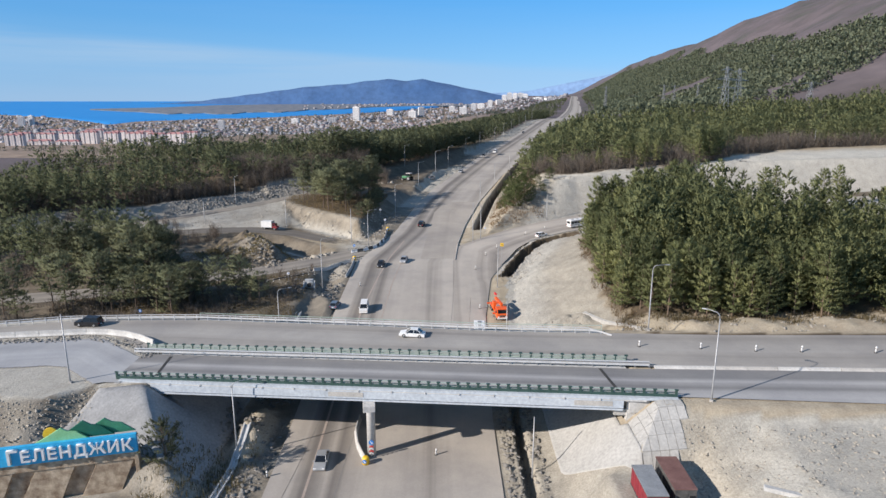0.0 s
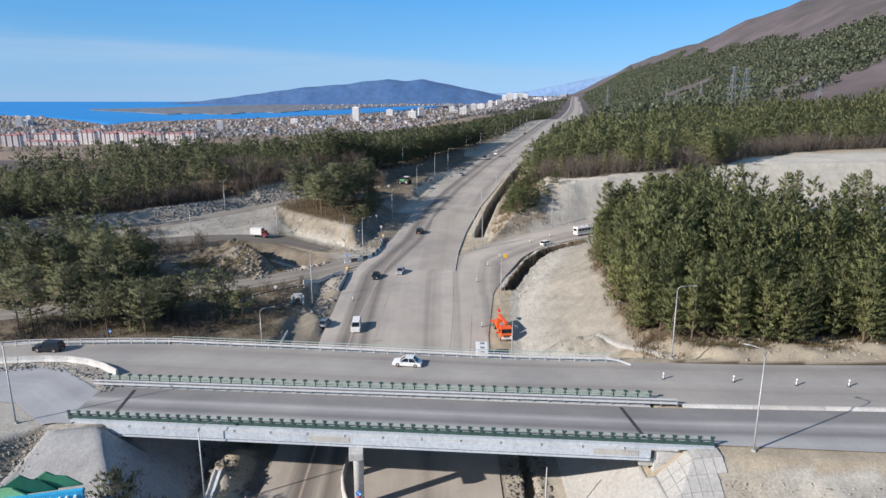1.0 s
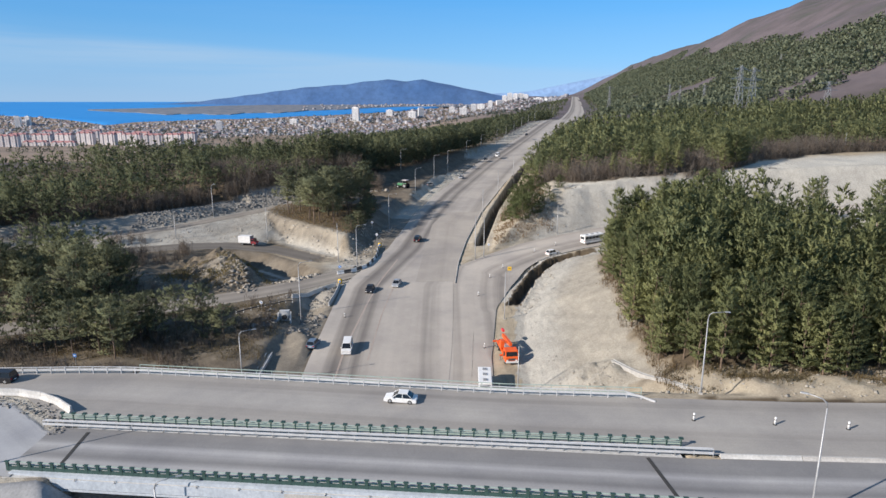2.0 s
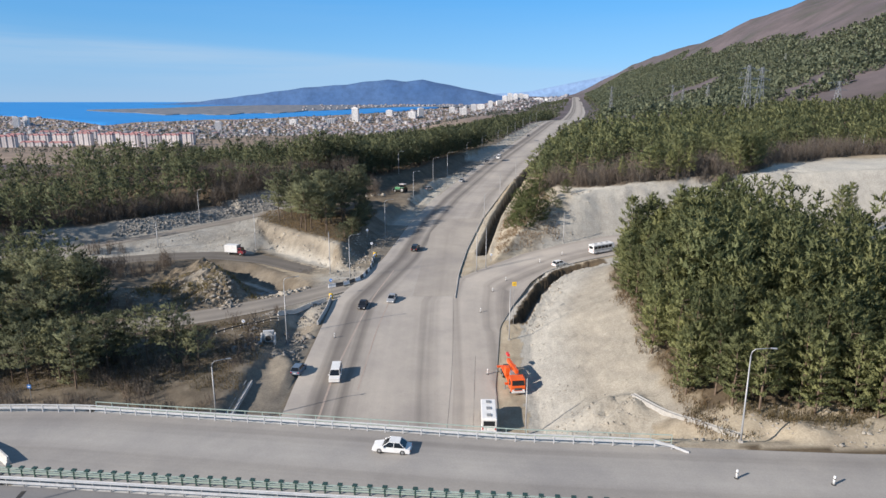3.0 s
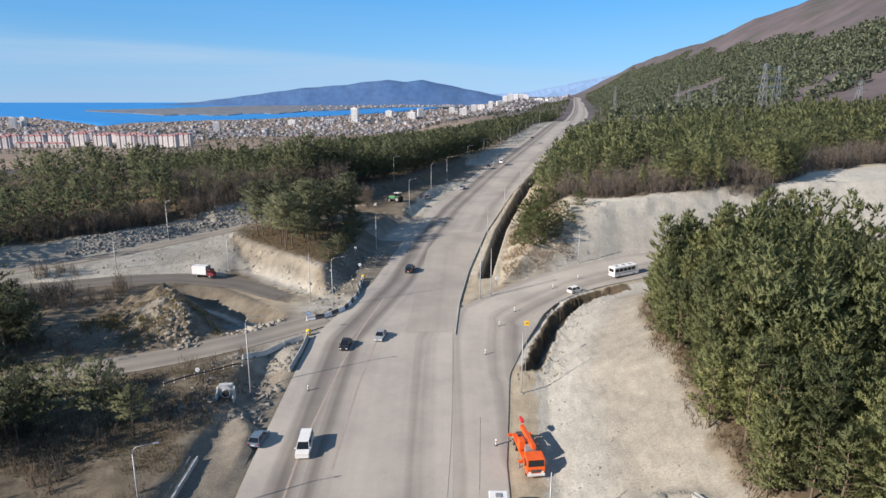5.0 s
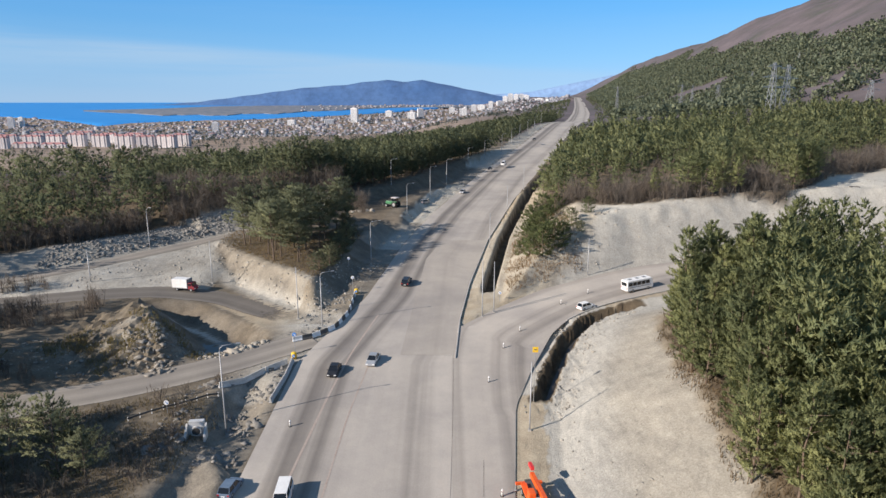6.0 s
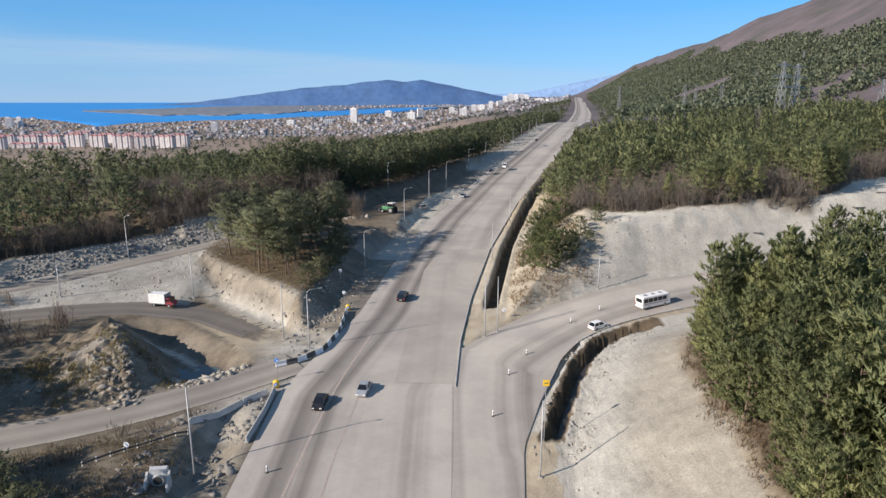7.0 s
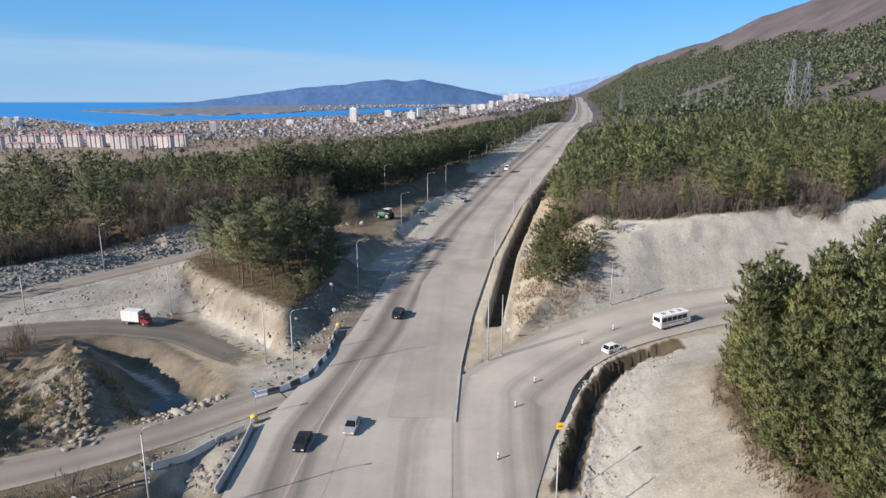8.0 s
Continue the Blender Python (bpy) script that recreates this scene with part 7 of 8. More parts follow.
car(-25.3, 141.5, road_h(0, 141.5), 82, M_BLUECAR, "slate blue car parked in tree shade", "hatch")
car(-5.2, 101.6, float(deck_z(-5.2)) + 0.03, 173, M_WHITE, "white saloon car crossing the overpass", "sedan", -1.5)
car(-65.8, 111.2, float(deck_z(-65.8)) + 0.03, 178, M_BLACK, "dark green-black off-road car on the overpass approach", "suv", -1.5)
road_car(9.5, 336.0, M_SILVER, "silver car on the shaded verge", "sedan")
road_car(25.0, 392.0, M_BLACK, "dark saloon car far up the highway", "sedan")
road_car(33.0, 405.0, M_WHITE, "white van far up the highway", "van")
road_car(63.0, 505.0, M_BLACK, "dark hatchback far up the highway", "hatch")
car(-5.5, 309, gz(-5.5, 309) + 0.1, 40, M_SILVER, "pale car parked by the tractor track", "hatch")


def bus(x, y, z, yaw, label, L=7.4, pitch=0.0, roll=0.0):
    W, H = 2.3, 2.75
    root = thing("bus", pose(x, y, z, roll, pitch, yaw), label, "bus", "buses")
    h = L / 2
    part("body", Shape().prism([(-h, 0.4), (h - 0.1, 0.4), (h, 0.9), (h - 0.12, 1.5), (h - 0.32, H - 0.15), (h - 0.6, H), (-h + 0.15, H), (-h, H - 0.2)], -W / 2, W / 2), M_WHITE, root, bevel=0.12)
    part("windscreen", Shape().add([(h - 0.10, -0.98, 1.5), (h - 0.10, 0.98, 1.5), (h - 0.285, 0.9, 2.5), (h - 0.285, -0.9, 2.5)], [(0, 1, 2, 3)]), M_GLASS, root, at=pose(0.03, 0, 0))
    part("rear_window", Shape().box((-h - 0.01, 0, 1.95), (0.03, 1.7, 0.8)), M_GLASS, root)
    for s in (-1, 1):
        for i in range(5):
            part("side_window", Shape().box((-h + 0.85 + i * 1.22, s * (W / 2 + 0.005), 1.95), (1.08, 0.03, 0.82)), M_GLASS, root, bevel=0.01)
        part("stripe", Shape().box((-0.2, s * (W / 2 + 0.004), 1.2), (L - 1.2, 0.02, 0.18)), M_GREYSHEET, root)
        part("headlight", Shape().box((h - 0.03, s * 0.82, 0.85), (0.1, 0.36, 0.2)), M_LAMP, root, bevel=0.02)
        part("tail_light", Shape().box((-h + 0.01, s * 0.95, 1.1), (0.08, 0.18, 0.4)), M_TAIL, root)
        for wx in (-h * 0.58, h * 0.6):
            wheel(root, wx, s * (W / 2 - 0.14), 0.42, 0.28)
    for xx in (-2.2, -0.2, 1.7):
        part("roof_hatch", Shape().box((xx, 0, H + 0.06), (0.75, 0.7, 0.12)), M_GREYSHEET, root, bevel=0.03)
    return root


bus(45.5, 209.6, float(ramp_z(45.5, 209.6)) + 0.02, 24, "small white city bus on the slip road", pitch=-2.8)
bus(7.6, 124.3, road_h(7.6, 124.3), 88, "white minibus parked beside the truck crane", 6.4, -2.5)


def lorry(x, y, z, yaw):
    root = thing("box_lorry", pose(x, y, z, 0, 0, yaw), "box lorry with a white body and a dark red cab", "lorry")
    part("chassis", Shape().box((-0.3, 0, 0.62), (5.6, 0.9, 0.25)), M_DIRTY, root)
    part("cargo_box", Shape().box((-1.1, 0, 1.85), (4.0, 2.2, 2.2)), M_WHITE, root, bevel=0.05)
    part("cargo_frame", Shape().box((-1.1, 0, 0.83), (4.05, 2.25, 0.14)).box((0.93, 0, 1.9), (0.06, 2.26, 2.26)), M_GREYSHEET, root)
    part("cab", Shape().prism([(0.98, 0.55), (2.7, 0.5), (2.75, 1.15), (2.2, 1.35), (1.95, 2.15), (0.98, 2.15)], -1.0, 1.0), M_RED, root, bevel=0.08)
    part("windscreen", Shape().add([(2.19, -0.85, 1.42), (2.19, 0.85, 1.42), (1.99, 0.8, 2.05), (1.99, -0.8, 2.05)], [(0, 1, 2, 3)]), M_GLASS, root, at=pose(0.03, 0, 0))
    for s in (-1, 1):
        part("side_window", Shape().box((1.55, s * 1.005, 1.7), (0.75, 0.03, 0.55)), M_GLASS, root)
        part("headlight", Shape().box((2.74, s * 0.75, 0.85), (0.08, 0.3, 0.2)), M_LAMP, root)
        for wx in (-1.9, 1.8):
            wheel(root, wx, s * 0.9, 0.42, 0.3)


lorry(-60.2, 216.8, float(truck_z(-60.2)) + 0.02, -12)


def truck_crane(x, y, z, yaw, pitch):
    root = thing("truck_crane", pose(x, y, z, 0, pitch, yaw), "orange truck crane with a folded boom beside the trench", "crane truck")
    part("chassis", Shape().box((-0.4, 0, 0.95), (9.2, 1.0, 0.35)), M_DIRTY, root, bevel=0.04)
    cab = part("cab", Shape().prism([(2.5, 0.7), (4.55, 0.65), (4.62, 1.5), (4.5, 1.75), (4.25, 2.75), (2.5, 2.8)], -1.22, 1.22), M_ORANGE, root, bevel=0.1)
    part("windscreen", Shape().add([(4.5, -1.05, 1.8), (4.5, 1.05, 1.8), (4.28, 1.0, 2.6), (4.28, -1.0, 2.6)], [(0, 1, 2, 3)]), M_GLASS, cab, at=pose(0.03, 0, 0))
    for s in (-1, 1):
        part("side_window", Shape().box((3.55, s * 1.225, 2.1), (1.1, 0.03, 0.7)), M_GLASS, cab)
        part("headlight", Shape().box((4.6, s * 0.85, 1.0), (0.08, 0.36, 0.22)), M_LAMP, cab)
        part("mirror", Shape().box((4.3, s * 1.45, 2.1), (0.1, 0.2, 0.45)), M_DIRTY, cab)
    part("grille", Shape().box((4.6, 0, 1.2), (0.06, 1.3, 0.4)), M_DIRTY, cab)
    part("bumper", Shape().box((4.7, 0, 0.7), (0.2, 2.3, 0.32)), M_WHITE, root, bevel=0.04)
    part("turntable", Shape().tube([(-0.6, 0, 1.1), (-0.6, 0, 1.7)], [0.95, 0.85], 18), M_DIRTY, root)
    part("side_deck", Shape().box((-1.0, 0.85, 1.3), (5.8, 0.7, 0.3)).box((-1.0, -0.85, 1.3), (5.8, 0.7, 0.3)), M_ORANGE, root, bevel=0.04)
    part("operator_cab", Shape().box((-0.2, -0.85, 2.3), (1.4, 0.85, 1.4), (0.85, 0.9)), M_ORANGE, root, bevel=0.06)
    part("boom", Shape().box((-1.2, 0.3, 2.6), (6.6, 0.55, 0.62), m=Matrix.Rotation(radians(-7), 3, "Y")), M_ORANGE, root, bevel=0.04)
    part("boom_inner", Shape().box((-4.9, 0.3, 3.05), (1.4, 0.4, 0.45), m=Matrix.Rotation(radians(-7), 3, "Y")), M_REDSIGN, root)
    part("lift_cylinder", Shape().tube([(0.4, 0.3, 1.6), (-1.9, 0.3, 2.5)], [0.15, 0.11], 10), M_WHITE, root)
    part("counterweight", Shape().box((1.3, 0.1, 2.0), (0.9, 1.6, 0.9)), M_GREYSHEET, root, bevel=0.08)
    part("winch", Shape().tube([(0.5, -0.5, 2.25), (0.5, 0.5, 2.25)], 0.32, 14), M_GALV, root)
    for sx in (-4.6, 1.9):
        part("outrigger", Shape().box((sx, 0, 0.9), (0.35, 3.4, 0.28)), M_ORANGE, root)
        for s in (-1, 1):
            part("outrigger_leg", Shape().tube([(sx, s * 1.62, 0.9), (sx, s * 1.62, 0.06), (sx, s * 1.62, 0.0)], [0.1, 0.1, 0.26], 8), M_GALV, root)
    for wx in (-3.4, -2.1, 3.6):
        for s in (-1, 1):
            wheel(root, wx, s * 1.0, 0.52, 0.42)


truck_crane(12.6, 137.4, road_h(12.6, 137.4) + 0.02, -83, 2.4)


def tractor(x, y, z, yaw):
    root = thing("tractor", pose(x, y, z, 0, 0, yaw) @ Matrix.Diagonal((1.25, 1.25, 1.25, 1)), "green farm tractor with a pale cab roof on the verge", "tractor")
    part("bonnet", Shape().box((1.3, 0, 1.3), (2.2, 0.85, 0.8), (0.95, 0.85)), M_TRACTOR, root, bevel=0.08)
    part("chassis", Shape().box((0.4, 0, 0.85), (3.8, 0.6, 0.4)), M_DIRTY, root)
    part("cab_glass", Shape().box((-0.6, 0, 2.0), (1.5, 1.4, 1.3), (0.9, 0.9)), M_GLASS, root, bevel=0.04)
    part("cab_roof", Shape().box((-0.6, 0, 2.75), (1.8, 1.7, 0.22)), M_CREAM, root, bevel=0.06)
    part("front_loader", Shape().box((3.0, 0, 0.7), (0.7, 2.0, 0.7), (0.6, 1)), M_DIRTY, root)
    for s in (-1, 1):
        part("fender", Shape().box((-0.9, s * 0.95, 1.7), (1.6, 0.5, 0.12)), M_TRACTOR, root, bevel=0.03)
        wheel(root, -0.9, s * 0.95, 0.85, 0.5)
        wheel(root, 1.9, s * 0.8, 0.5, 0.34)
    part("exhaust", Shape().tube([(1.2, 0.3, 1.7), (1.2, 0.3, 2.7)], 0.06, 8), M_DIRTY, root)


tractor(-16.4, 294.0, gz(-16.4, 294.0) + 0.06, 150)

# ---- rocks, shrubs and twigs ----
def rocks(name, places, lo, hi, seed, label, mat=None, lift=0.0):
    """Loose broken stones, each a jittered lump of its own."""
    r = np.random.default_rng(seed)
    base = np.array([(-1, 0, 0), (1, 0, 0), (0, -1, 0), (0, 1, 0), (0, 0, 1), (0.7, 0.7, 0.5), (-0.7, 0.7, 0.45), (0.7, -0.7, 0.5), (-0.7, -0.7, 0.5)], float)
    tri = np.array([(4, 5, 1), (4, 3, 5), (4, 6, 3), (4, 0, 6), (4, 8, 0), (4, 2, 8), (4, 7, 2), (4, 1, 7), (1, 5, 3), (3, 6, 0), (0, 8, 2), (2, 7, 1)])
    n = len(places)
    s = lo + (hi - lo) * r.random(n) ** 2.2
    P = (base[None] * (1 + r.normal(0, 0.2, (n, len(base), 1))) + r.normal(0, 0.2, (n, len(base), 3))) * s[:, None, None] * (r.uniform(0.55, 1.5, (n, 1, 3)) * np.array([1, 0.7, 0.7]))
    a = r.random(n) * 6.283
    X = P[..., 0] * np.cos(a)[:, None] - P[..., 1] * np.sin(a)[:, None] + places[:, 0][:, None]
    Y = P[..., 0] * np.sin(a)[:, None] + P[..., 1] * np.cos(a)[:, None] + places[:, 1][:, None]
    Z = P[..., 2] + (land_z(places[:, 0], places[:, 1]) - 0.18 * s + lift)[:, None]
    Fc = (tri[None] + (np.arange(n) * len(base))[:, None, None]).reshape(-1, 3)
    return tagged(mesh_object(name, np.stack([X, Y, Z], -1).reshape(-1, 3), Fc, mat or M_ROCK), label, "rocks", kind="stuff")


def above_top(X, Y):
    return (Y > np.interp(X, [p[0] for p in TOP_ROAD], [p[1] for p in TOP_ROAD]))


rocks("rubble_slope", scatter(-100, -42, 205, 292, 0.68, lambda X, Y: above_top(X, Y) & (line_dist(X, Y, TOP_ROAD) > 5) & (line_dist(X, Y, TOP_ROAD) < 14.5), 31), 0.2, 0.75, 32, "grey blasted rock rubble above the upper road")
rocks("rock_heap", scatter(-84, -42, 166, 198, 0.95, lambda X, Y: (((X + 60) / 20) ** 2 + ((Y - 180) / 9) ** 2 < 1) & (line_dist(X, Y, LOW_ROAD) > 5.0) & (wob(X, Y, 4, 3) > -0.3), 33), 0.08, 0.42, 34, "brown-grey heap of blasted rock above the side road", M_HEAPROCK)
rocks("ledge_rubble", scatter(-43, -31, 178, 190, 0.8, lambda X, Y: line_dist(X, Y, [(-43, 179.5), (-38, 181.8), (-33.5, 186.5)]) < 1.5, 91), 0.25, 0.95, 92, "broken rock ledge between the hollow and the side road", M_PALEROCK)


def on_crest(X, Y):
    s_, a_ = ridge_frame(X, Y)
    return (s_ < 1.2) & (s_ > -5 - 4 * wob(X, Y, 3, 2)) & (a_ > -3) & (a_ < 12)


rocks("rock_outcrop", scatter(-66, -42, 170, 196, 0.7, on_crest, 27), 0.12, 0.8, 28, "jagged grey rock outcrop on the heap's crest", M_HEAPROCK)
rocks("verge_rubble", scatter(-34, -8, 190, 232, 1.0, lambda X, Y: (road_left(Y) - X > 2.6) & (road_left(Y) - X < 8.5) & (wob(X, Y, 5, 1) > -0.2), 35), 0.12, 0.6, 36, "loose rubble along the highway verge")
rocks("verge_rubble", scatter(-36, -12, 200, 236, 0.85, lambda X, Y: (road_left(Y) - X > 2.0) & (road_left(Y) - X < 12) & (wob(X, Y, 3, 4) > 0.0), 95), 0.08, 0.5, 96, "pale broken stones below the knoll", M_PALEROCK)
rocks("shelf_rubble", scatter(-36, -22, 280, 294, 0.75, lambda X, Y: (np.abs(Y - 287.5 - 0.8 * wob(X, Y, 3, 2)) < 1.3) & (wob(X, Y, 2.5, 1) > -0.25), 97), 0.2, 0.95, 98, "pale rocks along the rim of the shelf", M_PALEROCK)
rocks("shoulder_rubble", scatter(-16, 8, 282, 340, 0.9, lambda X, Y: (road_left(Y) - X > 2.4) & (road_left(Y) - X < 7.4) & (wob(X, Y, 4, 2) > -0.1), 99), 0.08, 0.5, 100, "pale rubble on the sandy shoulder", M_PALEROCK)
rocks("embankment_rubble", scatter(-82, -50, 62, 90, 0.42, lambda X, Y: (Y < pad_edge(X) - 0.4), 37), 0.06, 0.34, 38, "loose grey stones on the overpass embankment", M_PALEROCK)
rocks("embankment_rubble", scatter(30, 84, 54, 74, 0.55, lambda X, Y: (Y < deck_near(X) - 4) & (wob(X, Y, 6, 1) > -0.4), 39), 0.05, 0.28, 40, "loose pale stones on the overpass embankment", M_PALEROCK)
rocks("pad_rubble", scatter(-84, -47, 95, 108, 0.5, lambda X, Y: (line_dist(X, Y, [(-84, 103.6), (-62, 104.6), (-54, 102), (-48.6, 96.5), (-47.6, 90)]) < 1.3 + 0.7 * wob(X, Y, 3, 2)), 93), 0.05, 0.34, 94, "soil and stones thrown up beside the approach blocks", M_ROCK, 0.1)
rocks("trench_rubble", scatter(14, 42, 158, 204, 0.55, lambda X, Y: (line_dist(X, Y, MOUND_EDGE) > 0.9) & (line_dist(X, Y, MOUND_EDGE) < 9.5) & (X > paved_right(Y)) & (wob(X, Y, 2.5, 1) > -0.1) & ((line_dist(X, Y, MOUND_EDGE) < 1.7) | (line_dist(X, Y, MOUND_EDGE) > 5.4)), 41), 0.06, 0.34, 42, "crushed pale rubble beside the trench", M_PALEROCK)
rocks("trench_rubble", scatter(9, 17, 60, 100, 0.6, lambda X, Y: (X > paved_right(Y) + 0.8) & (X < paved_right(Y) + 6.5), 43), 0.1, 0.55, 44, "brown rubble beside the excavated trench")
rocks("gully_rubble", scatter(-40, -24.5, 60, 112, 0.7, lambda X, Y: (X < road_left(Y) - 0.8) & (X > -34) & (wob(X, Y, 4, 5) > -0.1), 45), 0.12, 0.7, 46, "broken rock and soil in the gully")
rocks("gully_rubble", scatter(-40, -25.5, 146, 176, 0.75, lambda X, Y: (X < road_left(Y) - 1.2) & (line_dist(X, Y, LOW_ROAD) > 4.5) & (wob(X, Y, 3, 5) > 0.05), 47), 0.15, 0.8, 48, "broken rock in the gully below the parapet")
rocks("cutting_rubble", scatter(36, 110, 205, 245, 1.1, lambda X, Y: (Y > np.interp(X, [p[0] for p in RAMP_FAR], [p[1] for p in RAMP_FAR]) + 2) & (Y < np.interp(X, [p[0] for p in RAMP_FAR], [p[1] for p in RAMP_FAR]) + 6) & (wob(X, Y, 4, 5) > -0.1), 49), 0.06, 0.3, 50, "fallen stones at the foot of the cutting", M_PALEROCK)
rocks("shoulder_stones", scatter(30, 110, 100, 110, 0.9, lambda X, Y: (Y > deck_far(X) + 1.2) & (wob(X, Y, 4, 5) > -0.2), 51), 0.08, 0.4, 52, "pale boulders at the foot of the pine wood", M_PALEROCK)

rocks("terrace_outcrop", scatter(30, 50, 226, 250, 0.8, lambda X, Y: (np.abs(Y - np.interp(X, (30, 36, 44, 50), (244, 240, 238, 239)) - 1.2 * wob(X, Y, 4, 2)) < 2.2) & (wob(X, Y, 2.5, 3) > -0.15), 85), 0.15, 0.85, 86, "sandy broken rock along the terrace's crest", M_PALEROCK)
rocks("spoil_rubble", scatter(16, 31, 111, 126, 0.6, lambda X, Y: (((X - 23) / 6) ** 2 + ((Y - 119) / 5) ** 2 < 1) & (wob(X, Y, 2.5, 2) > -0.2), 19), 0.05, 0.3, 20, "brown rubble spoil beside the slip road", M_PALEROCK)
rocks("cliff_ledges", scatter(-62, -22, 198, 262, 0.9, lambda X, Y: (Y - np.interp(X, (-75, -67, -55, -44, -35, -28, -18), (262, 247, 230, 219, 211, 203, 199)) > -1) & (Y - np.interp(X, (-75, -67, -55, -44, -35, -28, -18), (262, 247, 230, 219, 211, 203, 199)) < 6.5) & (road_left(Y) - X > 6) & (wob(X, Y, 3, 5) > -0.1), 21), 0.1, 0.55, 22, "broken ledges of pale rock in the cut face", M_PALEROCK)
rocks("cutting_stones", scatter(30, 130, 205, 262, 1.35, lambda X, Y: (Y > np.interp(X, [p[0] for p in RAMP_FAR], [p[1] for p in RAMP_FAR]) + 4) & (Y < np.interp(X, [p[0] for p in RAMP_FAR], [p[1] for p in RAMP_FAR]) + 24) & (wob(X, Y, 5, 5) > -0.3), 29), 0.05, 0.3, 30, "small pale stones on the face of the cutting", M_PALEROCK)
rocks("slope_stones", scatter(12, 44, 104, 202, 1.1, lambda X, Y: (line_dist(X, Y, MOUND_EDGE) > 5) & (line_dist(X, Y, MOUND_EDGE) < 20) & (X > paved_right(Y)) & (wob(X, Y, 4, 5) > 0.05), 25), 0.04, 0.24, 26, "small pale stones on the graded slope", M_PALEROCK)
rocks("bank_stones", scatter(-104, -56, 204, 248, 0.95, lambda X, Y: (Y > np.interp(X, [p[0] for p in TRUCK_ROAD], [p[1] for p in TRUCK_ROAD]) + 5) & (line_dist(X, Y, TOP_ROAD) > 4.6) & (Y < np.interp(X, [p[0] for p in TOP_ROAD], [p[1] for p in TOP_ROAD])) & (wob(X, Y, 4, 5) > -0.2), 23), 0.07, 0.38, 24, "grey stones on the bank below the upper road", M_PALEROCK)


def twig_cloud(seed, stems, tall, spread):
    """A leafless shrub: thin stems with forked side twigs."""
    r = np.random.default_rng(seed)
    V = []
    for _ in range(stems):
        a, tilt = r.random() * 6.283, abs(r.normal(0, 0.28))
        d = np.array([math.cos(a) * math.sin(tilt), math.sin(a) * math.sin(tilt), math.cos(tilt)])
        p = np.array([r.normal(0, spread), r.normal(0, spread), -0.1])
        L = tall * r.uniform(0.55, 1.1)
        s = np.cross(d, r.normal(0, 1, 3))
        s /= np.linalg.norm(s)
        V += [p - s * 0.06, p + s * 0.06, p + d * L]
        for _ in range(5):
            q = p + d * L * r.uniform(0.3, 0.9)
            e = d + r.normal(0, 0.45, 3)
            e /= np.linalg.norm(e)
            t = np.cross(e, r.normal(0, 1, 3))
            t /= np.linalg.norm(t)
            V += [q - t * 0.04, q + t * 0.04, q + e * L * r.uniform(0.2, 0.45)]
    V = np.array(V)
    return V, np.arange(len(V)).reshape(-1, 3)


def thicket(name, places, seed, tall, stems, label, mat=None, kinds=4, spread=0.5):
    r = np.random.default_rng(seed)
    kk = [twig_cloud(seed + i, stems, tall, spread) for i in range(kinds)]
    zs = land_z(places[:, 0], places[:, 1])
    V, Fc, o = [], [], 0
    for k in range(kinds):
        sel = np.arange(len(places))[k::kinds]
        v, f = kk[k]
        a, s = r.random(len(sel)) * 6.283, r.uniform(0.6, 1.25, len(sel))
        X = (v[None, :, 0] * np.cos(a)[:, None] - v[None, :, 1] * np.sin(a)[:, None]) * s[:, None] + places[sel, 0][:, None]
        Y = (v[None, :, 0] * np.sin(a)[:, None] + v[None, :, 1] * np.cos(a)[:, None]) * s[:, None] + places[sel, 1][:, None]
        Z = v[None, :, 2] * s[:, None] + zs[sel][:, None]
        V.append(np.stack([X, Y, Z], -1).reshape(-1, 3))
        Fc.append((f[None] + (np.arange(len(sel)) * len(v))[:, None, None] + o).reshape(-1, 3))
        o += len(sel) * len(v)
    return tagged(mesh_object(name, np.concatenate(V), np.concatenate(Fc), mat or M_TWIG), label, "shrubs", kind="stuff")


thicket("bare_thicket", scatter(36, 240, 238, 345, 2.1, lambda X, Y: (Y > ridge_front(X) - 1) & (Y < ridge_front(X) + np.where((X < 66) & (X > 40), 13, np.where((X > 84) & (X < 98), 20, np.where((X > 126) & (X < 170), 15, 5)))) & (X - road_right(Y) > 14) & (wob(X, Y, 11, 2) > np.where((X < 66) | ((X > 84) & (X < 98)) | (X > 126), -0.5, 0.25)), 61), 62, 6.0, 16, "leafless grey-brown thicket in front of the pine wood")
thicket("bare_thicket", scatter(-125, -73, 190, 214, 1.9, lambda X, Y: (line_dist(X, Y, TRUCK_ROAD) > 5.5) & (line_dist(X, Y, TOP_ROAD) > 5) & (Y < np.interp(X, (-84, -73), (214, 209))) & ((X < -84) | (wob(X, Y, 6, 2) > 0.0)), 63), 64, 3.6, 16, "leafless grey-brown thicket beside the gravel track")
thicket("bare_thicket", scatter(-190, -25, 200, 330, 1.9, lambda X, Y: above_top(X, Y) & (line_dist(X, Y, TOP_ROAD) > 14.5) & ((line_dist(X, Y, TOP_ROAD) < 25) | (((X + 84) / 17) ** 2 + ((Y - 290) / 13) ** 2 < 1)) & (road_left(Y) - X > 20) & (wob(X, Y, 12, 3) > -0.6), 65), 66, 6.2, 13, "leafless thicket along the edge of the left wood")
thicket("bare_thicket", scatter(-120, -36, 112, 172, 2.2, lambda X, Y: (Y > deck_far(X) + 4) & (line_dist(X, Y, LOW_ROAD) > 7) & (wob(X, Y, 7, 3) > 0.0), 67), 68, 2.2, 14, "low leafless scrub among the pines")
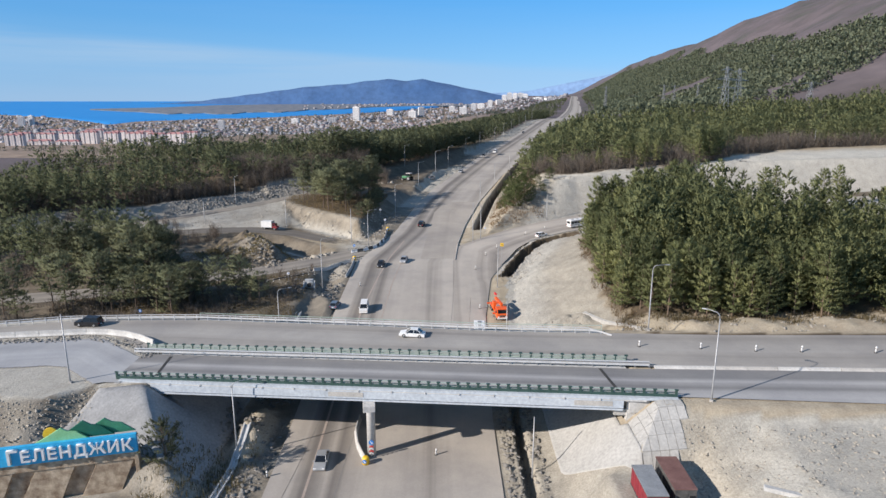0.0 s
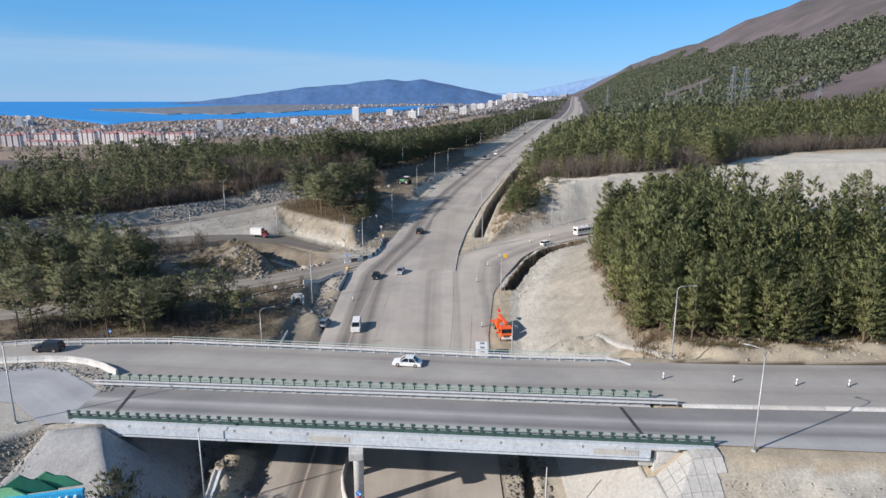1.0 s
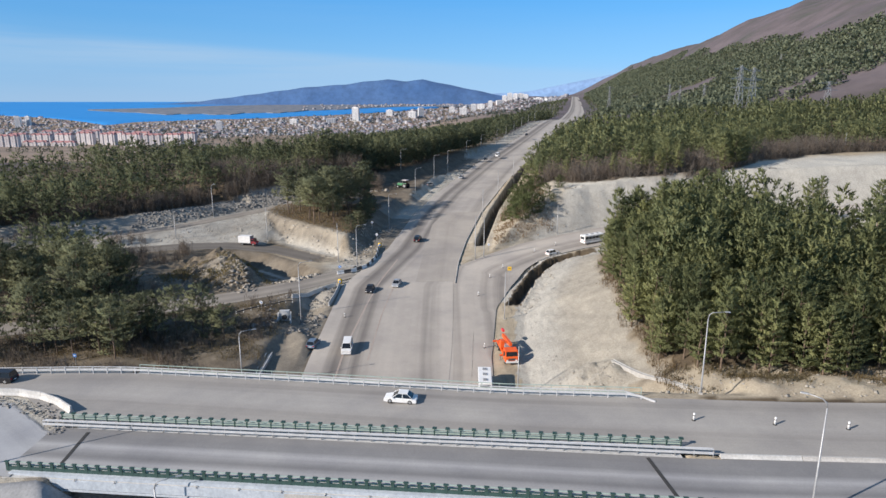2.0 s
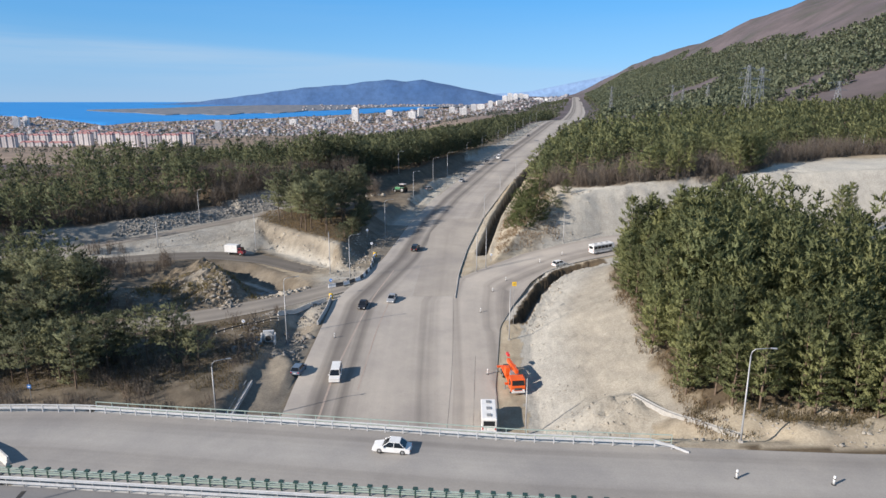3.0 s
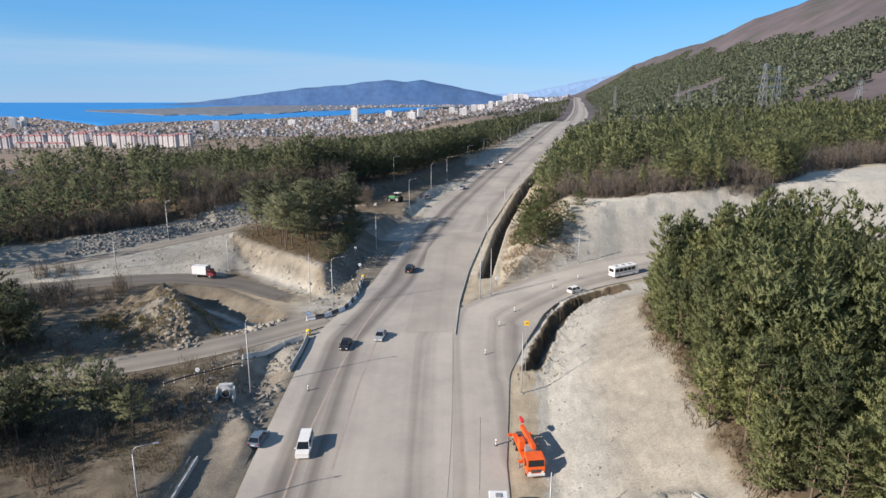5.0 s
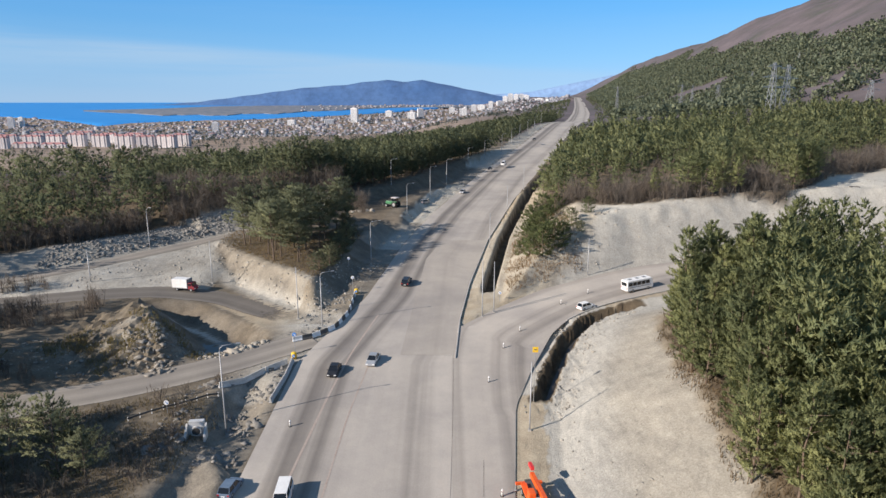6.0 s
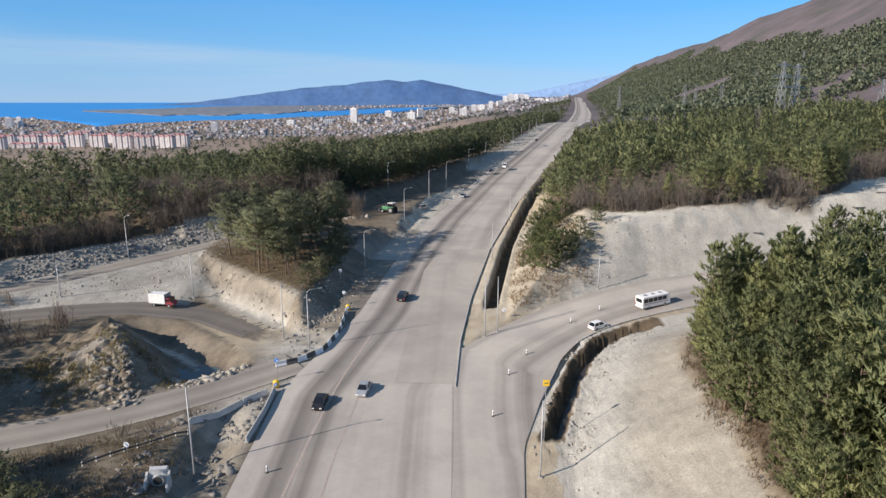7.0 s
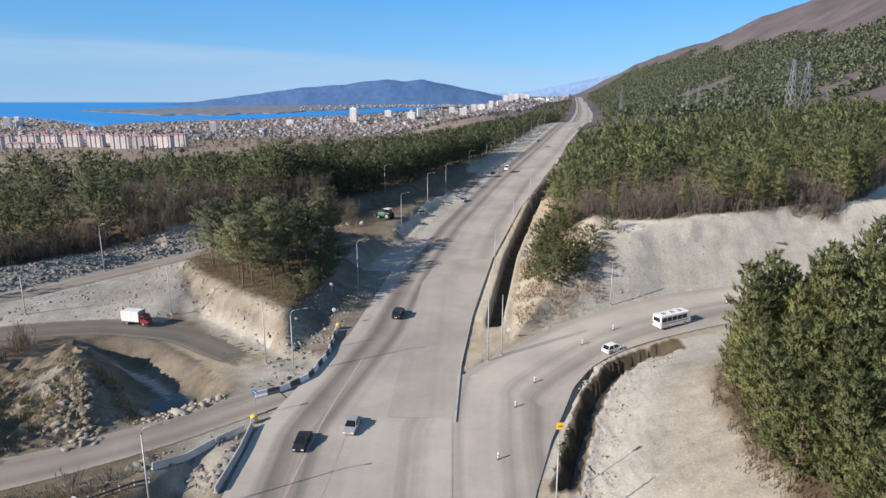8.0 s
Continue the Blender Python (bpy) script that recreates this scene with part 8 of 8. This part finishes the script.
thicket("dry_grass", scatter(-62, -22, 212, 262, 1.0, lambda X, Y: (road_left(Y) - X > 12) & ((Y - np.interp(X, (-75, -67, -55, -44, -35, -28, -18), (262, 247, 230, 219, 211, 203, 199))) > 8), 69), 70, 0.55, 7, "dry straw-coloured grass on the knoll", foliage("dry_grass_blades", (0.17, 0.12, 0.07), (0.34, 0.26, 0.15)), 4, 0.6)
thicket("dry_grass", scatter(24, 46, 104, 196, 0.9, lambda X, Y: (line_dist(X, Y, MOUND_EDGE) - wide_slope(Y) > 18.8 + 1.5 * wob(X, Y, 6, 1)) & (line_dist(X, Y, MOUND_EDGE) - wide_slope(Y) < 22) & (X > paved_right(Y)) & (Y > 108), 71), 72, 0.7, 7, "reddish dry scrub at the foot of the mound wood", foliage("reddish_scrub", (0.12, 0.085, 0.06), (0.24, 0.175, 0.115)), 4, 0.6)
thicket("dry_grass", scatter(-78, -40, 170, 198, 0.8, lambda X, Y: (((X + 58) / 16) ** 2 + ((Y - 182) / 10) ** 2 < 1) & (wob(X, Y, 4, 3) < 0.0) & (line_dist(X, Y, LOW_ROAD) > 5.5), 73), 74, 0.8, 7, "dry weeds growing over the rock heap", foliage("dry_weeds", (0.14, 0.11, 0.05), (0.30, 0.25, 0.13)), 4, 0.5)
thicket("dry_grass", scatter(-44, -27, 60, 84, 0.8, lambda X, Y: (X < road_left(Y) - 3) & (X > -39.5) & (wob(X, Y, 5, 8) > -0.2), 75), 76, 0.7, 7, "dry weeds in the gully by the sign", foliage("gully_weeds", (0.12, 0.10, 0.05), (0.26, 0.22, 0.12)), 4, 0.5)

thicket("dry_grass", scatter(34, 90, 99, 116, 0.8, lambda X, Y: (Y > deck_far(X) + 5 + wob(X, Y, 3, 1)) & (Y < deck_far(X) + 13) & (wob(X, Y, 3.5, 4) > -0.1), 55), 56, 0.8, 9, "dry brown scrub at the foot of the pine wood", foliage("foot_scrub", (0.12, 0.095, 0.06), (0.25, 0.2, 0.13)), 4, 0.5)
thicket("dry_grass", scatter(-88, -33, 132, 164, 0.85, lambda X, Y: (line_dist(X, Y, LOW_ROAD) > 5.2) & (Y < np.interp(X, [p[0] for p in LOW_ROAD], [p[1] for p in LOW_ROAD])) & (wob(X, Y, 4, 6) > -0.35), 53), 54, 0.6, 7, "dry brown grass between the pines and the side road", foliage("verge_grass", (0.11, 0.09, 0.06), (0.27, 0.215, 0.14)), 4, 0.5)
thicket("bare_thicket", right_bare, 77, 4.2, 12, "leafless grey-brown thicket inside the terrace wood")
thicket("bare_thicket", np.concatenate([mid_bare, mid_bare + np.array([1.7, 1.3])]), 79, 3.2, 14, "leafless brown scrub in the gaps of the pine wood")
thicket("bare_thicket", left_bare, 78, 4.4, 10, "leafless grey-brown thicket inside the left wood")

# shallow pits with black boards on the terrace
def pit_board(x, y, yaw, w, d):
    root = thing("pit_board", pose(x, y, gz(x, y), 0, 0, yaw), "black board frame over a shallow pit in pale sand", "pit cover", "pit boards on the terrace")
    part("frame", Shape().box((0, d / 2, 0.12), (w, 0.12, 0.3)).box((0, -d / 2, 0.12), (w, 0.12, 0.3)).box((w / 2, 0, 0.12), (0.12, d, 0.3)).box((-w / 2, 0, 0.12), (0.12, d, 0.3)), M_DIRTY, root)
    part("board", Shape().box((0, 0, 0.1), (w - 0.12, d - 0.12, 0.1)), M_JOINT, root)


for x, y, yaw, w, d in ((77.3, 235.0, 8, 2.6, 1.6), (80.5, 239.0, -20, 1.8, 1.0), (109.0, 245.0, 15, 2.6, 1.3), (118.0, 250.0, -10, 2.2, 1.2)):
    pit_board(x, y, yaw, w, d)

# pine shrubs on the nose
for x, y, s in ((26.0, 224.5, 1.05), (29.5, 227.5, 1.0), (28.0, 231.5, 0.9), (32.0, 229.5, 0.75), (25.5, 235.5, 0.8), (28.5, 246.0, 0.9), (27.5, 256.0, 0.95), (32.5, 262.0, 1.0), (23.5, 229.5, 0.7), (24.8, 243, 0.85), (26.8, 250, 0.8), (31, 251, 0.9), (34.5, 257, 0.9), (34.9, 234, 0.65), (40.5, 240, 0.6), (29.5, 262, 1.0), (37, 232.5, 0.4), (21.8, 236.5, 0.5)):
    pine(5, x, y, s * 1.2, "dense bushy dark green pine on the cut slope", "pines on the cut slope")
thicket("dry_grass", scatter(17, 36, 208, 262, 0.75, lambda X, Y: (X - road_right(Y) > 8.6) & (Y > np.interp(X, [p[0] for p in RAMP_FAR], [p[1] for p in RAMP_FAR]) + 3) & (wob(X, Y, 4, 3) > -0.35), 57), 58, 0.6, 9, "reddish dry scrub on the cut slope", foliage("slope_scrub", (0.19, 0.12, 0.08), (0.34, 0.25, 0.16)), 4, 0.5)
pine(5, -37.0, 75.5, 0.92, "small dark pine beside the town sign", "pines by the sign", True)


# ---- pylons ----
def pylon(x, y, tall, wide, arms, name="power_pylon"):
    root = thing(name, pose(x, y, float(land_z(np.array([x]), np.array([y]))[0]) - 1, 0, 0, 20), "grey lattice steel power pylon among the pines", "pylon", "power pylons")
    n = 7
    r = 0.11 * tall / 40 + 0.02
    leg = lambda k, s, t: Vector((s * wide / 2 * (1 - 0.8 * k / n), t * wide / 2 * (1 - 0.8 * k / n), tall * k / n))
    for s in (-1, 1):
        for t in (-1, 1):
            part("leg", Shape().tube([leg(0, s, t), leg(n, s, t)], r * 1.1, 4), M_GALV, root)
    br = Shape()
    for k in range(n):
        for (a, b), (c, d) in (((-1, -1), (1, -1)), ((1, -1), (1, 1)), ((1, 1), (-1, 1)), ((-1, 1), (-1, -1))):
            br.tube([leg(k, a, b), leg(k + 1, c, d)], r, 4).tube([leg(k, c, d), leg(k + 1, a, b)], r, 4)
    part("bracing", br, M_GALV, root)
    for z, L in arms:
        part("cross_arm", Shape().tube([(-L, 0, tall * z), (0, 0, tall * z + 1.4), (L, 0, tall * z)], r * 1.5, 4).tube([(-L, 0, tall * z), (L, 0, tall * z)], r * 1.2, 4), M_GALV, root)


def tall_to(x, y, z):
    return z + 1 - float(land_z(np.array([x]), np.array([y]))[0])


pylon(210.5, 486, tall_to(210.5, 486, 73.5), 5.5, ((0.93, 6), (0.76, 9), (0.6, 8)))
pylon(222.5, 492, tall_to(222.5, 492, 72.3), 5.5, ((0.93, 6), (0.76, 9), (0.6, 8)))
pylon(276, 490, tall_to(276, 490, 62.5), 5.5, ((0.95, 11), (0.75, 9)))
for x, y in ((305, 900), (330, 930), (352, 900), (375, 960), (430, 980), (470, 940), (250, 1000)):
    pylon(x, y, max(16, tall_to(x, y, 69)), 4.5, ((0.93, 8),))

# ---- the town by the bay ----
def far_spot(px, D):
    u = (px - 784) / 1120 / 1.03
    return u * D, D


def plain_z(x, y):
    return float(land_z(np.array([x]), np.array([y]))[0])


def apartment(x, y, w, d, h, yaw, storeys, bays):
    root = thing("apartment_block", pose(x, y, plain_z(x, y) - 2, 0, 0, yaw), "cream apartment block with a red hipped roof", "building", "apartment blocks")
    part("body", Shape().box((0, 0, h / 2), (w, d, h)), M_CREAM, root)
    part("roof", Shape().box((0, 0, h + 2.6), (w + 2, d + 2, 5.2), (0.82, 0.25)), M_ROOFRED, root)
    k = bays
    for i in range(k):
        xx = -w / 2 + w * (i + 0.5) / k
        win = Shape()
        for j in range(storeys):
            win.box((xx, -d / 2 - 0.05, 2.2 + (h - 3.5) * (j + 0.4) / storeys), (w / k * 0.36, 0.3, 1.7))
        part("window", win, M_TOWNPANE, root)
        if i % 2 == 0:
            part("bay", Shape().box((xx + w / k / 2, -d / 2 - 0.9, h * 0.5 + 0.6), (w / k * 0.55, 1.8, h + 1.2)), M_CREAM, root)
            part("gable", Shape().prism([(xx + w / k / 2 - 3.2, h + 1.2), (xx + w / k / 2 + 3.2, h + 1.2), (xx + w / k / 2, h + 5.0)], -d / 2 - 1.9, -d / 2 + 3), M_ROOFRED, root)


tr = np.random.default_rng(77)
for px, D, w, h in ((30, 2150, 46, 30), (72, 2120, 50, 30), (112, 2080, 46, 33), (150, 2050, 44, 36), (190, 2040, 40, 36), (232, 1990, 46, 38), (270, 1985, 44, 37), (306, 1980, 46, 36), (332, 2060, 40, 36),
                    (14, 1930, 44, 34), (60, 2000, 60, 14), (110, 1985, 60, 13), (205, 2200, 50, 32), (250, 2180, 52, 34), (160, 2230, 52, 34), (90, 2260, 52, 32)):
    x, y = far_spot(px, D)
    apartment(x, y, w * 1.2, 18, h, float(tr.uniform(-14, 10)), max(3, int(h / 3.2)), 6)


def town(name, count, seed, pick, size, tall, label, zf=plain_z):
    r = np.random.default_rng(seed)
    WV, WF, RV, RF = [], [], [], []
    for _ in range(count):
        x, y = pick(r)
        w, d, h = r.uniform(*size), r.uniform(*size), r.uniform(*tall)
        a = r.uniform(0, 1.57)
        z = zf(x, y) - 1.5
        ca, sa = math.cos(a), math.sin(a)
        o = len(WV)
        for zz in (0, h):
            for sx, sy in ((-1, -1), (1, -1), (1, 1), (-1, 1)):
                WV.append((x + (sx * w * ca - sy * d * sa) / 2, y + (sx * w * sa + sy * d * ca) / 2, z + zz))
        WF += [(o, o + 1, o + 5, o + 4), (o + 1, o + 2, o + 6, o + 5), (o + 2, o + 3, o + 7, o + 6), (o + 3, o, o + 4, o + 7), (o + 4, o + 5, o + 6, o + 7)]
        if h < 14:
            o = len(RV)
            for sx, sy in ((-1, -1), (1, -1), (1, 1), (-1, 1)):
                RV.append((x + (sx * w * ca - sy * d * sa) * 0.54, y + (sx * w * sa + sy * d * ca) * 0.54, z + h - 0.2))
            for sx in (-0.3, 0.3):
                RV.append((x + sx * w * ca, y + sx * w * sa, z + h + 0.28 * min(w, d)))
            RF += [(o, o + 1, o + 5), (o + 2, o + 3, o + 4), (o + 1, o + 2, o + 5), (o + 3, o, o + 4), (o, o + 5, o + 4), (o + 2, o + 4, o + 5)]
    tagged(mesh_object(name, WV, WF, M_TOWN), label, "buildings", kind="stuff")
    if RV:
        tagged(mesh_object(name + "_roofs", RV, RF, M_TILE), "red and grey pitched roofs of the town", "roofs", kind="stuff")


def town_spot(r):
    while True:
        u = r.uniform(-0.74, 0.19)
        y = r.uniform(2080, 4450)
        if y < coast(u) - 25 and y > np.interp(u, (-0.75, -0.4, -0.3, -0.1, 0.05, 0.16), (2050, 2250, 2500, 2650, 2700, 2900)):
            return u * y, y


town("town_houses", 3200, 81, town_spot, (7, 15), (3.5, 7), "low pale houses of the coastal town")
town("town_towers", 110, 82, town_spot, (10, 24), (9, 17), "pale mid-rise buildings of the coastal town")
for px, D, w, h in ((387, 2900, 26, 46), (630, 3300, 34, 70), (745, 3500, 30, 50), (730, 3450, 40, 36), (820, 3700, 40, 40), (800, 3900, 34, 34), (838, 3850, 30, 44), (852, 3950, 44, 30), (868, 3900, 26, 42), (884, 4000, 40, 30), (893, 4250, 30, 40), (902, 4320, 34, 46), (912, 4280, 30, 40), (921, 4350, 44, 34), (930, 4300, 36, 28), (952, 4200, 60, 14), (975, 4000, 70, 12), (690, 3600, 36, 34), (585, 3200, 44, 24), (520, 3150, 36, 26), (30, 3050, 26, 50), (48, 3080, 22, 48)):
    x, y = far_spot(px, D)
    t = thing("tower_block", pose(x, y, plain_z(x, y) - 2, 0, 0, float(tr.uniform(-20, 20))), "white tower block in the coastal town", "building", "tower blocks")
    part("body", Shape().box((0, 0, h / 2), (w, w * 0.6, h)), M_WHITE, t)
    part("plant_room", Shape().box((0, 0, h + 1.5), (w * 0.4, w * 0.3, 3)), M_CREAM, t)
    for i in range(5):
        part("window_strip", Shape().box((-w / 2 + w * (i + 0.5) / 5, -w * 0.3 - 0.05, h / 2), (w / 10, 0.3, h * 0.9)), M_TOWNPANE, t)
groves = []
gr = np.random.default_rng(83)
while len(groves) < 4200:
    u, y = gr.uniform(-0.76, 0.16), gr.uniform(1500, 4200)
    if y < coast(u) - 15 and (y > 2050 or (wob(np.array(u * y), np.array(y), 90, 3) > 0.25)):
        groves.append((u * y, y))
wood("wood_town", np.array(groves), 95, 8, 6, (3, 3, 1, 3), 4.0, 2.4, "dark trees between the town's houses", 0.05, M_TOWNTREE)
# the low spit across the bay, widening into the land below the cape
sp = Shape()
us = np.linspace(-0.545, 0.10, 60)
V, Fc = [], []
for i, u in enumerate(us):
    d0 = float(np.interp(u, (-0.545, -0.43, -0.34, -0.25, -0.146, -0.06, 0.10), (3960, 3640, 3640, 3780, 4080, 4330, 4330)))
    d1 = float(np.interp(u, (-0.545, -0.43, -0.34, -0.25, 0.10), (4000, 4150, 4400, 4480, 4520)))
    wavy = 1 + 0.05 * math.sin(u * 70) + 0.03 * math.sin(u * 190)
    d0 = d1 - (d1 - d0) * wavy
    for d, dz in ((d0, 0.0), (d0 + 4, 3.5), (d0 * 0.5 + d1 * 0.5, 5.0), (d1, 4.0)):
        V.append((u * d, d, float(sea_z(d)) + 3 + dz))
for i in range(59):
    for j in range(3):
        Fc.append((i * 4 + j, i * 4 + 4 + j, i * 4 + 5 + j, i * 4 + 1 + j))
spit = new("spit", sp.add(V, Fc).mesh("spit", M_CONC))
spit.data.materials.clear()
# blue haze is mixed into the spit's land colour
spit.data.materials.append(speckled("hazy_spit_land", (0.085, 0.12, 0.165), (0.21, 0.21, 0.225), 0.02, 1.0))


def spit_spot(r):
    u = -0.22 + 0.30 * r.uniform(0, 1) ** 0.6
    lo = np.interp(u, (-0.34, -0.25, -0.146, -0.06, 0.10), (3700, 3840, 4140, 4360, 4360))
    y = float(lo + r.uniform(0, 1) ** 2 * (4480 - lo))
    return u * y, y


town("spit_houses", 170, 84, spit_spot, (8, 18), (3.5, 7), "pale houses along the spit across the bay", lambda x, y: float(sea_z(y)) + 8)
tagged(spit, "low built-up spit of land across the bay", "land", kind="structure")
